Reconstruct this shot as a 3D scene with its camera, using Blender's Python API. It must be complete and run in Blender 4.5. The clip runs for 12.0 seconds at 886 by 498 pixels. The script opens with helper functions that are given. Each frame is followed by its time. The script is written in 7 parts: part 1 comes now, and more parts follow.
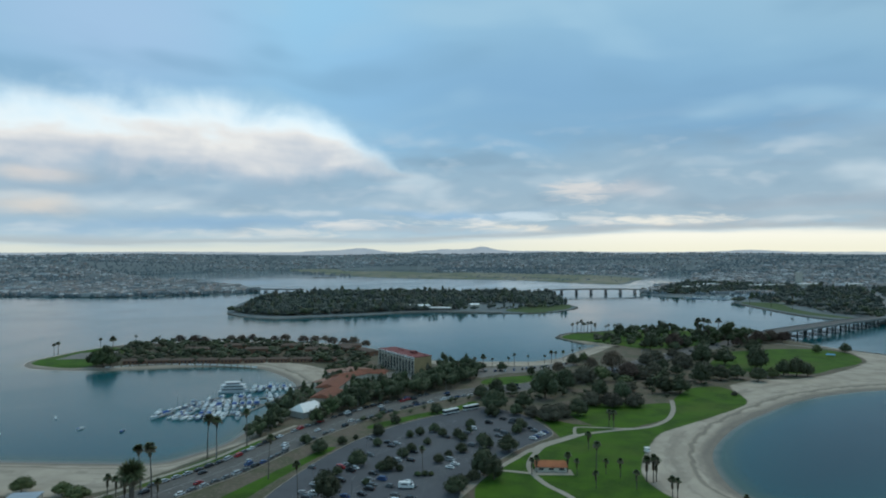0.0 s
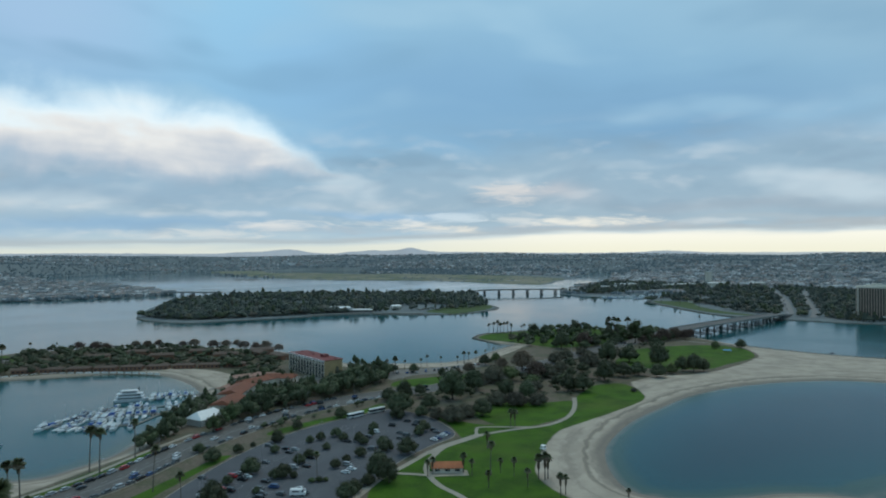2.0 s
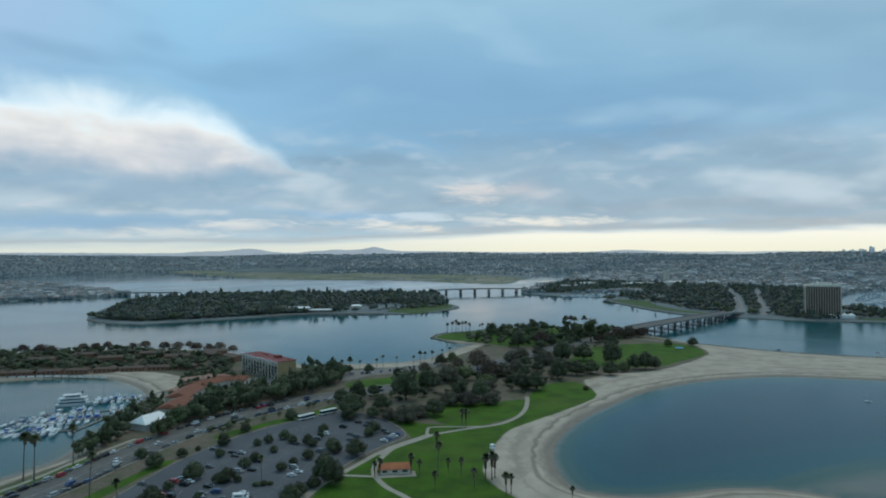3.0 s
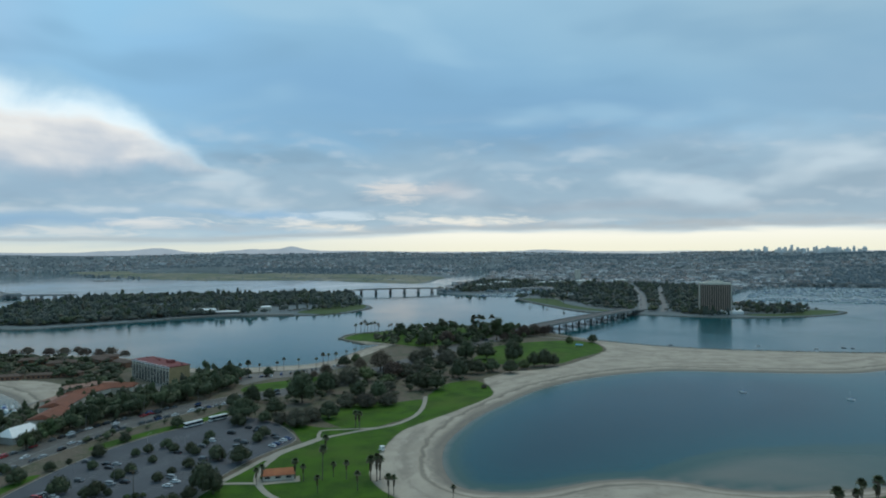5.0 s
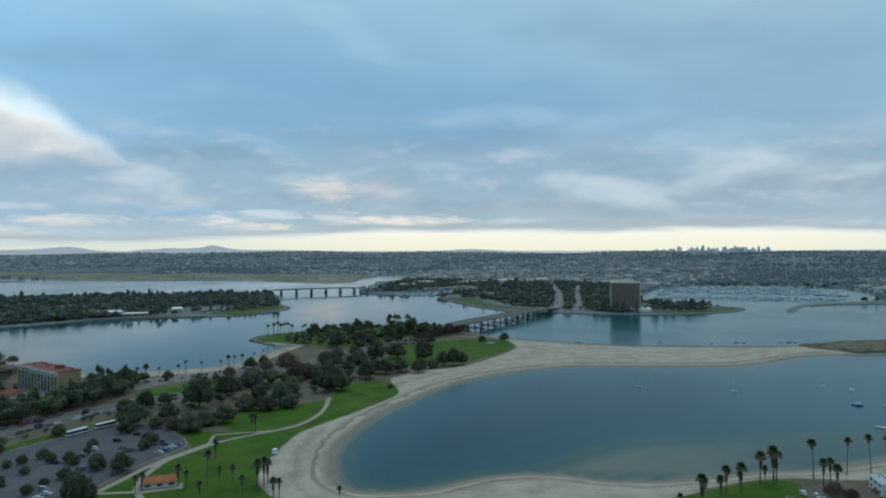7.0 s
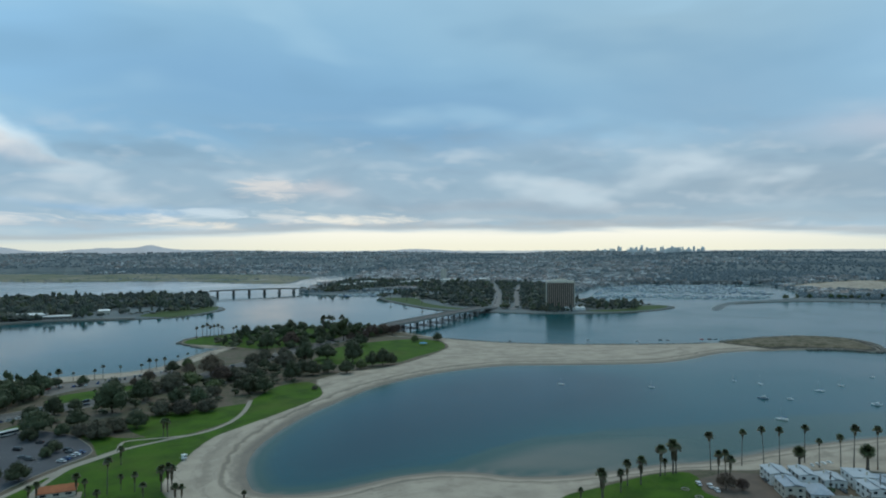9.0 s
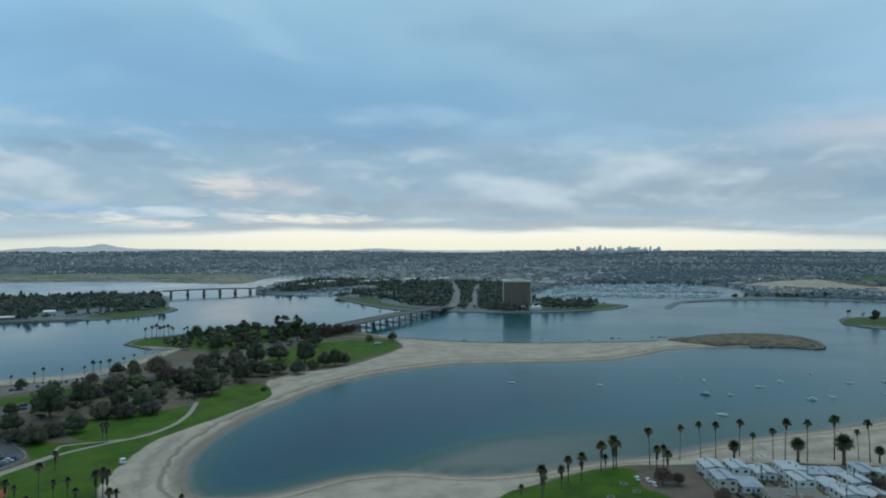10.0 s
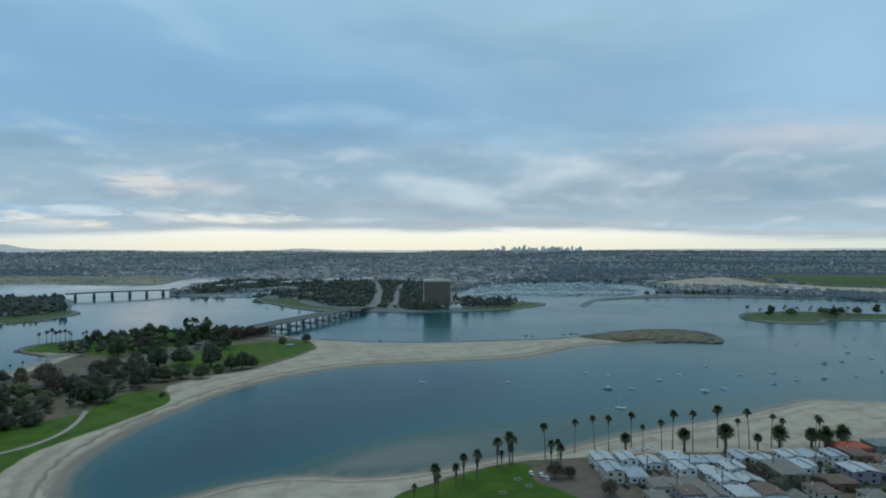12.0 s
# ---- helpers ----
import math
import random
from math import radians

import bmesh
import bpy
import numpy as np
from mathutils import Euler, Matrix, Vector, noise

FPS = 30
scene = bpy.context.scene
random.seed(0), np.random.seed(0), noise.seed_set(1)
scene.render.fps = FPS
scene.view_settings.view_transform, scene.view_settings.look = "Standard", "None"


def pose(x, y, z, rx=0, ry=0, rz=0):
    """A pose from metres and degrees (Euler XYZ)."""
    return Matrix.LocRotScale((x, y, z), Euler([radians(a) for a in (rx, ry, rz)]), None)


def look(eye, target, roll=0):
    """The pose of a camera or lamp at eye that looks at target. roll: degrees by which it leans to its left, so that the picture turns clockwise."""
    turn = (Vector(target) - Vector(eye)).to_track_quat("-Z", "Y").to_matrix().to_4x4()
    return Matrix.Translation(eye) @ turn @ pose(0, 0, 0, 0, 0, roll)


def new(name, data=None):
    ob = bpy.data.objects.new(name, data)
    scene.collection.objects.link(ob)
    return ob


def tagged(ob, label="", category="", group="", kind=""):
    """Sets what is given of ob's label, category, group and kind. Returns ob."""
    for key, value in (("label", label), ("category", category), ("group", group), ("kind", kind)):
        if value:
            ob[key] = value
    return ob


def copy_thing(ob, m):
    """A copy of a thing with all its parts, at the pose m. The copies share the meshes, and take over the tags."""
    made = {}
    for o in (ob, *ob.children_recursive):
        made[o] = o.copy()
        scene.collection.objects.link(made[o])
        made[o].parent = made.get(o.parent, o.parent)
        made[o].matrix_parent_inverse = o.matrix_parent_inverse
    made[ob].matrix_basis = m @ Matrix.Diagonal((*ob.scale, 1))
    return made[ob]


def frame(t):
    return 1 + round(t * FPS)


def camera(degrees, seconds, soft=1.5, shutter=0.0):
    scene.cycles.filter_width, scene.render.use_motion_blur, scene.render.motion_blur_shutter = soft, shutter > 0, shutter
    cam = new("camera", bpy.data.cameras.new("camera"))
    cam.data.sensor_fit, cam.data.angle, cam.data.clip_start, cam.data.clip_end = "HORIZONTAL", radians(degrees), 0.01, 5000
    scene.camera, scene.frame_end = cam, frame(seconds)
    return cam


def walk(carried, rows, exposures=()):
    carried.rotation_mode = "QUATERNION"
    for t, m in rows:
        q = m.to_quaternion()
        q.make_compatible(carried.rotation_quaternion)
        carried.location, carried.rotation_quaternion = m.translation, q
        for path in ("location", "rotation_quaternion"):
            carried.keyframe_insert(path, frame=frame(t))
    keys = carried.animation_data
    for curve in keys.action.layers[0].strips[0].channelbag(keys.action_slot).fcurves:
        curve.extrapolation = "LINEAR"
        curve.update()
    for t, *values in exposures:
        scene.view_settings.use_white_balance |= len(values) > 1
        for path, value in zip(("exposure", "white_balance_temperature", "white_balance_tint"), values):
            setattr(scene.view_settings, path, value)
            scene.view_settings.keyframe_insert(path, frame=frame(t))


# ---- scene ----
cam = camera(68.8, 12.0, soft=2.0)
PATH = [
    (0, (5.548, 2.182, 110.525), (5.504, 4.582, 110.534), -0.1),
    (0.5, (9.449, 2.328, 110.558), (9.452, 4.728, 110.569), -0.1),
    (1, (13.778, 2.509, 110.699), (13.844, 4.908, 110.711), -0.2),
    (1.5, (18.108, 2.543, 110.893), (18.248, 4.938, 110.905), -0.2),
    (2, (22.577, 2.615, 111.148), (22.79, 5.005, 111.16), -0.2),
    (2.5, (27.017, 2.876, 111.443), (27.302, 5.26, 111.454), -0.2),
    (3, (31.207, 2.67, 111.514), (31.549, 5.046, 111.523), -0.2),
    (5, (48.888, -0.26, 112.26), (49.511, 2.057, 112.266), -0.2),
    (5.5, (53.284, -2.298, 112.445), (53.982, -0.001, 112.45), -0.2),
    (6, (58.06, -3.335, 112.422), (58.823, -1.06, 112.424), -0.2),
    (6.5, (62.128, -4.712, 112.526), (62.945, -2.456, 112.529), -0.1),
    (7, (66.652, -7.016, 112.567), (67.522, -4.78, 112.57), -0.1),
    (9, (82.646, -15.65, 113.144), (83.693, -13.49, 113.146), -0.1),
    (9.5, (86.329, -18.17, 113.165), (87.433, -16.039, 113.165), -0.0),
    (10, (90.15, -20.375, 113.22), (91.32, -18.28, 113.22), -0.0),
    (10.5, (93.826, -22.207, 113.111), (95.065, -20.152, 113.112), -0.1),
    (11, (97.541, -23.956, 112.902), (98.839, -21.937, 112.902), -0.1),
    (11.5, (101.365, -25.466, 112.774), (102.71, -23.479, 112.774), -0.1),
    (12, (104.959, -26.932, 112.59), (106.352, -24.977, 112.59), -0.1),
]
walk(cam, [(t, look(eye, target, roll)) for t, eye, target, roll in PATH])


# ---------------------------------------------------------------- node helpers
class Graph:
    """Short way to write node trees."""

    def __init__(self, tree):
        self.tree = tree
        tree.nodes.clear()

    def node(self, kind, **values):
        n = self.tree.nodes.new(kind)
        for key, value in values.items():
            setattr(n, key, value)
        return n

    def join(self, value, socket):
        if isinstance(value, bpy.types.NodeSocket):
            self.tree.links.new(value, socket)
        elif isinstance(value, (tuple, list)) and len(value) == 3 and socket.type == "RGBA":
            socket.default_value = (*value, 1.0)
        else:
            socket.default_value = value

    def math(self, op, a, b=0.0, c=0.0):
        n = self.node("ShaderNodeMath", operation=op)
        for value, socket in zip((a, b, c), n.inputs):
            self.join(value, socket)
        return n.outputs[0]

    def span(self, x, lo, hi, a=0.0, b=1.0, kind="SMOOTHSTEP"):
        n = self.node("ShaderNodeMapRange", interpolation_type=kind)
        for value, socket in zip((x, lo, hi, a, b), n.inputs):
            self.join(value, socket)
        return n.outputs[0]

    def mix(self, fac, a, b, blend="MIX"):
        n = self.node("ShaderNodeMix", data_type="RGBA", blend_type=blend)
        self.join(fac, n.inputs[0]), self.join(a, n.inputs[6]), self.join(b, n.inputs[7])
        return n.outputs[2]

    def noise(self, vector, scale, detail=4.0, rough=0.55, distort=0.0):
        n = self.node("ShaderNodeTexNoise")
        if vector is not None:
            self.join(vector, n.inputs["Vector"])
        n.inputs["Scale"].default_value, n.inputs["Detail"].default_value = scale, detail
        n.inputs["Roughness"].default_value, n.inputs["Distortion"].default_value = rough, distort
        return n.outputs["Fac"]

    def vector(self, x, y, z):
        n = self.node("ShaderNodeCombineXYZ")
        for value, socket in zip((x, y, z), n.inputs):
            self.join(value, socket)
        return n.outputs[0]

    def ramp(self, fac, stops):
        n = self.node("ShaderNodeValToRGB")
        self.join(fac, n.inputs[0])
        el = n.color_ramp.elements
        while len(el) < len(stops):
            el.new(0.5)
        for e, (p, c) in zip(el, stops):
            e.position, e.color = p, (*c, 1.0)
        return n.outputs[0]


# ---------------------------------------------------------------- sky, an overcast morning
SUN_AZ, SUN_EL = radians(28), radians(58)      # from +y towards +x
world = bpy.data.worlds.new("morning_sky")
scene.world = world
world.use_nodes = True
g = Graph(world.node_tree)
way = g.node("ShaderNodeTexCoord").outputs["Generated"]
sep = g.node("ShaderNodeSeparateXYZ")
g.join(way, sep.inputs[0])
X, Y, Z = sep.outputs
flat = g.math("SQRT", g.math("ADD", g.math("MULTIPLY", X, X), g.math("MULTIPLY", Y, Y)))
el = g.math("DIVIDE", Z, g.math("MAXIMUM", flat, 0.02))
az = g.math("ARCTAN2", X, Y)
over = g.math("ADD", g.math("MAXIMUM", Z, 0.0), 0.13)
deck = g.vector(g.math("DIVIDE", X, over), g.math("DIVIDE", Y, over), 0.0)
big = g.noise(deck, 0.55, 3.0, 0.5, 0.3)
iso = g.noise(g.vector(g.math("MULTIPLY", az, 5.0), g.math("MULTIPLY", el, 9.0), 1.0), 1.0, 5.0, 0.55, 0.4)
streak = g.noise(g.vector(g.math("MULTIPLY", az, 3.2), g.math("MULTIPLY", el, 26.0), 0.0), 1.0, 5.0, 0.5, 0.5)
streak2 = g.noise(g.vector(g.math("MULTIPLY", az, 6.0), g.math("MULTIPLY", el, 60.0), 4.0), 1.0, 4.0, 0.5, 0.3)
# soft, slightly torn coordinates for the cloud deck
az_t = g.math("ADD", az, g.math("MULTIPLY", g.math("SUBTRACT", big, 0.5), 0.12))
el_t = g.math("ADD", el, g.math("ADD", g.math("MULTIPLY", g.math("SUBTRACT", iso, 0.5), 0.050), g.math("MULTIPLY", g.math("SUBTRACT", streak, 0.5), 0.022)))


def bank(below, a0, e0, wide, tall, colour, strength=1.0, tilt=0.0):
    """A bank of cloud round a direction, fading out softly."""
    u = g.math("DIVIDE", g.math("SUBTRACT", az_t, a0), wide)
    w = g.math("DIVIDE", g.math("ADD", g.math("SUBTRACT", el_t, e0), g.math("MULTIPLY", g.math("SUBTRACT", az_t, a0), tilt)), tall)
    d = g.math("ADD", g.math("MULTIPLY", u, u), g.math("MULTIPLY", w, w))
    return g.mix(g.math("MULTIPLY", g.math("POWER", 2.718, g.math("MULTIPLY", d, -1.0)), strength), below, colour)


tone = g.ramp(el_t, [
    (0.0, (0.52, 0.62, 0.64)), (0.03, (0.40, 0.55, 0.66)), (0.08, (0.31, 0.46, 0.60)), (0.15, (0.27, 0.46, 0.62)),
    (0.24, (0.245, 0.46, 0.645)), (0.40, (0.31, 0.52, 0.68)), (0.75, (0.29, 0.50, 0.63)), (1.0, (0.28, 0.49, 0.60))])
c = tone
# the high deck: direction, height, half width, half height, colour, density
DECK = (
    (-0.469, 0.320, 0.234, 0.1025, (0.381, 0.552, 0.761), 0.80),
    (-0.211, 0.357, 0.143, 0.1461, (0.314, 0.591, 0.807), 0.75),
    (-0.126, 0.266, 0.104, 0.0957, (0.287, 0.527, 0.776), 0.50),
    (0.126, 0.247, 0.255, 0.0779, (0.216, 0.402, 0.600), 0.80),
    (0.441, 0.191, 0.161, 0.0549, (0.195, 0.375, 0.580), 0.85),
    (0.426, 0.190, 0.276, 0.0514, (0.198, 0.371, 0.548), 0.80),
    (0.806, 0.327, 0.334, 0.0944, (0.314, 0.479, 0.591), 0.75),
    (1.178, 0.237, 0.132, 0.0962, (0.381, 0.578, 0.761), 0.65),
    (1.113, 0.154, 0.156, 0.0269, (0.456, 0.527, 0.617), 0.70),
    (0.848, 0.222, 0.182, 0.0680, (0.262, 0.413, 0.552), 0.60),
    (0.929, 0.092, 0.268, 0.0233, (0.270, 0.350, 0.440), 0.85),
    (0.668, 0.153, 0.131, 0.0192, (0.400, 0.570, 0.730), 0.60),
)
for a0, e0, wide, tall, colour, strength in DECK:
    c = bank(c, a0, e0, wide, tall, colour, strength)
# a greyer layer under the deck, and puffs in it with lit tops and dull bases
veil = g.math("MULTIPLY", g.span(g.math("ADD", el_t, g.math("MULTIPLY", g.math("SUBTRACT", big, 0.5), 0.10)), 0.175, 0.115), g.span(el, 0.02, 0.05))
c = g.mix(g.math("MULTIPLY", veil, g.span(az, -0.5, 0.25, 0.30, 0.62)), c, (0.310, 0.430, 0.515))


def swell(lift, across, upward, seed):
    """Cloud thickness in a direction, lifted by a little height."""
    e = g.math("ADD", el, lift)
    return g.noise(g.vector(g.math("MULTIPLY", g.math("ADD", az, g.math("MULTIPLY", big, 0.05)), across), g.math("MULTIPLY", e, upward), seed), 1.0, 3.0, 0.48, 0.25)


def lit(across, upward, seed, step, gain):
    return g.math("MULTIPLY", g.math("SUBTRACT", swell(0.0, across, upward, seed), swell(step, across, upward, seed)), gain)


def billows(below, relief, where, light, shade, amount):
    below = g.mix(g.math("MULTIPLY", where, g.math("MULTIPLY", g.span(relief, 0.05, 1.0), amount)), below, light)
    return g.mix(g.math("MULTIPLY", where, g.math("MULTIPLY", g.span(relief, -0.05, -1.0), amount * 0.8)), below, shade)


high = g.math("MULTIPLY", g.span(el, 0.12, 0.20), g.span(el, 0.60, 0.35))
c = billows(c, lit(2.6, 6.5, 2.0, 0.05, 4.5), high, (0.36, 0.57, 0.72), (0.19, 0.36, 0.52), 0.55)
middle = g.math("MULTIPLY", g.span(el, 0.045, 0.075), g.span(el, 0.22, 0.12))
c = billows(c, lit(4.4, 10.5, 9.0, 0.030, 4.6), middle, (0.53, 0.645, 0.72), (0.205, 0.330, 0.440), 0.85)
c = billows(c, lit(10.0, 24.0, 5.0, 0.012, 4.0), middle, (0.56, 0.64, 0.70), (0.24, 0.35, 0.46), 0.45)
low = g.math("MULTIPLY", g.span(el, 0.014, 0.03), g.span(el, 0.085, 0.055))
c = billows(c, lit(9.0, 30.0, 3.0, 0.010, 4.2), low, (0.64, 0.70, 0.73), (0.28, 0.39, 0.49), 0.60)
# single puffs, warm patches and gaps of blue that stand out
PUFFS = (
    (-0.582, 0.105, 0.050, 0.0163, (0.770, 0.690, 0.620), 0.85),
    (-0.582, 0.064, 0.060, 0.0089, (0.700, 0.650, 0.590), 0.75),
    (-0.381, 0.085, 0.230, 0.0130, (0.290, 0.420, 0.540), 0.60),
    (-0.358, 0.041, 0.202, 0.0091, (0.231, 0.423, 0.640), 0.60),
    (-0.004, 0.056, 0.130, 0.0061, (0.270, 0.480, 0.720), 0.55),
    (0.250, 0.086, 0.060, 0.0110, (0.560, 0.570, 0.600), 0.60),
    (0.700, 0.048, 0.260, 0.0060, (0.430, 0.500, 0.550), 0.60),
    (0.540, 0.068, 0.240, 0.0090, (0.310, 0.390, 0.470), 0.60),
    (1.100, 0.155, 0.120, 0.0180, (0.520, 0.560, 0.640), 0.60),
)
for a0, e0, wide, tall, colour, strength in PUFFS:
    c = bank(c, a0, e0, wide, tall, colour, strength)
# small ragged cloudlets low over the horizon, lit from above, over dull flat bases
fray = g.math("SUBTRACT", g.noise(g.vector(g.math("MULTIPLY", az, 15.0), g.math("MULTIPLY", el, 75.0), 6.0), 1.0, 5.0, 0.58, 0.8), 0.5)
TUFTS = (
    (0.210, 0.0365, 0.120, 0.0050, (0.380, 0.440, 0.500), 0.70),
    (0.420, 0.0385, 0.100, 0.0045, (0.400, 0.440, 0.480), 0.65),
    (0.700, 0.0390, 0.220, 0.0060, (0.360, 0.420, 0.470), 0.70),
    (-0.080, 0.0350, 0.120, 0.0050, (0.420, 0.480, 0.540), 0.60),
    (0.319, 0.0465, 0.075, 0.0075, (0.860, 0.840, 0.760), 0.95),
    (0.101, 0.0545, 0.060, 0.0065, (0.640, 0.750, 0.820), 0.80),
    (0.101, 0.0335, 0.060, 0.0055, (0.860, 0.830, 0.740), 0.90),
    (-0.004, 0.0440, 0.048, 0.0070, (0.820, 0.820, 0.780), 0.85),
    (-0.156, 0.0400, 0.060, 0.0065, (0.780, 0.780, 0.760), 0.80),
    (0.205, 0.0480, 0.032, 0.0080, (0.760, 0.770, 0.750), 0.70),
    (-0.280, 0.0270, 0.100, 0.0060, (0.720, 0.740, 0.720), 0.65),
    (0.195, 0.0900, 0.048, 0.0150, (0.740, 0.710, 0.680), 0.80),
)
for a0, e0, wide, tall, colour, strength in TUFTS:
    u = g.math("DIVIDE", g.math("SUBTRACT", az, a0), wide * 1.35)
    w = g.math("DIVIDE", g.math("SUBTRACT", el, e0), tall * 1.35)
    d = g.math("ADD", g.math("ADD", g.math("MULTIPLY", u, u), g.math("MULTIPLY", w, w)), g.math("MULTIPLY", fray, 4.5))
    c = g.mix(g.math("MULTIPLY", g.span(d, 1.2, -0.5), strength * 0.9), c, colour)
# a break in the deck to the north: white and torn above, cream below, with a mauve base
wisp = g.math("SUBTRACT", g.noise(g.vector(g.math("MULTIPLY", az, 11.0), g.math("MULTIPLY", el, 11.0), 2.0), 1.0, 4.0, 0.5, 0.3), 0.5)
torn = g.math("ADD", g.math("MULTIPLY", g.math("SUBTRACT", iso, 0.5), 0.050), g.math("MULTIPLY", wisp, 0.075))
fall = g.math("MAXIMUM", g.math("ADD", az, 0.27), 0.0)
crest = g.math("SUBTRACT", 0.205, g.math("MULTIPLY", g.math("MULTIPLY", fall, fall), 2.2))
rise = g.math("DIVIDE", g.math("SUBTRACT", g.math("ADD", el, torn), 0.117), g.math("MAXIMUM", g.math("SUBTRACT", crest, 0.117), 0.012))
body = lit(7.0, 20.0, 7.0, 0.018, 4.0)
shade = g.ramp(g.math("ADD", g.math("MULTIPLY", rise, 0.6), g.math("ADD", 0.15, g.math("MULTIPLY", body, 0.16))), [
    (0.0, (0.36, 0.46, 0.56)), (0.18, (0.47, 0.54, 0.62)), (0.32, (0.63, 0.66, 0.69)), (0.46, (0.80, 0.80, 0.78)), (0.60, (0.82, 0.92, 0.95)), (0.80, (0.72, 0.89, 0.98)), (1.0, (0.50, 0.72, 0.90))])
there = g.math("MULTIPLY", g.span(rise, -0.35, 0.20), g.span(rise, 1.45, 0.75))
there = g.math("MULTIPLY", there, g.math("MULTIPLY", g.span(az_t, -0.04, -0.19), g.span(az_t, -1.2, -0.7)))
c = g.mix(g.math("MULTIPLY", there, 0.95), c, shade)
# clear strip under a straight cloud base along the horizon, brightest towards the sun
glow = g.math("MULTIPLY", g.span(az, -0.20, 0.36), g.span(az, 1.25, 0.80))
edge = g.math("ADD", el, g.math("ADD", g.math("MULTIPLY", g.math("SUBTRACT", streak2, 0.5), 0.016), g.math("MULTIPLY", g.math("SUBTRACT", streak, 0.5), 0.010)))
top = g.math("ADD", 0.011, g.math("MULTIPLY", glow, 0.018))
under = g.math("SUBTRACT", edge, top)
c = g.mix(g.math("MULTIPLY", g.math("MULTIPLY", g.span(under, 0.0, 0.004), g.span(under, 0.013, 0.005)), 0.55), c, (0.40, 0.45, 0.48))
strip = g.math("MULTIPLY", g.span(under, 0.006, -0.007), g.math("ADD", 0.50, g.math("MULTIPLY", glow, 0.50)))
clouds = g.mix(strip, c, g.mix(g.span(el, 0.0, 0.03), (0.86, 0.86, 0.71), (0.92, 0.92, 0.82)))
vivid = g.node("ShaderNodeHueSaturation")
g.join(clouds, vivid.inputs["Color"])
vivid.inputs["Saturation"].default_value = 1.04
clouds = vivid.outputs[0]
sky = g.node("ShaderNodeTexSky", sky_type="NISHITA", sun_disc=False, sun_elevation=SUN_EL, sun_rotation=SUN_AZ, altitude=90.0)
clear = g.mix(1.0, sky.outputs[0], (0.09, 0.09, 0.09), "MULTIPLY")
cover = g.mix(0.94, clear, clouds)
back = g.node("ShaderNodeBackground")
g.join(cover, back.inputs[0])
back.inputs[1].default_value = 1.06
g.join(back.outputs[0], g.node("ShaderNodeOutputWorld").inputs[0])

sun = new("sun", bpy.data.lights.new("sun", "SUN"))
sun.data.energy, sun.data.angle, sun.data.color = 0.8, radians(40), (1.0, 0.88, 0.72)
sun.matrix_world = look((0, 0, 0), (-math.sin(SUN_AZ) * math.cos(SUN_EL), -math.cos(SUN_AZ) * math.cos(SUN_EL), -math.sin(SUN_EL)))


# ---------------------------------------------------------------- materials
def surface(name, colour, rough=0.7, other=None, scale=1.0, fine=8.0, bump=0.0, metal=0.0, spread=0.0, islands=False, amount=0.6, spec=0.4):
    """Paint, stone, leaf or cloth with grain at two sizes; spread: how far one object differs from the next."""
    mat = bpy.data.materials.new(name)
    mat.use_nodes = True
    g = Graph(mat.node_tree)
    p = g.node("ShaderNodeBsdfPrincipled")
    where = g.node("ShaderNodeTexCoord").outputs["Object"]
    n1, n2 = g.noise(where, scale, 4.0), g.noise(where, scale * fine, 3.0, 0.6)
    other = other or tuple(c * 0.72 for c in colour)
    c = g.mix(g.math("MULTIPLY", g.span(n1, 0.35, 0.68), amount), colour, other)
    c = g.mix(g.math("MULTIPLY", g.span(n2, 0.4, 0.7), amount * 0.45), c, tuple(v * 0.8 for v in other))
    if spread:
        r = g.node("ShaderNodeNewGeometry").outputs["Random Per Island"] if islands else g.node("ShaderNodeObjectInfo").outputs["Random"]
        hsv = g.node("ShaderNodeHueSaturation")
        g.join(c, hsv.inputs["Color"])
        g.join(g.math("ADD", 0.5 - 0.03 * spread, g.math("MULTIPLY", r, 0.06 * spread)), hsv.inputs["Hue"])
        g.join(g.math("ADD", 1 - 0.45 * spread, g.math("MULTIPLY", r, 0.9 * spread)), hsv.inputs["Value"])
        c = hsv.outputs[0]
    g.join(c, p.inputs["Base Color"])
    p.inputs["Roughness"].default_value, p.inputs["Metallic"].default_value = rough, metal
    p.inputs["Specular IOR Level"].default_value = spec
    if bump:
        b = g.node("ShaderNodeBump")
        b.inputs["Strength"].default_value, b.inputs["Distance"].default_value = bump, 0.05
        g.join(n2, b.inputs["Height"])
        g.join(b.outputs[0], p.inputs["Normal"])
    g.join(p.outputs[0], g.node("ShaderNodeOutputMaterial").inputs[0])
    return mat


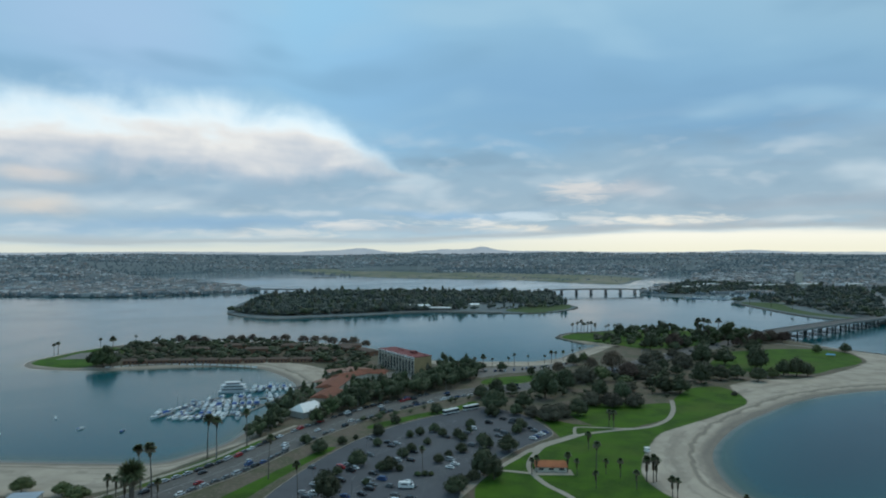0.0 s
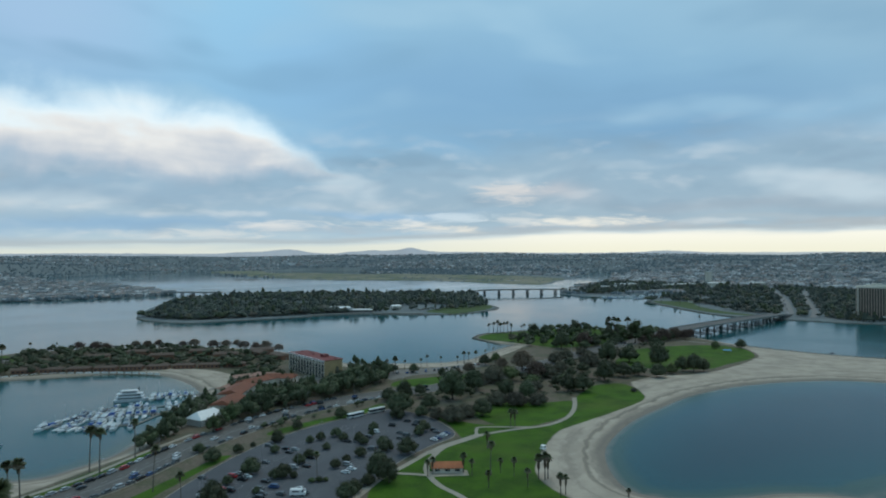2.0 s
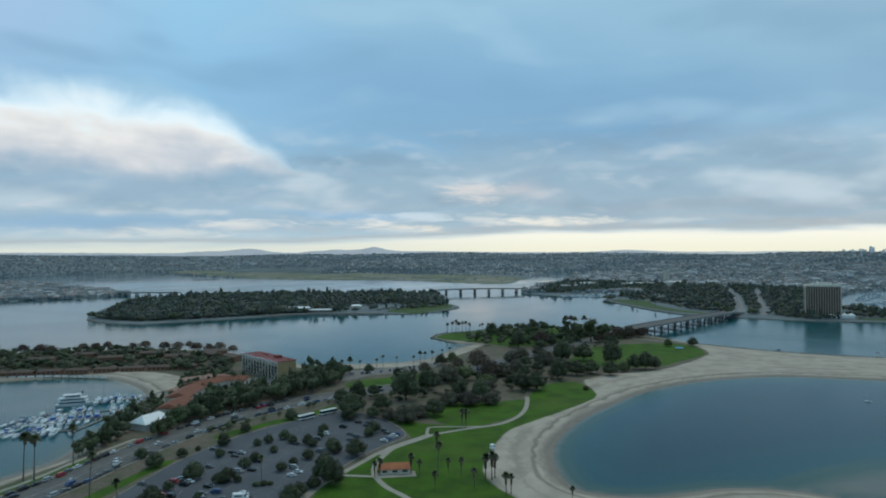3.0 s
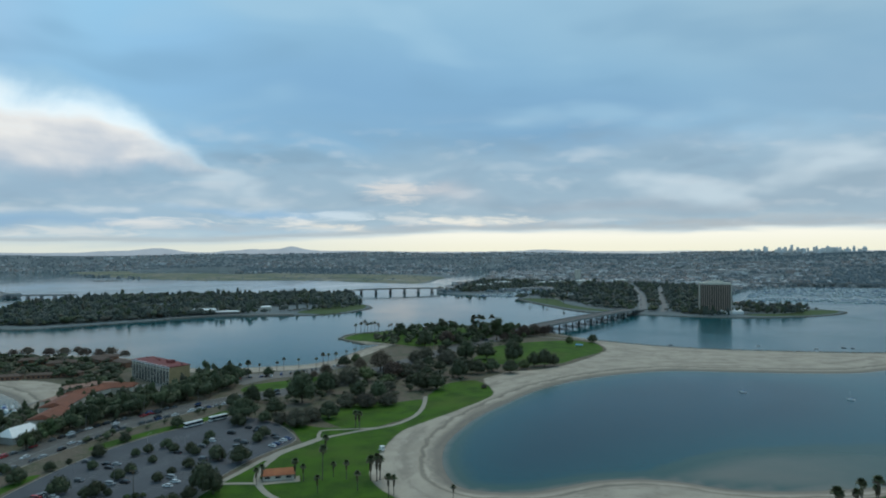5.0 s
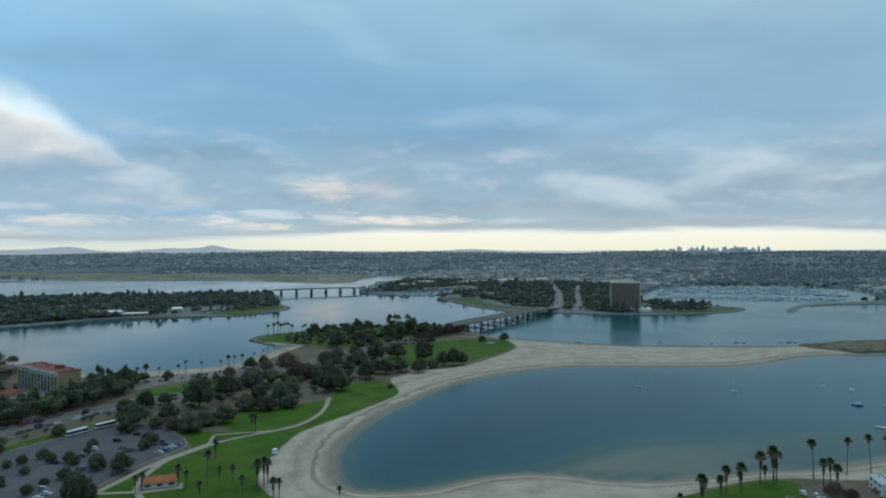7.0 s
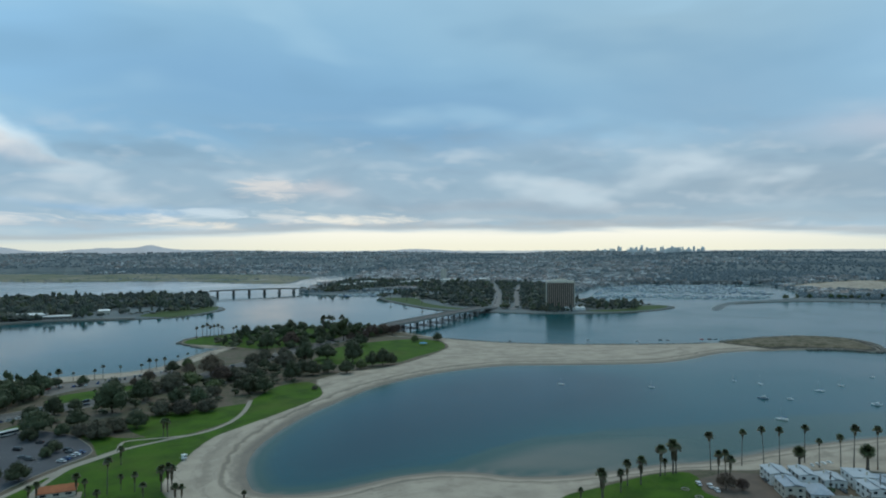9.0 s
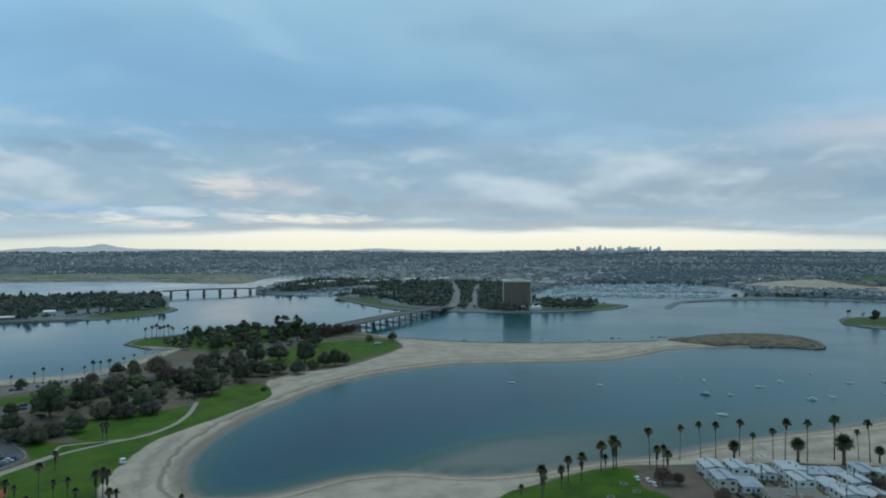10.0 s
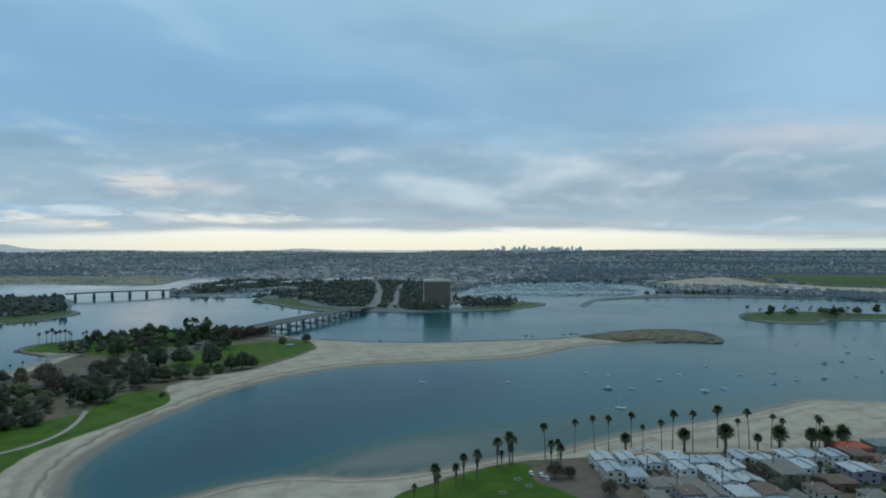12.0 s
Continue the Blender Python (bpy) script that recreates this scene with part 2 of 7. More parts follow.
def many(name, colours, rough=0.7, islands=True, scale=0.4):
    """One material whose pieces differ: each takes one of the colours."""
    mat = bpy.data.materials.new(name)
    mat.use_nodes = True
    g = Graph(mat.node_tree)
    p = g.node("ShaderNodeBsdfPrincipled")
    r = g.node("ShaderNodeNewGeometry").outputs["Random Per Island"] if islands else g.node("ShaderNodeObjectInfo").outputs["Random"]
    n = g.node("ShaderNodeValToRGB")
    n.color_ramp.interpolation = "CONSTANT"
    e = n.color_ramp.elements
    while len(e) < len(colours):
        e.new(0.5)
    for i, c in enumerate(colours):
        e[i].position, e[i].color = i / len(colours), (*c, 1)
    g.join(r, n.inputs[0])
    where = g.node("ShaderNodeTexCoord").outputs["Object"]
    dirt = g.mix(g.math("MULTIPLY", g.span(g.noise(where, scale), 0.4, 0.7), 0.35), n.outputs[0], (0.10, 0.09, 0.08))
    g.join(dirt, p.inputs["Base Color"])
    p.inputs["Roughness"].default_value = rough
    g.join(p.outputs[0], g.node("ShaderNodeOutputMaterial").inputs[0])
    return mat


def ground_material():
    """Sand, lawn, haze-coloured far scrub and bare earth by the plan's signed distances, with ragged edges."""
    mat = bpy.data.materials.new("ground")
    mat.use_nodes = True
    g = Graph(mat.node_tree)
    p = g.node("ShaderNodeBsdfPrincipled")
    where = g.node("ShaderNodeTexCoord").outputs["Object"]
    a = g.node("ShaderNodeAttribute", attribute_name="cover")
    parts = g.node("ShaderNodeSeparateColor")
    g.join(a.outputs["Color"], parts.inputs[0])
    inland, lawn, far = parts.outputs
    shore = g.node("ShaderNodeAttribute", attribute_name="shore").outputs["Fac"]
    n_big, n_mid, n_small = g.noise(where, 0.012, 4), g.noise(where, 0.06, 5, 0.6), g.noise(where, 0.7, 5, 0.65)
    rag = g.math("MULTIPLY", g.math("SUBTRACT", n_mid, 0.5), 0.09)
    sand = g.mix(g.span(n_mid, 0.35, 0.7), (0.44, 0.372, 0.300), (0.335, 0.282, 0.227))
    sand = g.mix(g.math("MULTIPLY", g.span(n_small, 0.5, 0.75), 0.4), sand, (0.31, 0.262, 0.212))
    tracks = g.noise(g.vector(g.math("MULTIPLY", shore, 0.11), g.math("MULTIPLY", n_big, 9.0), g.math("MULTIPLY", n_mid, 1.2)), 1.0, 5, 0.62)
    sand = g.mix(g.math("MULTIPLY", g.span(tracks, 0.50, 0.64), 0.60), sand, (0.235, 0.200, 0.165))
    wet = g.math("ADD", shore, g.math("MULTIPLY", g.math("SUBTRACT", n_mid, 0.5), 9.0))
    sand = g.mix(g.math("MULTIPLY", g.span(wet, 8.0, 3.0), 0.72), sand, (0.155, 0.135, 0.115))
    weed = g.math("MULTIPLY", g.span(wet, 9.5, 11.0), g.span(wet, 13.5, 12.0))
    sand = g.mix(g.math("MULTIPLY", weed, 0.6), sand, (0.14, 0.12, 0.095))
    earth = g.mix(g.span(n_mid, 0.38, 0.62), (0.135, 0.105, 0.08), (0.085, 0.085, 0.05))
    earth = g.mix(g.span(n_small, 0.45, 0.75), earth, (0.19, 0.155, 0.12))
    # far scrub: its pale blue-grey is distance haze put into the colour
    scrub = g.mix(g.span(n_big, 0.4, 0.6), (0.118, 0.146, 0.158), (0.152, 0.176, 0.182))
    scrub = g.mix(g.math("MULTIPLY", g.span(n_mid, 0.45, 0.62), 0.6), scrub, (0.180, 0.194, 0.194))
    grass = g.mix(g.span(n_mid, 0.36, 0.66), (0.050, 0.116, 0.004), (0.028, 0.068, 0.004))
    grass = g.mix(g.math("MULTIPLY", g.span(n_small, 0.42, 0.72), 0.45), grass, (0.066, 0.120, 0.010))
    grass = g.mix(g.math("MULTIPLY", g.span(n_big, 0.5, 0.66), 0.45), grass, (0.090, 0.108, 0.022))
    # far lawns are muted for distance, by colour alone
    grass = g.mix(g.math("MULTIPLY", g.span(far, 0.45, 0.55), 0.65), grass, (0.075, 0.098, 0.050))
    land = g.mix(g.span(g.math("ADD", inland, rag), 0.46, 0.53), sand, earth)
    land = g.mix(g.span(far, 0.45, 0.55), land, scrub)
    land = g.mix(g.span(g.math("ADD", lawn, g.math("MULTIPLY", rag, 0.4)), 0.488, 0.512), land, grass)
    heath = g.node("ShaderNodeAttribute", attribute_name="heath").outputs["Fac"]
    tussock = g.mix(g.span(g.noise(where, 0.10, 4, 0.6), 0.40, 0.60), (0.070, 0.066, 0.036), (0.170, 0.138, 0.096))
    tussock = g.mix(g.math("MULTIPLY", g.span(g.noise(where, 0.26, 4, 0.6), 0.56, 0.66), 0.75), tussock, (0.250, 0.205, 0.155))
    tussock = g.mix(g.span(g.math("ADD", heath, g.math("MULTIPLY", g.math("SUBTRACT", n_mid, 0.5), 8.0)), 5.0, 2.0), tussock, (0.052, 0.048, 0.040))
    land = g.mix(g.span(heath, -2.0, 0.0), land, tussock)
    reeds = g.mix(g.span(g.noise(where, 0.006, 5, 0.6, 0.6), 0.42, 0.58), (0.225, 0.205, 0.150), (0.120, 0.140, 0.085))
    land = g.mix(g.span(a.outputs["Alpha"], 0.46, 0.54), land, reeds)
    g.join(land, p.inputs["Base Color"])
    p.inputs["Roughness"].default_value = 0.9
    p.inputs["Specular IOR Level"].default_value = 0.2
    b = g.node("ShaderNodeBump")
    b.inputs["Strength"].default_value, b.inputs["Distance"].default_value = 0.5, 0.4
    g.join(n_small, b.inputs["Height"])
    g.join(b.outputs[0], p.inputs["Normal"])
    g.join(p.outputs[0], g.node("ShaderNodeOutputMaterial").inputs[0])
    return mat


def water_material():
    """Calm bay water: deep blue, greener over the shoals, small ripples and slicks."""
    mat = bpy.data.materials.new("bay_water")
    mat.use_nodes = True
    g = Graph(mat.node_tree)
    p = g.node("ShaderNodeBsdfPrincipled")
    where = g.node("ShaderNodeTexCoord").outputs["Object"]
    shoal = g.node("ShaderNodeAttribute", attribute_name="shoal").outputs["Fac"]
    slick = g.noise(where, 0.006, 4, 0.5, 1.0)
    pit = g.node("ShaderNodeAttribute", attribute_name="pit").outputs["Fac"]
    deep = g.mix(g.span(slick, 0.4, 0.65), (0.002, 0.066, 0.079), (0.004, 0.078, 0.092))
    deep = g.mix(pit, deep, (0.000, 0.034, 0.050))
    s = g.math("ADD", shoal, g.math("MULTIPLY", g.math("SUBTRACT", g.noise(where, 0.03, 4), 0.5), 0.18))
    c = g.mix(g.span(s, 0.12, 0.55), deep, (0.030, 0.074, 0.060))
    c = g.mix(g.span(s, 0.58, 0.98), c, (0.140, 0.135, 0.105))
    g.join(c, p.inputs["Base Color"])
    p.inputs["IOR"].default_value = 1.33
    calm = g.node("ShaderNodeAttribute", attribute_name="calm").outputs["Fac"]
    g.join(g.span(calm, 0.0, 1.0, 0.24, 0.46), p.inputs["Specular IOR Level"])
    g.join(g.math("SUBTRACT", g.span(slick, 0.35, 0.7, 0.17, 0.23), g.math("MULTIPLY", calm, 0.11)), p.inputs["Roughness"])
    waves = g.math("ADD", g.noise(where, 0.35, 3, 0.6), g.math("MULTIPLY", g.noise(where, 1.4, 2), 0.35))
    b = g.node("ShaderNodeBump")
    b.inputs["Distance"].default_value = 0.30
    g.join(g.span(calm, 0.0, 1.0, 0.12, 0.03), b.inputs["Strength"])
    g.join(waves, b.inputs["Height"])
    g.join(b.outputs[0], p.inputs["Normal"])
    g.join(p.outputs[0], g.node("ShaderNodeOutputMaterial").inputs[0])
    return mat


def woods_material(name, colour):
    """Leaves of many trees in one mesh; each tree has its own tint."""
    mat = bpy.data.materials.new(name)
    mat.use_nodes = True
    g = Graph(mat.node_tree)
    p = g.node("ShaderNodeBsdfPrincipled")
    t = g.node("ShaderNodeAttribute", attribute_name="tint").outputs["Fac"]
    where = g.node("ShaderNodeTexCoord").outputs["Object"]
    c = g.ramp(t, [(0.0, tuple(v * 0.6 for v in colour)), (0.55, colour), (0.85, (0.080, 0.098, 0.045)), (1.0, (0.105, 0.085, 0.065))])
    c = g.mix(g.math("MULTIPLY", g.span(g.noise(where, 0.5, 4), 0.4, 0.7), 0.5), c, tuple(v * 0.55 for v in colour))
    g.join(c, p.inputs["Base Color"])
    p.inputs["Roughness"].default_value, p.inputs["Specular IOR Level"].default_value = 0.65, 0.25
    g.join(p.outputs[0], g.node("ShaderNodeOutputMaterial").inputs[0])
    return mat


GROUND, WATER = ground_material(), water_material()
ASPHALT = surface("asphalt", (0.086, 0.090, 0.102), 0.85, (0.060, 0.063, 0.072), 0.05, 14)
ROAD_TOP = surface("worn_asphalt", (0.120, 0.113, 0.107), 0.85, (0.080, 0.076, 0.072), 0.08, 12)
CONCRETE = surface("concrete", (0.34, 0.30, 0.245), 0.85, (0.25, 0.22, 0.18), 0.15, 10)
BRIDGE_STONE = surface("bridge_concrete", (0.27, 0.26, 0.245), 0.85, (0.16, 0.155, 0.15), 0.12, 10)
PILE = surface("pile_concrete", (0.12, 0.115, 0.11), 0.85, (0.05, 0.05, 0.048), 0.3, 6)
PAINT_LINE = surface("line_paint", (0.34, 0.335, 0.32), 0.7, (0.16, 0.16, 0.155), 0.4, 8)
ROCK = surface("rock", (0.20, 0.18, 0.155), 0.9, (0.09, 0.083, 0.075), 0.4, 5, 0.4, spread=0.6, islands=True)
BARK = surface("bark", (0.11, 0.085, 0.065), 0.9, (0.06, 0.048, 0.04), 1.5, 6)
PALM_BARK = surface("palm_bark", (0.14, 0.115, 0.095), 0.9, (0.085, 0.07, 0.058), 1.2, 6)
LEAF = surface("leaf", (0.060, 0.077, 0.029), 0.6, (0.039, 0.051, 0.021), 0.35, 6, spread=0.9, spec=0.25)
LEAF_DARK = surface("leaf_dark", (0.064, 0.073, 0.036), 0.6, (0.043, 0.051, 0.027), 0.35, 6, spread=0.7, spec=0.25)
WOODS = woods_material("woods_leaf", (0.074, 0.090, 0.044))
# leaf of the farther woods, paled and greyed to stand in for haze
HAZED_WOODS = woods_material("hazed_woods_leaf", (0.098, 0.113, 0.096))
RESORT_LEAF = woods_material("resort_leaf", (0.046, 0.056, 0.026))
LEAF_LIGHT = surface("leaf_light", (0.098, 0.114, 0.042), 0.6, (0.062, 0.074, 0.030), 0.35, 6, spread=0.7, spec=0.25)
LEAF_BARE = surface("twig_red", (0.150, 0.103, 0.078), 0.8, (0.098, 0.072, 0.056), 0.5, 6, spread=0.6, spec=0.2)
LEAF_GREY = surface("leaf_grey", (0.110, 0.096, 0.068), 0.75, (0.074, 0.067, 0.048), 0.5, 6, spread=0.6, spec=0.2)
FROND = surface("palm_frond", (0.112, 0.126, 0.060), 0.55, (0.066, 0.078, 0.036), 0.6, 5, spread=0.6, spec=0.3)
DEAD_FROND = surface("dry_frond", (0.20, 0.155, 0.100), 0.8, (0.13, 0.10, 0.068), 0.7, 5, spread=0.5)
GLASS = surface("dark_glass", (0.02, 0.026, 0.032), 0.12, (0.03, 0.04, 0.05), 0.3, 4, spec=0.7)
TYRE = surface("rubber", (0.02, 0.02, 0.02), 0.8)
STEEL = surface("galvanised_steel", (0.35, 0.36, 0.37), 0.45, metal=0.7)
WHITE = surface("white_paint", (0.76, 0.76, 0.75), 0.5, (0.62, 0.62, 0.61), 0.3, 6, amount=0.4)
HULL = many("boat_hull", [(0.80, 0.80, 0.80), (0.74, 0.75, 0.76), (0.82, 0.82, 0.81), (0.70, 0.71, 0.72), (0.78, 0.77, 0.74), (0.80, 0.80, 0.80), (0.16, 0.20, 0.28)], 0.35, False)
YACHT_HULL = many("yacht_hull", [(0.66, 0.67, 0.68), (0.56, 0.57, 0.58), (0.72, 0.72, 0.72), (0.62, 0.62, 0.60), (0.20, 0.26, 0.36)], 0.4, True)
SHIP_WHITE = surface("ship_white", (0.68, 0.69, 0.70), 0.35, (0.56, 0.58, 0.60), 0.3, 6, amount=0.4)
BLUE_COVER = surface("blue_canvas", (0.03, 0.10, 0.34), 0.7)
TIMBER = surface("grey_timber", (0.23, 0.21, 0.19), 0.85, (0.14, 0.13, 0.12), 0.6, 8)
ORANGE_TILE = surface("orange_tile", (0.42, 0.145, 0.06), 0.8, (0.28, 0.09, 0.045), 0.3, 9)
TILE = surface("clay_tile", (0.22, 0.070, 0.036), 0.8, (0.13, 0.050, 0.032), 0.25, 9, 0.2)
RED_ROOF = surface("red_roofing", (0.20, 0.045, 0.042), 0.8, (0.12, 0.034, 0.033), 0.12, 9)
STUCCO = surface("cream_stucco", (0.58, 0.53, 0.45), 0.85, (0.44, 0.40, 0.34), 0.25, 8)
TAN = surface("tan_stucco", (0.40, 0.28, 0.14), 0.85, (0.30, 0.21, 0.11), 0.2, 8)


# ---------------------------------------------------------------- the plan, in metres
def smooth(points, steps=6, closed=True):
    """A soft curve through the corners of a plan."""
    p = np.array(points, float)
    n = len(p)
    out = []
    for i in range(n if closed else n - 1):
        if closed:
            a, b, c, d = p[i - 1], p[i], p[(i + 1) % n], p[(i + 2) % n]
        else:
            a, b, c, d = p[max(i - 1, 0)], p[i], p[i + 1], p[min(i + 2, n - 1)]
        for k in range(steps):
            t = k / steps
            out.append(0.5 * (2 * b + (c - a) * t + (2 * a - 5 * b + 4 * c - d) * t * t + (3 * b - a - 3 * c + d) * t ** 3))
    if not closed:
        out.append(p[-1])
    return np.array(out)


PENINSULA = smooth([
    (-504, 348), (-360, 340.8), (-234, 338.4), (-193.2, 337.2), (-152.4, 337.2), (-139.2, 349.2), (-126, 373.2), (-122.4, 399.6), (-117.6, 439.2), (-115.2, 478.8), (-118.8, 516),
    (-140.4, 564), (-176.4, 607.2), (-214.8, 621.6), (-250.8, 615.6), (-316.8, 598.8), (-378, 603.6), (-408, 618), (-423.6, 648), (-420, 681.6), (-411.6, 721.2),
    (-381.6, 768), (-300, 794.4), (-180, 786), (-96, 744), (-48, 690), (-10.8, 655.2), (31.2, 651.6), (82.8, 651.6)]
    , 6, False)
PENINSULA = np.vstack([PENINSULA, smooth([
    (111.6, 669.6), (142.8, 722.4), (164.4, 752.4), (175.2, 763.2), (159.6, 775.2), (144, 810), (138, 836.4), (157.2, 871.2), (188.4, 883.2), (265.2, 916.8), (336, 902.4), (396, 852),
    (422.4, 792), (442.8, 726), (484.8, 664.8), (537.6, 620.4), (598.8, 588), (664.8, 558), (728.4, 542.4), (805.2, 542.4), (858, 528), (884.4, 494.4), (879.6, 468), (858, 438),
    (830.4, 415.2), (812.4, 415.2), (799.2, 436.8), (759.6, 463.2), (721.2, 474), (693.6, 483.6), (655.2, 484.8), (588, 470.4), (543.6, 472.8), (487.2, 493.2)], 6, False)])
PENINSULA = np.vstack([PENINSULA, smooth([
    (452, 508), (402, 526), (330, 518), (264, 487), (216, 446), (182, 412), (151, 368), (138.5, 336), (134.5, 310), (137, 293), (152, 283), (168, 279.5),
    (185, 282), (203, 284.5), (222, 281.5), (240, 273), (255, 259), (274, 250.5), (296, 245), (330, 241), (358, 234), (386, 231), (429.6, 229.2), (489.6, 219.6), (532.8, 213.6), (598.8, 208.8), (622.8, 192), (643.2, 170.4),
    (672, 132), (720, 48), (768, -72), (768, -480), (-504, -480)], 6, False)])
ISLAND = smooth([
    (-399.6, 1149.6), (-351.6, 1089.6), (-294, 1056), (-246, 1074), (-172.8, 1107.6), (-99.6, 1147.2), (-40.8, 1170), (51.6, 1156.8), (120, 1148.4), (172.8, 1167.6), (218.4, 1218),
    (244.8, 1272), (240, 1356), (258, 1500), (265.2, 1654.8), (180, 1716), (-240, 1746), (-403.2, 1734), (-462, 1507.2), (-436.8, 1278)])
NORTH_SHORE = smooth([
    (-3120, 1620), (-1800, 1602), (-1124.4, 1592.4), (-968.4, 1570.8), (-828, 1568.4), (-715.2, 1620), (-594, 1690.8), (-549.6, 1760.4), (-564, 1848), (-663.6, 1983.6),
    (-936, 2361.6), (-1224, 2667.6), (-1500, 2928), (-1596, 3240), (-1500, 3420), (-1335.6, 3778.8), (-1200, 4080), (-1032, 3900), (-768, 3300), (-480, 2904),
    (-180, 2640), (223.2, 2496), (396, 2268), (528, 2160), (600, 2220), (672, 2400), (768, 2580), (960, 3000), (1140, 3480), (1212, 3600)], 5, False)
MAINLAND = np.vstack([NORTH_SHORE, smooth([
    (1248, 3552), (1116, 3060), (1018.8, 2817.6), (912, 2544), (840, 2352), (768, 2220), (648, 2040), (516, 1776), (486, 1694.4), (493.2, 1629.6), (535.2, 1560),
    (600, 1560), (672, 1602), (768, 1656), (732, 1548), (636, 1458), (600, 1388.4), (589.2, 1225.2), (592.8, 1100.4), (612, 1046.4), (644.4, 1010.4), (727.2, 934.8),
    (811.2, 892.8), (921.6, 880.8), (1008, 903.6), (1041.6, 937.2), (1021.2, 1012.8), (988.8, 1056), (982.8, 1117.2), (1044, 1236), (1132.8, 1340.4), (1333.2, 1518)], 5, False), smooth([
    (1524, 1560), (1740, 1500), (1855.2, 1371.6), (1740, 1210), (1600, 1060), (1430, 962), (1300, 958), (1210, 948), (1120, 898), (1060, 852), (1070, 840), (1161, 902), (1203, 916),
    (1290, 915), (1427, 868), (1530, 775), (1585, 690), (1640, 590), (1700, 360), (1740, -480)], 5, False),
    np.array([(6480, -480), (6480, 6480), (-3120, 6480)], float)])
ISLET = smooth([
    (1101.6, 544.8), (1075.2, 502.8), (1087.2, 457.2), (1126.8, 427.2), (1182, 444), (1242, 390), (1344, 324), (1500, 300), (1512, 396), (1358.4, 433.2), (1315.2, 501.6),
    (1255.2, 560.4), (1178.4, 579.6)])
SLOUGH = smooth([(-672, 3996), (-180, 3960), (-144, 3480), (-360, 3456), (-576, 3516)])

INLAND = smooth([   # where the beach ends
    (-504, 296), (-234, 290), (-186, 285), (-158, 290), (-141, 314), (-126, 345.6), (-112.8, 374.4), (-106.8, 408), (-102, 439.2), (-96, 474), (-84, 510), (-93.6, 564), (-129.6, 614.4),
    (-176.4, 636), (-240, 628.8), (-316.8, 609.6), (-372, 613.2), (-403.2, 638.4), (-405.6, 720), (-360, 768), (-240, 774), (-132, 741.6), (-60, 672), (-12, 624),
    (36, 614.4), (96, 621.6), (132, 657.6), (180, 734.4), (201.6, 768), (168, 787.2), (151.2, 822), (148.8, 846), (192, 873.6), (276, 908.4), (360, 873.6), (408, 792),
    (424.8, 720), (414, 654), (384, 618), (330, 573.6), (288, 554.4), (258, 554.4)], 5, False)
INLAND = np.vstack([INLAND, smooth([
    (226, 528), (222, 508), (217.5, 477), (206, 459), (178, 433), (151, 410), (127, 389), (109, 355), (98, 326), (96.5, 306), (102, 287), (120, 258), (150, 233), (216, 220.8), (258, 220.8),
    (294, 228), (330, 225.6), (355.2, 213.6), (396, 194.4), (441.6, 164.4), (470.4, 146.4), (520.8, 117.6), (576, 48), (624, -72), (624, -480), (-504, -480)], 5, False)])
MOUND = smooth([(720, 537.6), (805.2, 537.6), (854.4, 524.4), (878.4, 492), (874.8, 470.4), (854.4, 444), (830.4, 422.4), (816, 420), (801.6, 441.6), (759.6, 470.4), (727.2, 482.4)])
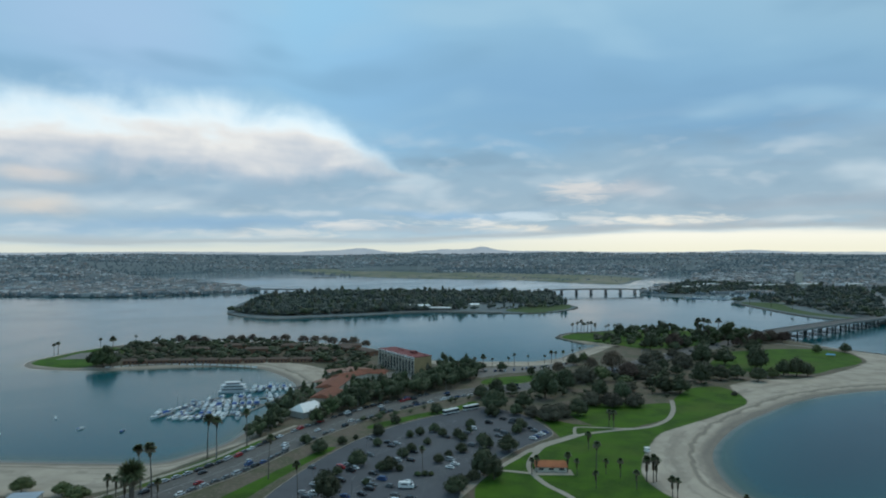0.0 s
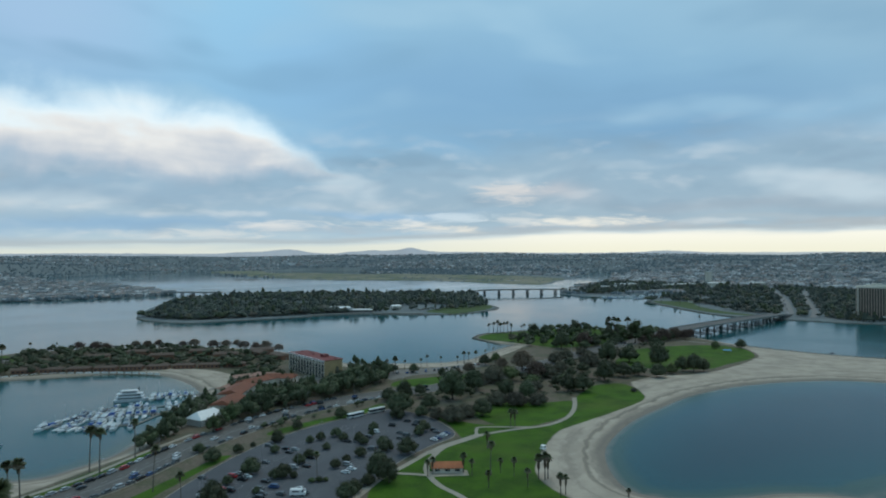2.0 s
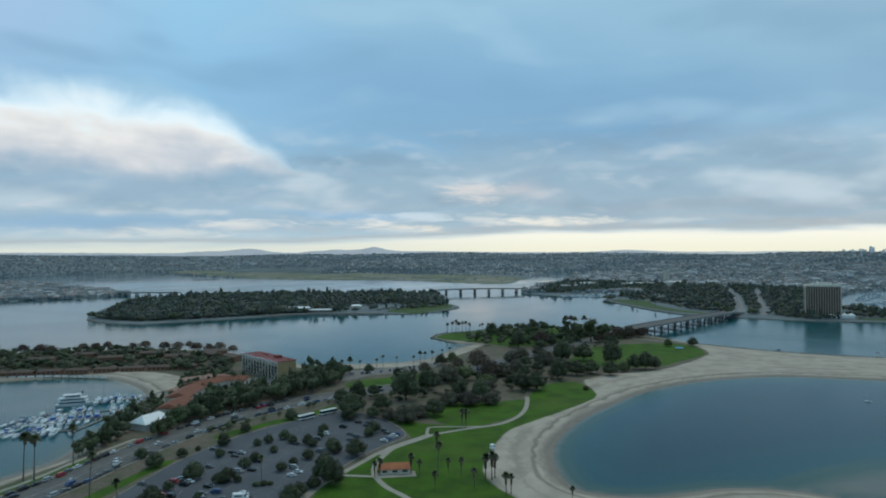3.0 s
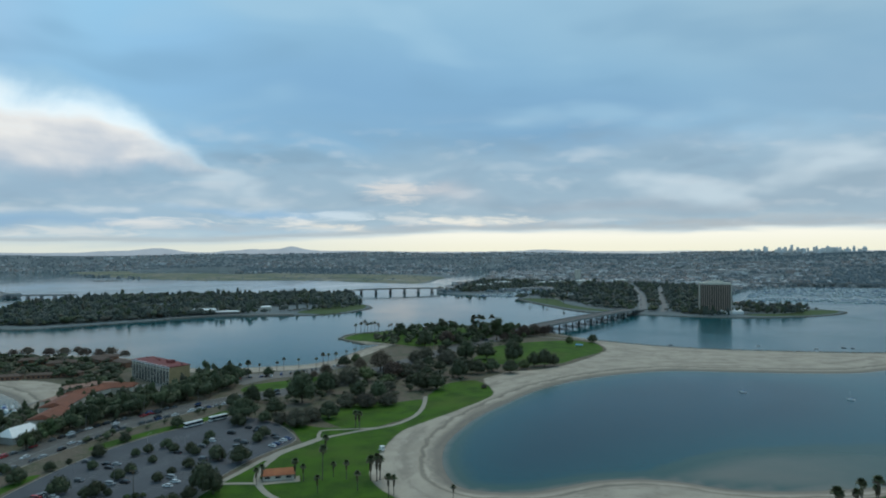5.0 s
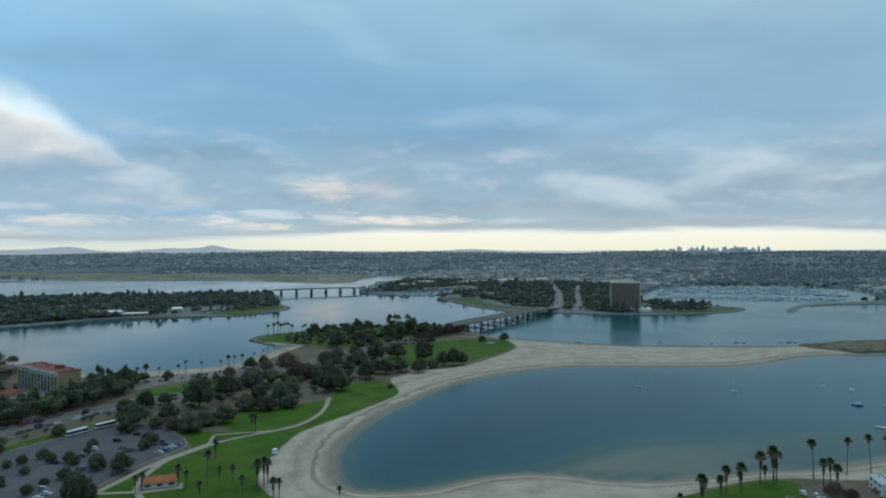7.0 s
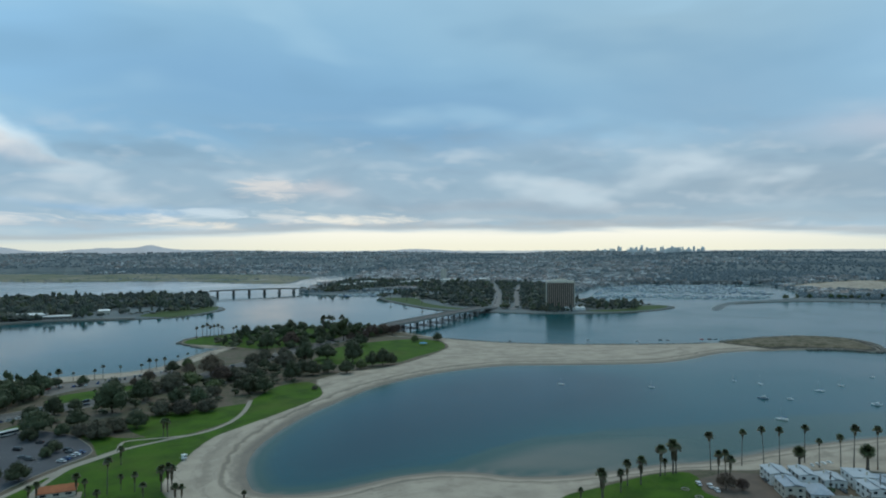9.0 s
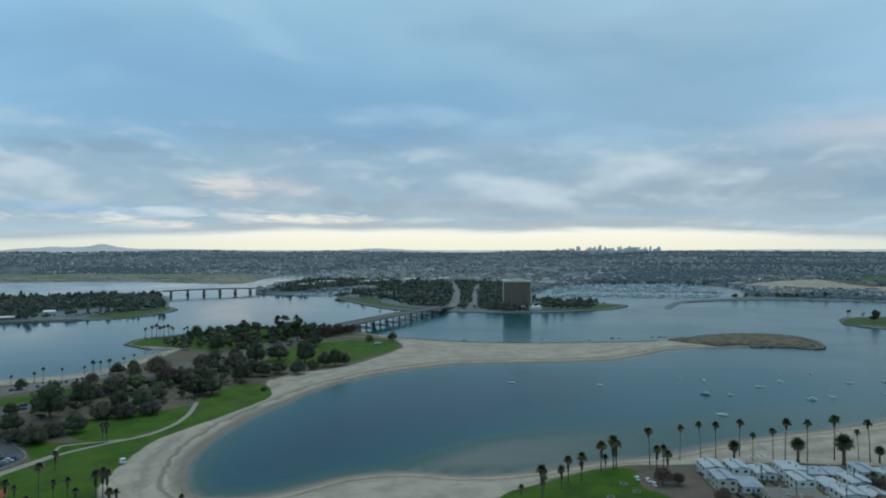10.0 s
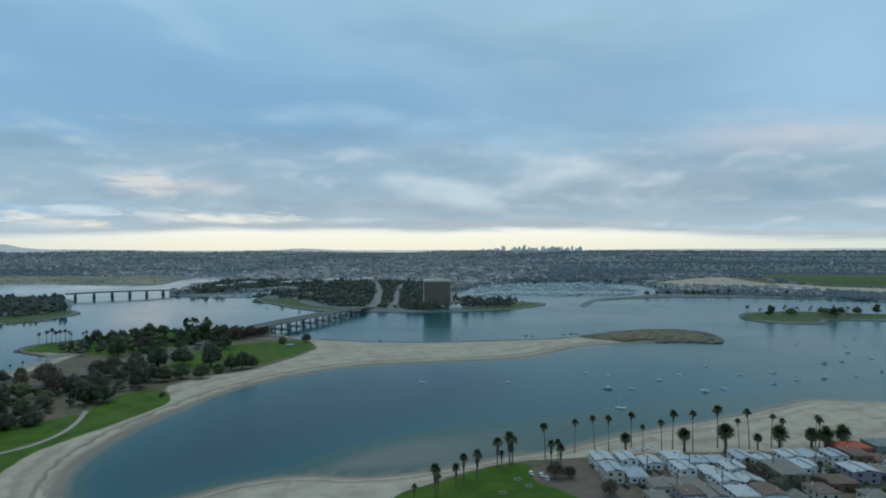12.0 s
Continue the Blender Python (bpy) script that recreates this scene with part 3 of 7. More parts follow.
LAWNS = [smooth(c, 4) for c in (
    [(24, 322), (35, 341), (45, 357), (54, 365), (66, 377), (80, 388), (102, 397), (117, 402), (129, 408), (143, 424), (154, 447), (163, 474), (174, 493), (191, 517), (208, 524), (218, 522),
     (221, 504), (217, 476), (206, 458), (178, 433), (151, 410), (127, 389), (109, 355), (98, 326), (96, 306), (102, 287), (112, 262), (112, 240), (36, 240), (14, 288)],
    [(82, 449), (99, 461), (121, 468), (138, 464), (158, 467), (153, 445), (142, 424), (118, 405), (103, 401), (92, 408), (83, 426)],
    [(54, 432), (68, 421), (81, 410), (102, 400), (80, 388), (68, 380), (65, 395), (62, 412)],
    [(246, 614.4), (270, 588), (318, 578.4), (354, 603.6), (400.8, 638.4), (420, 688.8), (405.6, 720), (360, 724.8), (300, 702), (266.4, 657.6)],
    [(142, 826), (147, 845), (162, 864), (194, 878), (250, 902), (300, 900), (336, 876), (340, 842), (318, 774), (224, 726), (184, 768), (158, 796)],
    [(27.6, 532.8), (34.8, 555.6), (67.2, 568.8), (96, 578.4), (110.4, 571.2), (74.4, 549.6), (54, 531.6)],
    [(-410.4, 679.2), (-414, 636), (-384, 613.2), (-343.2, 609.6), (-339.6, 654), (-360, 710.4), (-391.2, 732)],
    [(-141.6, 304.8), (-124.8, 338.4), (-110.4, 369.6), (-104.4, 369.6), (-118.8, 336), (-135.6, 300)],
    [(-98.4, 283.2), (-86.4, 314.4), (-74.4, 340.8), (-66, 360), (-60, 358.8), (-69.6, 336), (-79.2, 309.6), (-88.8, 280.8)],
    [(-48, 405.6), (-21.6, 432), (4.8, 453.6), (16.8, 470.4), (21.6, 465.6), (7.2, 444), (-19.2, 422.4), (-43.2, 398.4)],
    [(254.4, 220.8), (282, 224.4), (313.2, 226.8), (332.4, 222), (328.8, 208.8), (319.2, 199.2), (320.4, 180), (314.4, 144), (258, 144), (240, 192)],
    [(144, 1154.4), (180, 1182), (216, 1226.4), (234, 1272), (228, 1332), (144, 1272), (96, 1188)],
    [(607.2, 1380), (597.6, 1224), (602.4, 1110), (636, 1044), (654, 1056), (636, 1128), (642, 1236), (672, 1344)],
    [(840, 897.6), (921.6, 886.8), (1002, 908.4), (1029.6, 939.6), (996, 960), (912, 924), (828, 930)],
    [(1086, 534), (1084.8, 504), (1096.8, 468), (1130.4, 439.2), (1182, 453.6), (1248, 400.8), (1344, 338.4), (1488, 314.4), (1488, 384), (1350, 420), (1302, 489.6), (1248, 546), (1170, 566.4)],
    [(2100, 936), (2160, 732), (2280, 744), (2580, 840), (2400, 1080), (2160, 1152)],
)]
MARSH = smooth([(-984, 3888), (-744, 3312), (-468, 2916), (-180, 2658), (223.2, 2514), (396, 2286), (528, 2178), (594, 2244), (660, 2412), (744, 2592), (600, 2880), (120, 3240), (-600, 3840)])
RIVERBED = smooth([(1800, 1212), (1872, 1020), (1902, 867.6), (1920, 672), (1920, 360), (2040, 360), (2112, 722.4), (2058, 948), (2040, 1119.6), (1920, 1272)])


CHANNELS = [SLOUGH, smooth([(20, 2790), (300, 2590), (520, 2440), (600, 2470), (440, 2580), (100, 2840)]),
            smooth([(-642, 3924), (-385, 4069), (-91, 3676), (176, 3921), (636, 3792), (577, 3432), (219, 3481), (-79, 3253), (-335, 3557), (-587, 3592)])]


def inside_distance(poly, x, y):
    """Metres from the edge of a closed outline, positive inside."""
    px, py = x.ravel(), y.ravel()
    best = np.full(px.shape, 1e9)
    wind = np.zeros(px.shape, bool)
    for a, b in zip(poly, np.roll(poly, -1, 0)):
        d = b - a
        k = float(d @ d)
        if k < 1e-9:
            continue
        t = np.clip(((px - a[0]) * d[0] + (py - a[1]) * d[1]) / k, 0, 1)
        best = np.minimum(best, (px - a[0] - t * d[0]) ** 2 + (py - a[1] - t * d[1]) ** 2)
        if a[1] != b[1]:
            cross = (a[1] > py) != (b[1] > py)
            wind ^= cross & (px < (b[0] - a[0]) * (py - a[1]) / (b[1] - a[1]) + a[0])
    return np.where(wind, np.sqrt(best), -np.sqrt(best)).reshape(x.shape)


def near_distance(poly, x, y, margin=25.0):
    """The same, worked out only near the outline; elsewhere far outside."""
    lo, hi = poly.min(0) - margin, poly.max(0) + margin
    pick = (x > lo[0]) & (x < hi[0]) & (y > lo[1]) & (y < hi[1])
    out = np.full(x.shape, -1000.0)
    if pick.any():
        out[pick] = inside_distance(poly, x[pick], y[pick])
    return out


LATTICE = np.random.RandomState(7).rand(256, 256)


def rolling(x, y, size):
    """Smooth random height, 0 to 1, with hills about size metres across."""
    u, v = x / size, y / size
    i, j = np.floor(u).astype(int), np.floor(v).astype(int)
    f, h = u - i, v - j
    f, h = f * f * (3 - 2 * f), h * h * (3 - 2 * h)
    at = lambda a, b: LATTICE[a % 256, b % 256]
    return (at(i, j) * (1 - f) + at(i + 1, j) * f) * (1 - h) + (at(i, j + 1) * (1 - f) + at(i + 1, j + 1) * f) * h


def ease(a, b, v):
    t = np.clip((v - a) / (b - a), 0, 1)
    return t * t * (3 - 2 * t)


def hill(x, y):
    """Height of the mesas behind the bay."""
    r, way = np.hypot(x - 50, y), np.degrees(np.arctan2(x - 50, y))
    south = ease(36, 52, way)
    low = 1 - ease(-1100, 100, near_distance(MARSH, x, y, 1200))
    wander = 520 * (rolling(x, y, 640) - 0.5) + 240 * (rolling(x, y + 500, 230) - 0.5)
    q = r + wander
    rise = (0.16 * ease(2750, 2900, q) + 0.24 * ease(3150, 3350, q) + 0.22 * ease(3700, 3880, q) + 0.18 * ease(4150, 4300, q) + 0.20 * ease(4500, 4720, q)) * (1 - south)
    rise = rise + (0.22 * ease(2250, 2420, q) + 0.30 * ease(2800, 3000, q) + 0.24 * ease(3350, 3550, q) + 0.24 * ease(3950, 4200, q)) * south
    return low * rise * (84 + 10 * rolling(x, y, 700) + 6 * rolling(x, y, 260)) + ease(2400, 3000, r) * 3 * rolling(x, y, 150)


def heights(x, y):
    """Ground height and distance from the shore."""
    p, i, m, s = (inside_distance(q, x, y) for q in (PENINSULA, ISLAND, MAINLAND, ISLET))
    shore = np.maximum(np.maximum(p, i), np.maximum(m, s))
    slope = np.where(p >= np.maximum(np.maximum(i, m), s), 0.14, 0.35)
    z = np.clip(shore * slope, -4, 2.0)
    mound = near_distance(MOUND, x, y)
    z = z + 2.2 * ease(-2, 14, mound)
    z = z + hill(x, y) * ease(10, 300, m)
    for q in CHANNELS:
        z = np.where(near_distance(q, x, y) > 0, -1.0, z)
    return z, shore, p


def spaced(lo, hi, a, b, fine, grow):
    """Positions that are close together between a and b and drift apart outside."""
    out = list(np.arange(a, b, fine))
    step, v = fine, out[-1]
    while v < hi:
        step = min(step * grow, 45)
        v += step
        out.append(v)
    step, v = fine, a
    while v > lo:
        step = min(step * grow, 45)
        v -= step
        out.insert(0, v)
    return np.array(out)


GX, GY = spaced(-2900, 5000, -432, 672, 3.6, 1.035), spaced(-440, 5000, 144, 792, 3.6, 1.03)
XX, YY = np.meshgrid(GX, GY)
ZZ, SHORE, PEN = heights(XX, YY)


def sheet(name, x, y, z, material, colours=None, floats=None):
    """A ground-like sheet over a grid, with its plan values on the corners."""
    ny, nx = x.shape
    v = np.stack([x, y, z], -1).reshape(-1, 3)
    i = np.arange(ny * nx).reshape(ny, nx)
    f = np.stack([i[:-1, :-1], i[:-1, 1:], i[1:, 1:], i[1:, :-1]], -1).reshape(-1, 4)
    me = bpy.data.meshes.new(name)
    me.vertices.add(len(v)), me.loops.add(f.size), me.polygons.add(len(f))
    me.vertices.foreach_set("co", v.ravel())
    me.loops.foreach_set("vertex_index", f.ravel().astype(np.int32))
    me.polygons.foreach_set("loop_start", np.arange(0, f.size, 4, dtype=np.int32))
    me.update(calc_edges=True)
    me.polygons.foreach_set("use_smooth", np.ones(len(f), bool))
    for key, value in (colours or {}).items():
        a = me.attributes.new(key, "FLOAT_COLOR", "POINT")
        a.data.foreach_set("color", value.reshape(-1, 4).ravel())
    for key, value in (floats or {}).items():
        a = me.attributes.new(key, "FLOAT", "POINT")
        a.data.foreach_set("value", value.ravel())
    me.materials.append(material)
    me.validate()
    return new(name, me)


inland = np.maximum(near_distance(INLAND, XX, YY, 60), near_distance(MOUND, XX, YY))
inland = np.maximum(inland, np.where(PEN < -20, np.minimum(SHORE - 5, 60), -100))
inland = np.where(near_distance(RIVERBED, XX, YY) > 0, -near_distance(RIVERBED, XX, YY), inland)
lawn = np.full(XX.shape, -1000.0)
for c in LAWNS:
    lawn = np.maximum(lawn, near_distance(c, XX, YY))
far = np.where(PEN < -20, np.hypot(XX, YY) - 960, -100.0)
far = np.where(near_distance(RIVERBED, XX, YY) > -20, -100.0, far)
code = lambda v, w=40.0: np.clip(0.5 + v / w, 0, 1)
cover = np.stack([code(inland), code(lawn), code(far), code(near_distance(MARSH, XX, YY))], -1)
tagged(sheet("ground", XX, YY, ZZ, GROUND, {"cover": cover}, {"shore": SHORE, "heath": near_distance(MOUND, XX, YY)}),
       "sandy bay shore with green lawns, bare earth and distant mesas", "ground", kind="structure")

SHOAL = smooth([(160, 279), (182, 278), (202, 284), (220, 288), (242, 297), (262, 304), (284, 310), (306, 312), (332, 309), (374, 301), (418, 290), (500, 275), (600, 240), (696, 190), (744, 72), (672, 72), (624, 144), (594, 192),
                (528, 201.6), (480, 210), (360, 222), (288, 234), (228, 262), (180, 268), (156, 274)])
bar = near_distance(SHOAL, XX, YY, 60)
shallow = np.maximum(np.exp(np.minimum(SHORE, 0) / 9.0), ease(-3, 5, bar) * (0.50 + 0.42 * ease(0, 30, bar) * (1 - ease(240, 480, XX))))
shallow = np.where(PEN > -90, shallow, shallow * 0.55)
PIT = smooth([(150, 290), (142, 330), (160, 370), (188, 412), (222, 446), (268, 482), (330, 508), (410, 510), (480, 470), (500, 410), (450, 345), (398, 318), (330, 316), (262, 303), (222, 288), (184, 284)])
pit = ease(-25, 60, near_distance(PIT, XX, YY, 90))
# the reach west of the bridge lies sheltered and smooth
calm = np.maximum(ease(560, 1000, np.hypot(XX, YY)) * (1 - ease(-40, 60, XX - 440 - (YY - 740) * 0.5)) * (0.45 + 0.55 * ease(-250, 150, XX)), ease(1700, 2600, np.hypot(XX, YY)))
tagged(sheet("water", XX[::2, ::2], YY[::2, ::2], np.zeros(XX[::2, ::2].shape), WATER, None, {"shoal": shallow[::2, ::2], "pit": pit[::2, ::2], "calm": calm[::2, ::2]}),
       "calm blue bay water, greener over the shallows", "water", kind="structure")


# ---------------------------------------------------------------- mesh helpers
class Soup:
    """Corners and faces of one part, gathered piece by piece."""

    def __init__(self):
        self.v, self.f = [], []

    def add(self, verts, faces):
        n = len(self.v)
        self.v.extend(tuple(map(float, p)) for p in verts)
        self.f.extend(tuple(n + i for i in f) for f in faces)
        return self

    def box(self, x, y, z, sx, sy, sz, turn=0.0, taper=1.0, shift=0.0):
        """A block on z, tapered towards its top; turn in radians."""
        c, s = math.cos(turn), math.sin(turn)
        out = []
        for k, t in ((0, 1.0), (1, taper)):
            for a, b in ((-1, -1), (1, -1), (1, 1), (-1, 1)):
                u, w = a * sx / 2 * t + shift * k, b * sy / 2 * t
                out.append((x + u * c - w * s, y + u * s + w * c, z + k * sz))
        return self.add(out, [(3, 2, 1, 0), (4, 5, 6, 7), (0, 1, 5, 4), (1, 2, 6, 5), (2, 3, 7, 6), (3, 0, 4, 7)])

    def tube(self, points, radii, n=6):
        """A round, tapering limb through the points."""
        rings = []
        pts = [Vector(p) for p in points]
        for i, p in enumerate(pts):
            d = (pts[min(i + 1, len(pts) - 1)] - pts[max(i - 1, 0)]).normalized()
            side = d.cross(Vector((0.31, 0.95, 0.05))).normalized()
            up = side.cross(d)
            rings.append([p + (side * math.cos(a) + up * math.sin(a)) * radii[i] for a in (2 * math.pi * k / n for k in range(n))])
        faces = [tuple(range(n))[::-1], tuple((len(pts) - 1) * n + k for k in range(n))]
        for i in range(len(pts) - 1):
            faces += [(i * n + k, i * n + (k + 1) % n, (i + 1) * n + (k + 1) % n, (i + 1) * n + k) for k in range(n)]
        return self.add([p for r in rings for p in r], faces)

    def slab(self, outline, z0, z1):
        """A flat plate with the outline of a plan."""
        n = len(outline)
        return self.add([(x, y, z0) for x, y in outline] + [(x, y, z1) for x, y in outline],
                        [tuple(range(n, 2 * n)), tuple(range(n))[::-1]] + [(i, (i + 1) % n, n + (i + 1) % n, n + i) for i in range(n)])

    def gable(self, x, y, z, sx, sy, rise, turn=0.0, over=0.4, hip=0.0):
        """A pitched roof, its ridge along local x."""
        c, s = math.cos(turn), math.sin(turn)
        a, b = sx / 2 + over, sy / 2 + over
        raw = [(-a, -b, 0), (a, -b, 0), (a, b, 0), (-a, b, 0), (-a + hip, 0, rise), (a - hip, 0, rise),
               (-a, -b, -0.25), (a, -b, -0.25), (a, b, -0.25), (-a, b, -0.25)]
        return self.add([(x + u * c - w * s, y + u * s + w * c, z + h) for u, w, h in raw],
                        [(0, 1, 5, 4), (2, 3, 4, 5), (1, 2, 5), (3, 0, 4), (6, 7, 1, 0), (7, 8, 2, 1), (8, 9, 3, 2), (9, 6, 0, 3), (9, 8, 7, 6)])

    def mesh(self, name, material, smooth_faces=False):
        me = bpy.data.meshes.new(name)
        me.from_pydata(self.v, [], self.f)
        me.materials.append(material)
        if smooth_faces:
            me.polygons.foreach_set("use_smooth", np.ones(len(me.polygons), bool))
        me.update()
        return me


def part(name, soup, material, parent, label="", smooth_faces=False):
    """One mesh object under a thing or a part."""
    ob = new(name, soup if isinstance(soup, bpy.types.Mesh) else soup.mesh(name, material, smooth_faces))
    ob.parent = parent
    return tagged(ob, label)


def thing(name, label, category, group="", m=None):
    ob = tagged(new(name), label, category, group)
    if m is not None:
        ob.matrix_basis = m
    return ob


def single(name, soup, material, label, category, group="", kind="", smooth_faces=False):
    return tagged(new(name, soup.mesh(name, material, smooth_faces)), label, category, group, kind)


def spot(x, y, z=2.0, turn=0.0, size=1.0):
    return pose(x, y, z, 0, 0, turn) @ Matrix.Diagonal((size, size, size, 1))


class Stamp:
    """A thing that is built once and then copied: the first call places the original."""

    def __init__(self, maker):
        self.maker, self.first = maker, None

    def __call__(self, m, label=""):
        if self.first is None:
            ob = self.first = self.maker()
            ob.matrix_basis = m
        else:
            scale, self.first.scale = self.first.scale.copy(), (1, 1, 1)
            ob = copy_thing(self.first, m)
            self.first.scale = scale
        return tagged(ob, label)


def ribbon(points, width, z, steps=8, soup=None, thick=0.12, curve=True):
    """A strip of paving along a line; z may be a function of the way along, 0 to 1."""
    p = smooth(points, steps, False) if curve else np.array(points, float)
    d = np.gradient(p, axis=0)
    d /= np.linalg.norm(d, axis=1)[:, None]
    nrm = np.stack([-d[:, 1], d[:, 0]], 1)
    soup = soup or Soup()
    verts, faces = [], []
    for i in range(len(p)):
        h = z(i / (len(p) - 1)) if callable(z) else z
        l, r = p[i] + nrm[i] * width / 2, p[i] - nrm[i] * width / 2
        verts += [(*l, h), (*r, h), (*l, h - thick), (*r, h - thick)]
    for i in range(len(p) - 1):
        a, b = 4 * i, 4 * i + 4
        faces += [(a, a + 1, b + 1, b), (a + 2, b + 2, b + 3, a + 3), (a, b, b + 2, a + 2), (a + 1, a + 3, b + 3, b + 1)]
    return soup.add(verts, faces)


def along(points, offset=0.0, steps=8):
    """Points and headings along a curve, shifted sideways."""
    p = smooth(points, steps, False)
    d = np.gradient(p, axis=0)
    d /= np.linalg.norm(d, axis=1)[:, None]
    return p + np.stack([-d[:, 1], d[:, 0]], 1) * offset, np.degrees(np.arctan2(d[:, 1], d[:, 0]))


def walk_line(points, gap, offset=0.0, start=0.0):
    """Places every gap metres along a curve: x, y, heading."""
    p, a = along(points, offset)
    s = np.concatenate([[0], np.cumsum(np.linalg.norm(np.diff(p, axis=0), axis=1))])
    return [(float(np.interp(k, s, p[:, 0])), float(np.interp(k, s, p[:, 1])), float(np.interp(k, s, a))) for k in np.arange(start, s[-1], gap)]


def scatter(seed, poly, gap, tries, avoid=(), clear=1.0):
    """Random places inside a plan, at least gap metres apart and clear of other plans."""
    rng = np.random.RandomState(seed)
    lo, hi = poly.min(0), poly.max(0)
    p = lo + rng.rand(tries, 2) * (hi - lo)
    ok = inside_distance(poly, p[:, 0], p[:, 1]) > 0
    for q in avoid:
        ok &= near_distance(q, p[:, 0], p[:, 1]) < -clear
    out = []
    for q in p[ok]:
        if all((q[0] - o[0]) ** 2 + (q[1] - o[1]) ** 2 > gap * gap for o in out):
            out.append(q)
    return [(float(a), float(b)) for a, b in out]


def lattice(seed, poly, gap, avoid=(), clear=1.0, gaps=0.0, size=60.0):
    """Places inside a plan on a loose grid, clear of other plans; gaps: share left open, in clearings of that size."""
    rng = np.random.RandomState(seed)
    lo, hi = poly.min(0), poly.max(0)
    x, y = np.meshgrid(np.arange(lo[0], hi[0], gap), np.arange(lo[1], hi[1], gap * 0.87))
    x = x + (np.arange(x.shape[0]) % 2)[:, None] * gap / 2
    x, y = (x + rng.uniform(-0.38, 0.38, x.shape) * gap).ravel(), (y + rng.uniform(-0.38, 0.38, y.shape) * gap).ravel()
    ok = inside_distance(poly, x, y) > 0
    for q in avoid:
        ok &= near_distance(q, x, y) < -clear
    if gaps:
        ok &= 0.65 * rolling(x, y, size) + 0.35 * rolling(x, y, size * 0.4) > gaps
    return list(zip(x[ok].tolist(), y[ok].tolist()))


def strip_plan(points, width):
    """The outline of a strip along a line."""
    a, b = along(points, width / 2)[0], along(points, -width / 2)[0]
    return np.vstack([a, b[::-1]])


def plan(*points):
    return np.array(points, float)


# ---------------------------------------------------------------- roads, paths, car park
BOULEVARD = [(-153.6, 246), (-126, 294), (-106.8, 326.4), (-93.6, 360), (-76.8, 397.2), (-54, 434.4), (-32, 461), (-5, 486), (20, 503), (50, 516), (82, 534), (116, 562), (160, 606), (214, 662),
             (268, 716), (314.4, 758.4)]
RAMP = [(314.4, 758.4), (360, 787.2), (400.8, 813.6)]
BRIDGE_A, BRIDGE_B = Vector((400.8, 813.6, 0)), Vector((654, 993.6, 0))
FAR_ROAD = [(654, 993.6), (720, 1068), (792, 1182), (912, 1380), (1056, 1644), (1152, 1824)]
FAR_ROAD_2 = [(720, 1005.6), (780, 1086), (876, 1236), (996, 1428), (1152, 1656)]
tagged(new("road", ribbon(BOULEVARD, 23, 2.10, 8, None, 0.5).mesh("road", ROAD_TOP)), "grey worn asphalt boulevard with parked cars", "road", kind="structure")
tagged(new("road_ramp", ribbon(RAMP, 23, lambda t: 2.1 + 7.9 * t * t * (3 - 2 * t), 10, None, 8).mesh("road_ramp", ROAD_TOP)), "asphalt ramp that rises to the bridge", "road", kind="structure")
for line, width in ((FAR_ROAD, 14), (FAR_ROAD_2, 9)):
    tagged(new("road_far", ribbon(line, width, lambda t: 10 - 7.7 * min(1, t * 5) if line is FAR_ROAD else 2.3, 8, None, 3).mesh("road_far", surface("pale_asphalt", (0.21, 0.20, 0.195), 0.85, (0.15, 0.145, 0.14), 0.08, 10))), "pale road between dark trees", "road", kind="structure")
lines = Soup()
for off in (-3.4, 3.4):
    for x, y, a in walk_line(BOULEVARD, 9, off):
        lines.box(x, y, 2.104, 3.2, 0.22, 0.012, radians(a))
for off in (-0.5, 0.5):
    for x, y, a in walk_line(BOULEVARD, 3.9, off):
        lines.box(x, y, 2.104, 4.0, 0.2, 0.012, radians(a))
tagged(new("road_marking", lines.mesh("road_marking", PAINT_LINE)), "worn white lane lines on asphalt", "road marking", kind="stuff")
for off in (-11.8, 11.8):
    p, _ = along(BOULEVARD, off)
    tagged(new("kerb", ribbon(p, 0.6, 2.22, 1, None, 0.4, False).mesh("kerb", CONCRETE)), "pale concrete kerb beside the boulevard", "kerb", kind="structure")
p, _ = along(BOULEVARD[:5], 18.5)
tagged(new("pavement", ribbon(p, 2.8, 2.12, 1, None, 0.3, False).mesh("pavement", CONCRETE)), "pale concrete walk behind the beach", "pavement", kind="structure")

LOT = smooth([(-79.2, 278.4), (-69.6, 324), (-55.2, 364.8), (-37.2, 397.2), (-18, 420), (3.6, 438), (24, 454.8), (48, 436), (59, 412), (64, 392), (60, 380), (47, 366), (34, 348), (22, 326), (8, 294), (0, 258), (-72, 246)], 4)
tagged(new("car_park", Soup().slab(LOT, 1.6, 2.08).mesh("car_park", ASPHALT)), "dark asphalt car park with small shade trees", "car park", kind="structure")
ring = np.vstack([LOT, LOT[:1]])
tagged(new("kerb", ribbon(ring, 0.4, 2.2, 1, None, 0.4, False).mesh("kerb", CONCRETE)), "pale concrete kerb round the car park", "kerb", kind="structure")
LOT_ROWS = [[(-64.8, 276), (-52.8, 314.4), (-39.6, 348), (-21.6, 381.6), (0, 414)], [(-45.6, 266.4), (-33.6, 304.8), (-20.4, 337.2), (-2.4, 369.6), (21.6, 403.2)], [(-26.4, 259.2), (-13.2, 295.2), (0, 326.4), (18, 357.6), (40.8, 391.2)]]
stalls = Soup()
for row in LOT_ROWS:
    for x, y, a in walk_line(row, 2.75):
        stalls.box(x, y, 2.084, 0.14, 10.4, 0.01, radians(a))
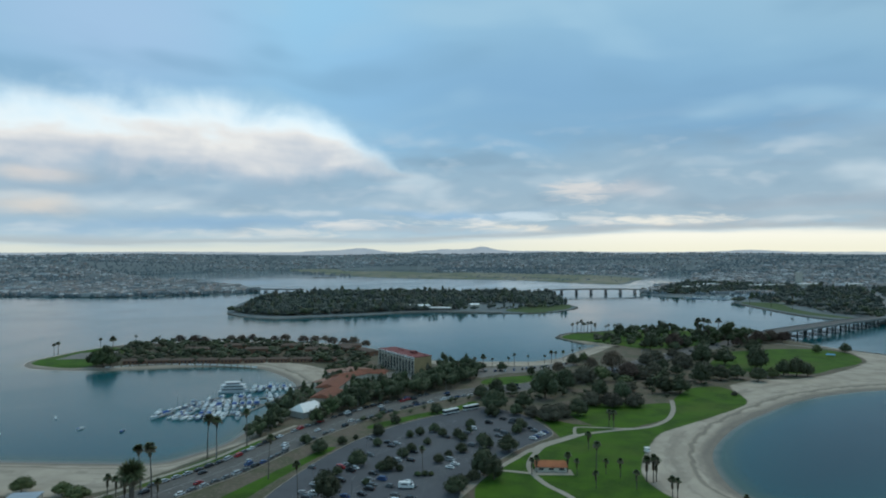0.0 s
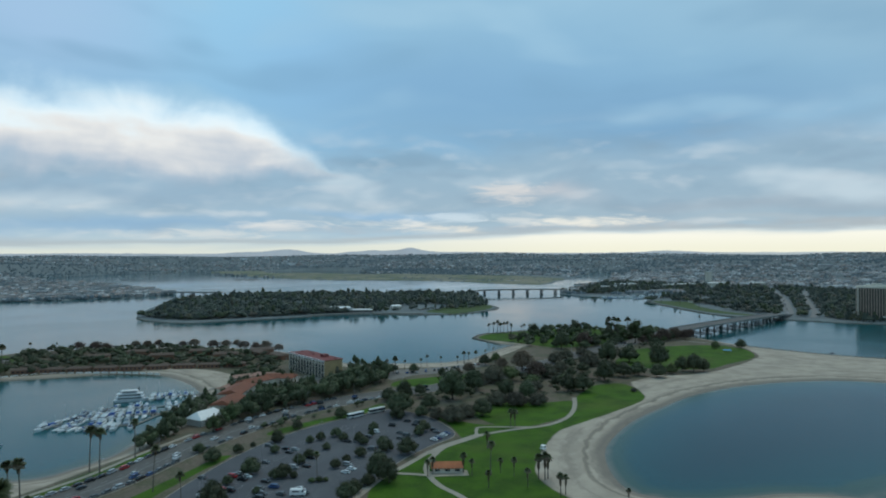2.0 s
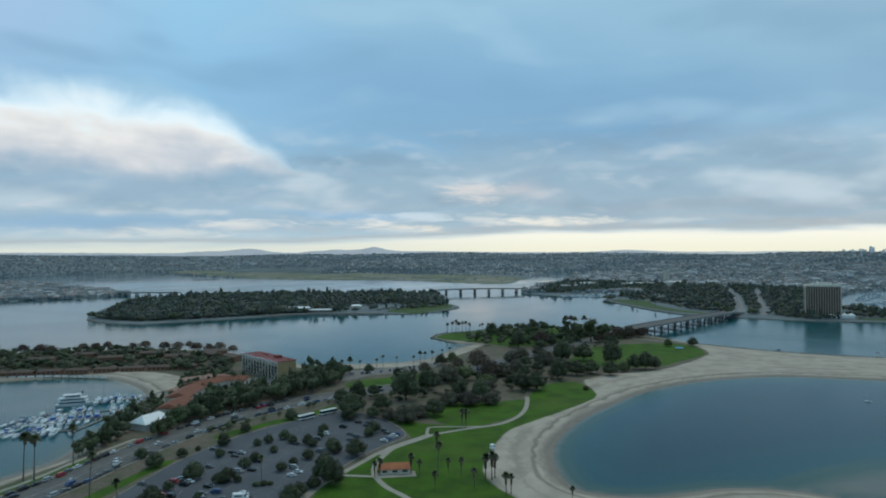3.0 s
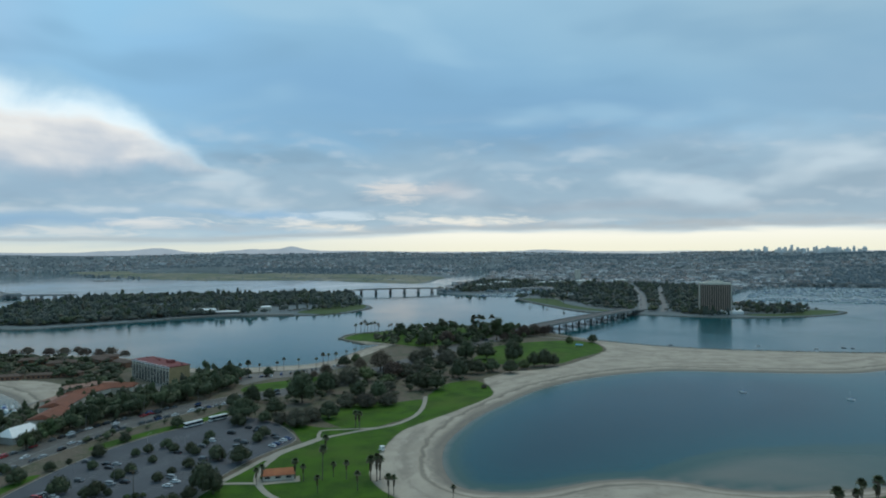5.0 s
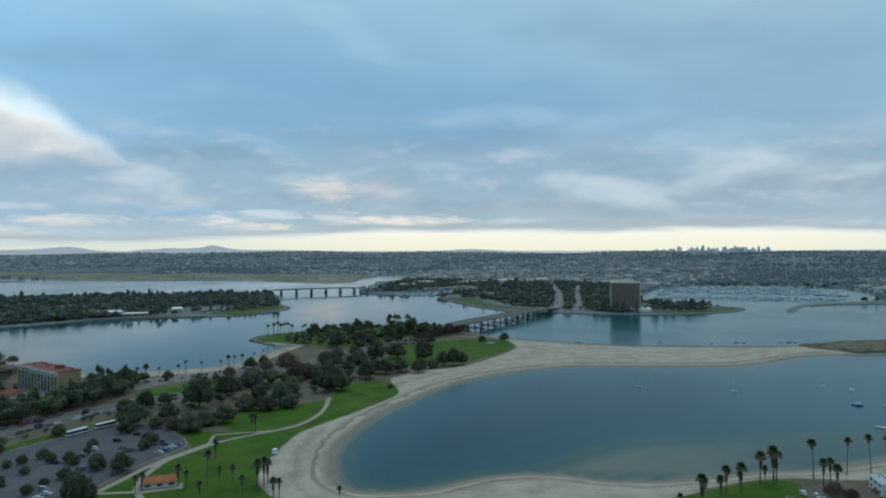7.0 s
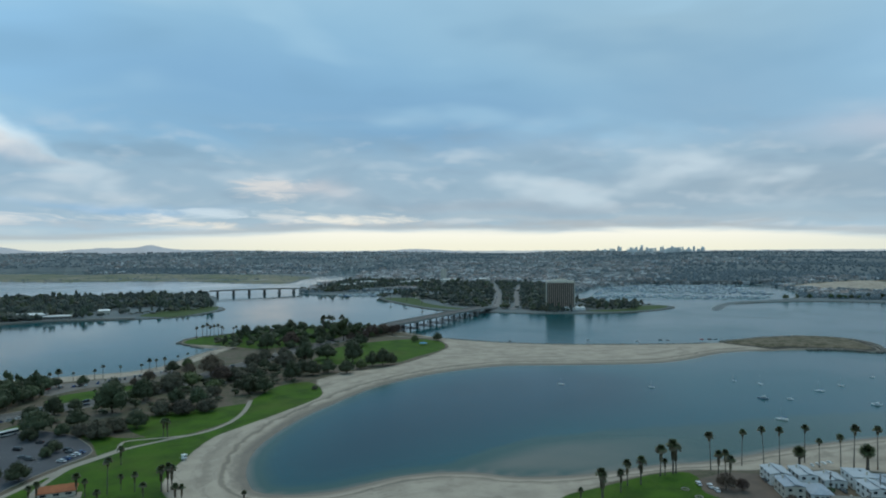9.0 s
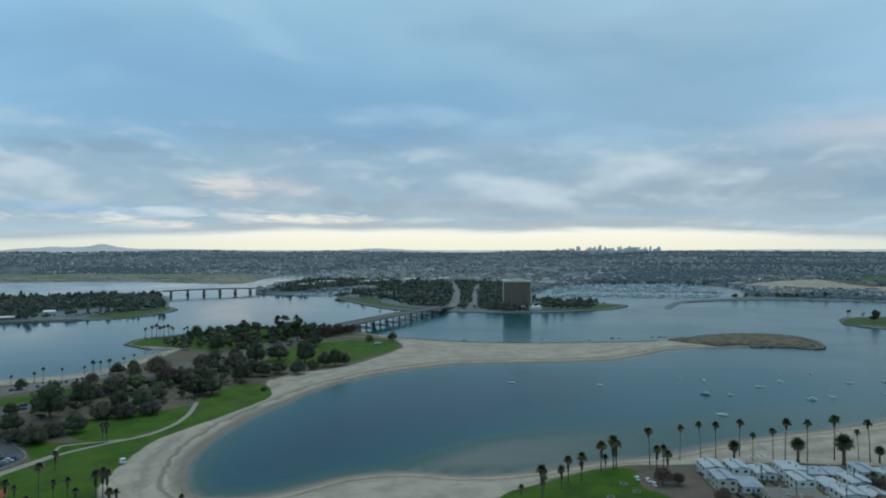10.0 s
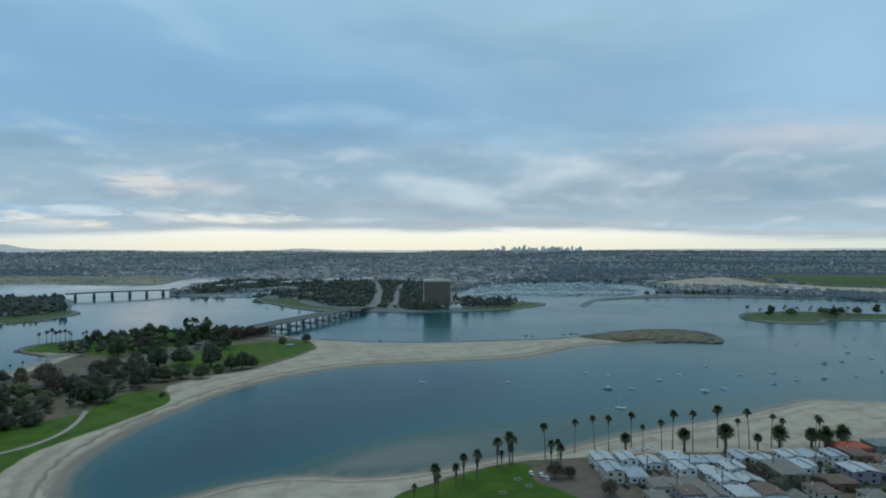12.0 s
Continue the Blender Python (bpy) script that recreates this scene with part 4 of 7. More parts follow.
tagged(new("stall_marking", stalls.mesh("stall_marking", PAINT_LINE)), "worn white stall lines on the car park", "road marking", kind="stuff")

PATHS = [
    ([(163, 476), (154, 446), (142.7, 422.5), (129, 407), (117, 400.5), (102, 396), (80, 386.5), (67, 375.5), (54.5, 364), (46, 356), (37, 342), (27, 327), (19, 315), (10, 295), (2, 278)], 3.2),
    ([(54, 363), (46, 344), (43, 331), (43.5, 319), (48, 304), (56, 290), (64, 268)], 3.0),
    ([(26, 324), (34, 322), (43, 319.5)], 2.6),
    ([(79, 387), (67, 376), (54, 364), (48, 352)], 5.5),
    ([(76.5, 386), (78, 397), (82, 403), (102, 401), (114, 400)], 2.0),
    ([(360, 828), (381.6, 768), (422.4, 724.8)], 3.0),
]
for k, (line, width) in enumerate(PATHS):
    tagged(new("footpath", ribbon(line, width, 2.07 + 0.014 * k, 8, None, 0.3).mesh("footpath", CONCRETE)), "pale concrete footpath through green lawn", "footpath", kind="structure")
YARD = surface("yard_earth", (0.150, 0.112, 0.088), 0.9, (0.095, 0.074, 0.060), 0.15, 9)
PAVING = surface("paving", (0.20, 0.18, 0.165), 0.85, (0.13, 0.12, 0.11), 0.1, 10)
for outline, what in (
    ([(-398, 648), (-396, 690), (-370, 712), (-352, 690), (-366, 655)], "grey asphalt turning circle at the end of the point"),
    ([(16.8, 568.8), (24, 603.6), (72, 614.4), (117.6, 633.6), (122.4, 621.6), (86.4, 590.4), (48, 578.4), (28.8, 559.2)], "pale paved forecourt beside the beach"),
    ([(326.4, 211.2), (350.4, 213.6), (367.2, 199.2), (348, 165.6), (336, 132), (314.4, 134.4), (321.6, 180), (320.4, 199.2)], "bare brown earth yard beside the lawn"),
    ([(-74.4, 564), (-36, 542.4), (0, 554.4), (7.2, 588), (-12, 600), (-48, 588)], "paved forecourt in front of the hotel"),
):
    tagged(new("forecourt", Soup().slab(plan(*outline), 1.6, 2.05).mesh("forecourt", YARD if "earth" in what else PAVING)), what, "forecourt", kind="structure")


# ---------------------------------------------------------------- bridges
def bridge(a, b, width, z0, z1, bents, columns, label, rail=1.1, thick=1.3, arch=0.0):
    ob = thing("bridge", label, "bridge")
    run = b - a
    length, turn = run.length, math.atan2(run.y, run.x)
    height = lambda t: z0 + (z1 - z0) * t + arch * 4 * t * (1 - t)
    line = [(a.x + run.x * t, a.y + run.y * t) for t in np.linspace(0, 1, 13)]
    part("deck", ribbon(line, width, height, 1, None, 0.45, False), ROAD_TOP, ob, "grey asphalt deck")
    nx, ny = -math.sin(turn), math.cos(turn)
    for side in (-1, 1):
        edge = [(x + nx * side * width / 2, y + ny * side * width / 2) for x, y in line]
        part("parapet", ribbon(edge, 0.5, lambda t: height(t) + rail, 1, None, rail + thick, False), BRIDGE_STONE, ob)
    for side in (-0.36, -0.12, 0.12, 0.36):
        edge = [(x + nx * side * width, y + ny * side * width) for x, y in line]
        part("girder", ribbon(edge, 0.8, lambda t: height(t) - 0.4, 1, None, thick, False), BRIDGE_STONE, ob)
    for i in range(bents):
        t = (i + 0.5) / bents
        x, y, top = a.x + run.x * t, a.y + run.y * t, height(t) - thick - 0.2
        cap = part("pier_cap", Soup().box(x, y, top - 1.1, 1.6, width * 1.02, 1.2, turn), BRIDGE_STONE, ob)
        part("fender", Soup().box(x, y, 0.5, 2.6, width * 1.35, 1.1, turn), PILE, ob, "dark timber fender at the waterline")
        for k in range(columns):
            w = (k / (columns - 1) - 0.5) * width * 0.86
            part("column", Soup().tube([(x + nx * w, y + ny * w, -3.5), (x + nx * w, y + ny * w, top - 1.0)], [1.15, 1.0], 8), PILE, ob)
    return ob


bridge(BRIDGE_A, BRIDGE_B, 25, 10.0, 10.0, 8, 3, "long concrete road bridge on dark columns over water", arch=0.8)
bridge(Vector((259.2, 1663.2, 0)), Vector((492, 1694.4, 0)), 16, 12.0, 11.0, 6, 3, "low concrete bridge on slim piers between islands", arch=1.5)
bridge(Vector((-554.4, 1764, 0)), Vector((-403.2, 1736.4, 0)), 15, 8.5, 9, 5, 3, "flat concrete bridge from island to far shore")
bridge(Vector((1480, 1640, 0)), Vector((1990, 1345, 0)), 16, 11, 10, 14, 2, "long low highway viaduct behind the marina")


# ---------------------------------------------------------------- trees
def crown_mesh(name, seed, lobes, leaves, size, material, core=0.8):
    """Many small leaf sprays round several uneven lobes."""
    rng = np.random.RandomState(seed)
    s = Soup()
    lobes = np.array(lobes, float)
    weight = lobes[:, 3] * lobes[:, 4]
    for x, y, z, r, h in lobes if core else ():
        ring, n = [], 7
        for lat in (-0.75, -0.1, 0.6):
            q = math.sqrt(1 - lat * lat)
            for k in range(n):
                j = core * (0.78 + 0.4 * rng.rand())
                a = 2 * math.pi * (k + rng.rand() * 0.4) / n
                ring.append((x + r * q * j * math.cos(a), y + r * q * j * math.sin(a), z + h * lat * j))
        ring += [(x, y, z - h * core * 0.9), (x, y, z + h * core)]
        f = [(i * n + k, i * n + (k + 1) % n, (i + 1) * n + (k + 1) % n, (i + 1) * n + k) for i in range(2) for k in range(n)]
        f += [(21, (k + 1) % n, k) for k in range(n)] + [(22, 14 + k, 14 + (k + 1) % n) for k in range(n)]
        s.add(ring, f)
    pick = rng.choice(len(lobes), leaves, p=weight / weight.sum())
    for i in pick:
        x, y, z, r, h = lobes[i]
        d = rng.normal(size=3)
        d[2] = d[2] * 0.9 + 0.25
        d /= np.linalg.norm(d)
        k = 0.70 + 0.52 * rng.rand() ** 1.5
        c = np.array((x + d[0] * r * k, y + d[1] * r * k, z + d[2] * h * k))
        a = np.cross(d + rng.normal(size=3) * 0.7, rng.normal(size=3))
        a /= np.linalg.norm(a) + 1e-6
        b = np.cross(a, d + rng.normal(size=3) * 0.5)
        b /= np.linalg.norm(b) + 1e-6
        u, w = a * size * (0.5 + 0.8 * rng.rand()), b * size * (0.3 + 0.5 * rng.rand())
        s.add([c - u * 0.6, c + w, c + u, c - w * 0.8], [(0, 3, 2, 1)])
    return s.mesh(name, material)


def broad_tree(seed, height, spread, material, label, leaves=420, leaf=0.75, stem=0.3, form="round", limbs=4, kind="tree"):
    def make():
        rng = np.random.RandomState(seed)
        ob = thing(kind, label, kind)
        base = height * stem
        lobes = []
        n = 7 if form != "tall" else 8
        for k in range(n):
            a, q = 2 * math.pi * k / n + rng.rand(), rng.rand()
            if form == "tall":
                lobes.append((math.cos(a) * spread * 0.22, math.sin(a) * spread * 0.22, base + (height - base) * (0.15 + 0.75 * k / n), spread * (0.34 - 0.02 * k), height * 0.14))
            elif form == "flat":
                lobes.append((math.cos(a) * spread * 0.3, math.sin(a) * spread * 0.3, base + (height - base) * (0.55 + 0.2 * q), spread * 0.24, (height - base) * 0.3))
            else:
                d = 0.25 + 0.06 * q
                lobes.append((math.cos(a) * spread * d, math.sin(a) * spread * d, base + (height - base) * (0.26 + 0.14 * q), spread * (0.20 + 0.05 * q), (height - base) * (0.27 + 0.06 * q)))
                if k % 2:
                    lobes.append((math.cos(a + 0.5) * spread * 0.15, math.sin(a + 0.5) * spread * 0.15, base + (height - base) * (0.52 + 0.12 * q), spread * 0.22, (height - base) * 0.30))
        lobes.append((0, 0, base + (height - base) * 0.62, spread * 0.28, (height - base) * 0.36))
        trunk = Soup().tube([(0, 0, -0.4), (0.05 * spread * rng.rand(), 0, base * 0.5), (0, 0.03 * spread, base * 1.1)], [height * 0.035, height * 0.028, height * 0.022], 7)
        for k in range(limbs):
            x, y, z, r, h = lobes[k * len(lobes) // limbs]
            trunk.tube([(0, 0.02 * spread, base * 0.8), (x * 0.5, y * 0.5, (base + z) / 2), (x, y, z)], [height * 0.02, height * 0.014, height * 0.006], 5)
        part("trunk", trunk, BARK, ob, smooth_faces=True)
        part("crown", crown_mesh("crown", seed, lobes, leaves, leaf, material, 0 if material is LEAF_BARE else 0.84), material, ob)
        return ob
    return Stamp(make)


def fan_palm(seed, height, label, head=2.1, skirt=0.9, stout=1.0):
    def make():
        rng = np.random.RandomState(seed)
        ob = thing("palm_tree", label, "palm tree")
        bend = rng.normal(size=2) * height * 0.02
        top = Vector((bend[0], bend[1], height))
        part("trunk", Soup().tube([(0, 0, -0.4), (0, 0, 0.6), (bend[0] * 0.3, bend[1] * 0.3, height * 0.5), tuple(top)], [0.42 * stout, 0.30 * stout, 0.22 * stout, 0.19 * stout], 7), PALM_BARK, ob, smooth_faces=True)
        fronds, dead = Soup(), Soup()
        for k in range(64):
            a, e = rng.rand() * 6.283, rng.uniform(-0.55, 1.35)
            live = e > -0.1
            out, side = Vector((math.cos(a) * math.cos(e), math.sin(a) * math.cos(e), math.sin(e))), Vector((-math.sin(a), math.cos(a), 0))
            l = head * rng.uniform(0.8, 1.15)
            w = l * 0.40
            p0, p1 = top, top + out * l * 0.5
            p2 = top + out * l + Vector((0, 0, -0.28 * l))
            s = fronds if live else dead
            up = side.cross(out)
            s.add([p0 - side * 0.06, p1 - side * w, p2 - side * w * 0.7 - up * 0.2, p2, p1 + up * 0.1, p2 + side * w * 0.7 - up * 0.2, p1 + side * w], [(0, 4, 1), (0, 6, 4), (1, 4, 3, 2), (4, 6, 5, 3)])
        part("fronds", fronds, FROND, ob)
        if skirt:
            for k in range(int(50 * skirt)):
                a, z = rng.rand() * 6.283, height - 0.2 - rng.rand() * head * skirt
                o, side = Vector((math.cos(a), math.sin(a), 0)), Vector((-math.sin(a), math.cos(a), 0))
                c = Vector((bend[0], bend[1], z))
                dead.add([c + o * 0.2 - side * 0.25, c + o * 0.6 + side * 0.28, c + o * 0.5 - Vector((0, 0, 1.4)) + side * 0.12, c + o * 0.4 - Vector((0, 0, 1.3)) - side * 0.28], [(0, 1, 2, 3)])
        part("dry_skirt", dead, DEAD_FROND, ob, "brown dry fronds")
        return ob
    return Stamp(make)


def date_palm(seed, height, label, head=4.2):
    def make():
        rng = np.random.RandomState(seed)
        ob = thing("palm_tree", label, "palm tree")
        part("trunk", Soup().tube([(0, 0, -0.4), (0, 0, 1.0), (0, 0, height - 0.6), (0, 0, height)], [0.75, 0.55, 0.5, 0.75], 9), PALM_BARK, ob, smooth_faces=True)
        fronds, old = Soup(), Soup()
        for k in range(300):
            a, up = rng.rand() * 6.283, rng.uniform(-0.85, 1.0)
            d, side = Vector((math.cos(a), math.sin(a), 0)), Vector((-math.sin(a), math.cos(a), 0))
            l, flat = head * rng.uniform(0.80, 1.05), math.sqrt(1 - up * up)
            pts = [Vector((0, 0, height)) + d * l * flat * t + Vector((0, 0, l * (up * t + 0.30 * (t - t * t)))) for t in (0.0, 0.4, 0.75, 1.0)]
            leaf = old if up < -0.45 else fronds
            for i in range(3):
                w0, w1 = (0.05, 0.30, 0.26, 0.04)[i], (0.05, 0.30, 0.26, 0.04)[i + 1]
                dz = Vector((0, 0, 0.5))
                leaf.add([pts[i], pts[i] + side * w0 - dz * w0, pts[i + 1] + side * w1 - dz * w1, pts[i + 1], pts[i + 1] - side * w1 - dz * w1, pts[i] - side * w0 - dz * w0], [(0, 1, 2, 3), (0, 3, 4, 5)])
        part("dry_skirt", old, DEAD_FROND, ob, "brown hanging old fronds")
        part("fronds", fronds, FROND, ob)
        return ob
    return Stamp(make)


LOT_TREES = [broad_tree(10 + k, 5.0 + 0.5 * k, 6.0 + 0.7 * k, LEAF_DARK, "small round dark green tree in a car park", 1300, 0.38, 0.07, "round") for k in range(4)]
PARK_TREES = [broad_tree(30 + k, h, w, m, t, int(2.1 * n), 0.52, st, f) for k, (h, w, m, t, n, st, f) in enumerate((
    (9.5, 12, LEAF_DARK, "broad dark green park tree", 900, 0.14, "round"), (11, 10, LEAF_DARK, "dense dark green park tree", 900, 0.12, "round"),
    (8, 12, LEAF_LIGHT, "spreading olive green park tree", 800, 0.22, "round"), (10, 11, LEAF_BARE, "leafless reddish brown park tree", 1200, 0.2, "round"),
    (15, 10, LEAF, "tall dark eucalyptus tree", 900, 0.22, "tall"), (7, 9, LEAF_LIGHT, "low bushy green tree", 750, 0.12, "round"),
    (8, 12, LEAF_GREY, "low spreading grey-brown park tree", 1300, 0.08, "round")))]
GROVE_TREES = [broad_tree(50 + k, h, w, m, "dense green tree in a grove beside the boulevard", 480, 0.85, 0.18, f) for k, (h, w, m, f) in enumerate((
    (11, 10, LEAF, "round"), (13, 9, LEAF, "tall"), (9, 9, LEAF_LIGHT, "round"), (12, 11, LEAF, "round")))]
ISLE_TREES = [broad_tree(70 + k, h, w, m, "dark green tree on the wooded bay shore", 170, 1.5, 0.2, f, 2) for k, (h, w, m, f) in enumerate((
    (11, 12, LEAF, "round"), (14, 11, LEAF, "tall"), (9, 12, LEAF_LIGHT, "flat"), (10, 13, LEAF, "round"), (8, 10, LEAF_BARE, "round")))]
HEDGE = [broad_tree(90 + k, 3.4 + k, 5.5 + 1.5 * k, LEAF if k else LEAF_LIGHT, "dense clipped green shrub", 300, 0.6, 0.08, "round", 2, "shrub") for k in range(2)]
TALL_PALM = [fan_palm(100 + k, h, "tall slim fan palm with a round head", 2.3) for k, h in enumerate((19.0, 21.0, 17.0))]
SHORT_PALM = [fan_palm(110 + k, h, "fan palm with a shaggy head", 2.2, 1.9) for k, h in enumerate((10.0, 11.0))]
FAR_PALM = [fan_palm(115 + k, h, "fan palm on the far shore", 2.6, 0.0, 1.5) for k, h in enumerate((12.0, 14.5))]
DATE_PALM = [date_palm(120 + k, h, "stout date palm with a wide dense crown", 3.3) for k, h in enumerate((7.0, 5.0))]
TURN = random.Random(3)


def plant(kinds, places, lo=0.85, hi=1.2, z=2.0):
    for x, y in places:
        kinds[TURN.randrange(len(kinds))](spot(x, y, z, TURN.uniform(0, 360), 1.2 * TURN.uniform(lo, hi)))


def grow(kinds, rows, z=2.0):
    """Trees of a given width, or palms of a given height, one by one; kinds: tree and its own measure."""
    for x, y, much in rows:
        tree, own = kinds[TURN.randrange(len(kinds))]
        tree(spot(x, y, z, TURN.uniform(0, 360), much / own))


def woods(name, label, kinds, places, lo=0.85, hi=1.2, z=2.0, sprays=130, leaf=1.5, leafage=None):
    """Far trees, too many to count, joined: crowns of leaf sprays on trunks."""
    rng = np.random.RandomState(len(places))
    forms = []
    for h, w, form in kinds:
        n = 6 if sprays > 100 else 4
        lobes = [(math.cos(k * 6.3 / n) * w * 0.27, math.sin(k) * w * 0.27, h * ((0.42 + 0.06 * k) if form != "tall" else 0.3 + 0.1 * k), w * (0.27 if form != "tall" else 0.2), h * (0.22 if form != "flat" else 0.14)) for k in range(n)]
        me = crown_mesh("spray", int(h * 10), lobes, sprays, leaf, WOODS, 0.95)
        v, f = np.array([q.co[:] for q in me.vertices]), [tuple(q.vertices) for q in me.polygons]
        bpy.data.meshes.remove(me)
        forms.append((v, f, h))
    verts, faces, tints, trunks, count = [], [], [], Soup(), 0
    for x, y in places:
        v, f, h = forms[rng.randint(len(forms))]
        k, a = 1.2 * rng.uniform(lo, hi), rng.rand() * 6.283
        turn = np.array(((math.cos(a), -math.sin(a), 0), (math.sin(a), math.cos(a), 0), (0, 0, 1)))
        verts.append((v * k * (1, 1, rng.uniform(0.75, 1.3))) @ turn.T + (x, y, z))
        faces += [tuple(count + i for i in q) for q in f]
        count += len(v)
        tints.append(np.full(len(v), rng.rand()))
        trunks.tube([(x, y, z - 0.5), (x, y, z + h * k * 0.4)], [0.3, 0.2], 5)
    ob = tagged(new(name), label, "trees", kind="stuff")
    me = bpy.data.meshes.new("crowns")
    me.from_pydata(np.vstack(verts).tolist(), [], faces)
    me.attributes.new("tint", "FLOAT", "POINT").data.foreach_set("value", np.concatenate(tints))
    me.materials.append(leafage or WOODS)
    part("crowns", me, WOODS, ob), part("trunks", trunks, BARK, ob)


FAR_FORMS = ((11, 12, "round"), (14, 11, "tall"), (9, 13, "flat"), (10, 13, "round"))
ROAD_PLAN, RAMP_PLAN = strip_plan(BOULEVARD, 26), strip_plan(RAMP, 24)
TENT_PLAN = plan((-115, 458), (-118, 420), (-100, 384), (-76, 392), (-72, 432), (-86, 456))
PATH_PLANS = [strip_plan(l, w + 2) for l, w in PATHS[:2]]
ROUND = [(PARK_TREES[0], 12), (PARK_TREES[1], 10)]
grow([(t, 6.0 + 0.7 * k) for k, t in enumerate(LOT_TREES)], [(-44, 330, 10.4), (-27, 323, 8.9), (-31, 322, 6.5), (-22, 322, 4.1), (-22, 343, 6.9), (-18, 352, 6.4), (-38, 363, 6), (-68, 351, 9.8), (-58, 366, 6.1),
     (-52, 376, 3.4), (-32, 410, 6.7), (-52, 316, 5.3), (-36, 303, 3.9), (-21, 380, 5.2), (-15, 385, 6.3), (-7, 391, 7.1), (-2, 383, 6.2), (-10, 366, 5.3)], 2.05)
grow([(t, 6.0 + 0.7 * k) for k, t in enumerate(LOT_TREES)], [(7, 380, 6.9), (14, 390, 4.6), (10, 374, 6.1), (21, 368, 8), (23, 360, 9.2), (9, 352, 7), (2, 344, 5), (-3, 335, 6.1), (42, 389, 7.1), (15, 402, 6.7), (45, 397, 9), (30, 428, 10),
     (46, 433, 9.6), (-79, 367, 7), (-40, 384, 8.4), (-7, 436, 9)], 2.05)
grow(ROUND, [(-55, 300, 10.1), (34, 353, 12.4), (19, 316, 12.8), (5, 292, 10.5), (14, 308, 7.5), (24, 311, 10.5), (-50, 284, 12), (8, 300, 8)])
# the park between boulevard and lagoon: dark round trees, then the paler and the leafless ones
grow(ROUND, [(32, 443, 20), (53, 452, 14.5), (72, 480, 22), (92, 509, 16.4), (48, 592, 10.5), (72, 570, 7.6), (118, 621, 13.8), (113, 486, 12.3), (126, 475, 13.4), (87, 431, 15), (165, 499, 13.8), (176, 498, 18), (207, 536, 16.5),
     (239, 620, 20.8), (262, 624, 21.7), (281, 598, 21), (258, 546, 15.7), (291, 570, 13.3), (301, 568, 15.6), (310, 567, 11), (229, 550, 16.5), (244, 556, 15.8), (220, 556, 12.5)])
grow(ROUND, [(220, 717, 19.6), (216, 833, 15), (233, 842, 17), (257, 832, 14), (272, 836, 17), (296, 857, 7.1), (324, 702, 18), (421, 699, 13), (49, 499, 10.6), (37, 491, 12.2), (25, 480, 12.8), (264, 733, 16.2), (299, 787, 15),
     (24, 484, 9.6), (284, 730, 13), (300, 752, 12), (313, 776, 11), (246, 716, 12), (184, 560, 10), (200, 575, 12), (172, 530, 9), (196, 600, 13), (160, 520, 8)])
grow([(PARK_TREES[3], 11)], [(86, 568, 8.1), (97, 580, 11.4), (147, 587, 22), (152, 552, 17), (249, 726, 20), (361, 768, 17), (379, 776, 17), (392, 774, 14), (130, 596, 13), (352, 790, 12), (340, 776, 12)])
grow([(PARK_TREES[2], 12), (PARK_TREES[5], 9)], [(132, 642, 11.5), (128, 545, 19), (84, 514, 11.9), (277, 561, 11.9), (143, 530, 12), (270, 650, 10)])
grow([(PARK_TREES[6], 12)], [(113, 540, 22), (115, 455, 16), (130, 456, 14.2), (102, 460, 15.8), (66, 417, 17), (56, 427, 11.5), (217, 607, 22), (215, 492, 5.1), (189, 627, 17), (163, 558, 18), (182, 582, 16), (75, 428, 14), (140, 505, 12),
     (98, 530, 16), (205, 650, 15), (228, 668, 14)])
grow([(PARK_TREES[4], 10)], [(318, 749, 19), (309, 765, 11.5), (344, 770, 13), (330, 745, 12)])
grow([(PARK_TREES[5], 9)], [(392, 701, 11), (5, 590, 7), (-13, 563, 9), (-8, 570, 8)])
woods("point_trees", "green and brown trees on the point", ((10, 11, "round"), (12, 9, "tall"), (8, 11, "round")), scatter(2, plan((168, 768), (210, 720), (240, 708), (314.4, 768), (360, 798), (384, 828), (336, 882), (276, 894), (216, 858), (228, 828), (180, 792)), 12.5, 500, [RAMP_PLAN, ROAD_PLAN], 1.0), 0.7, 1.0, 2.0, 420, 0.8)
woods("grove_trees", "dense green grove between hotel and boulevard", ((11, 9, "round"), (12, 8, "tall"), (9, 9, "round")), scatter(3, plan((-108, 405.6), (-96, 410.4), (-74.4, 427.2), (-48, 463.2), (-19.2, 489.6), (9.6, 523.2), (26.4, 554.4), (9.6, 564), (-16.8, 546), (-31.2, 528), (-57.6, 518.4), (-69.6, 480), (-79.2, 460.8), (-103.2, 439.2)), 5.8, 2200, [ROAD_PLAN, TENT_PLAN], 0.5), 0.7, 1.0, 2.0, 300, 0.85)
woods("bank_trees", "low trees and shrubs along the marina bank", ((8, 7, "round"), (9, 6, "tall")), scatter(4, plan((-117.6, 374.4), (-110.4, 396), (-110.4, 446.4), (-110.4, 480), (-98.4, 480), (-103.2, 432), (-105.6, 396), (-110.4, 374.4)), 4.6, 500, [TENT_PLAN]), 0.55, 0.9, 2.0, 240, 0.8)
woods("bank_trees", "lush green trees on the marina bank", ((9, 8, "round"), (11, 7, "tall")), scatter(33, plan((-112, 380), (-104, 388), (-103, 413), (-100, 444), (-112, 480), (-116, 461), (-116, 420), (-115, 396)), 4.8, 300, [ROAD_PLAN]), 0.6, 0.95, 1.8, 240, 0.8)
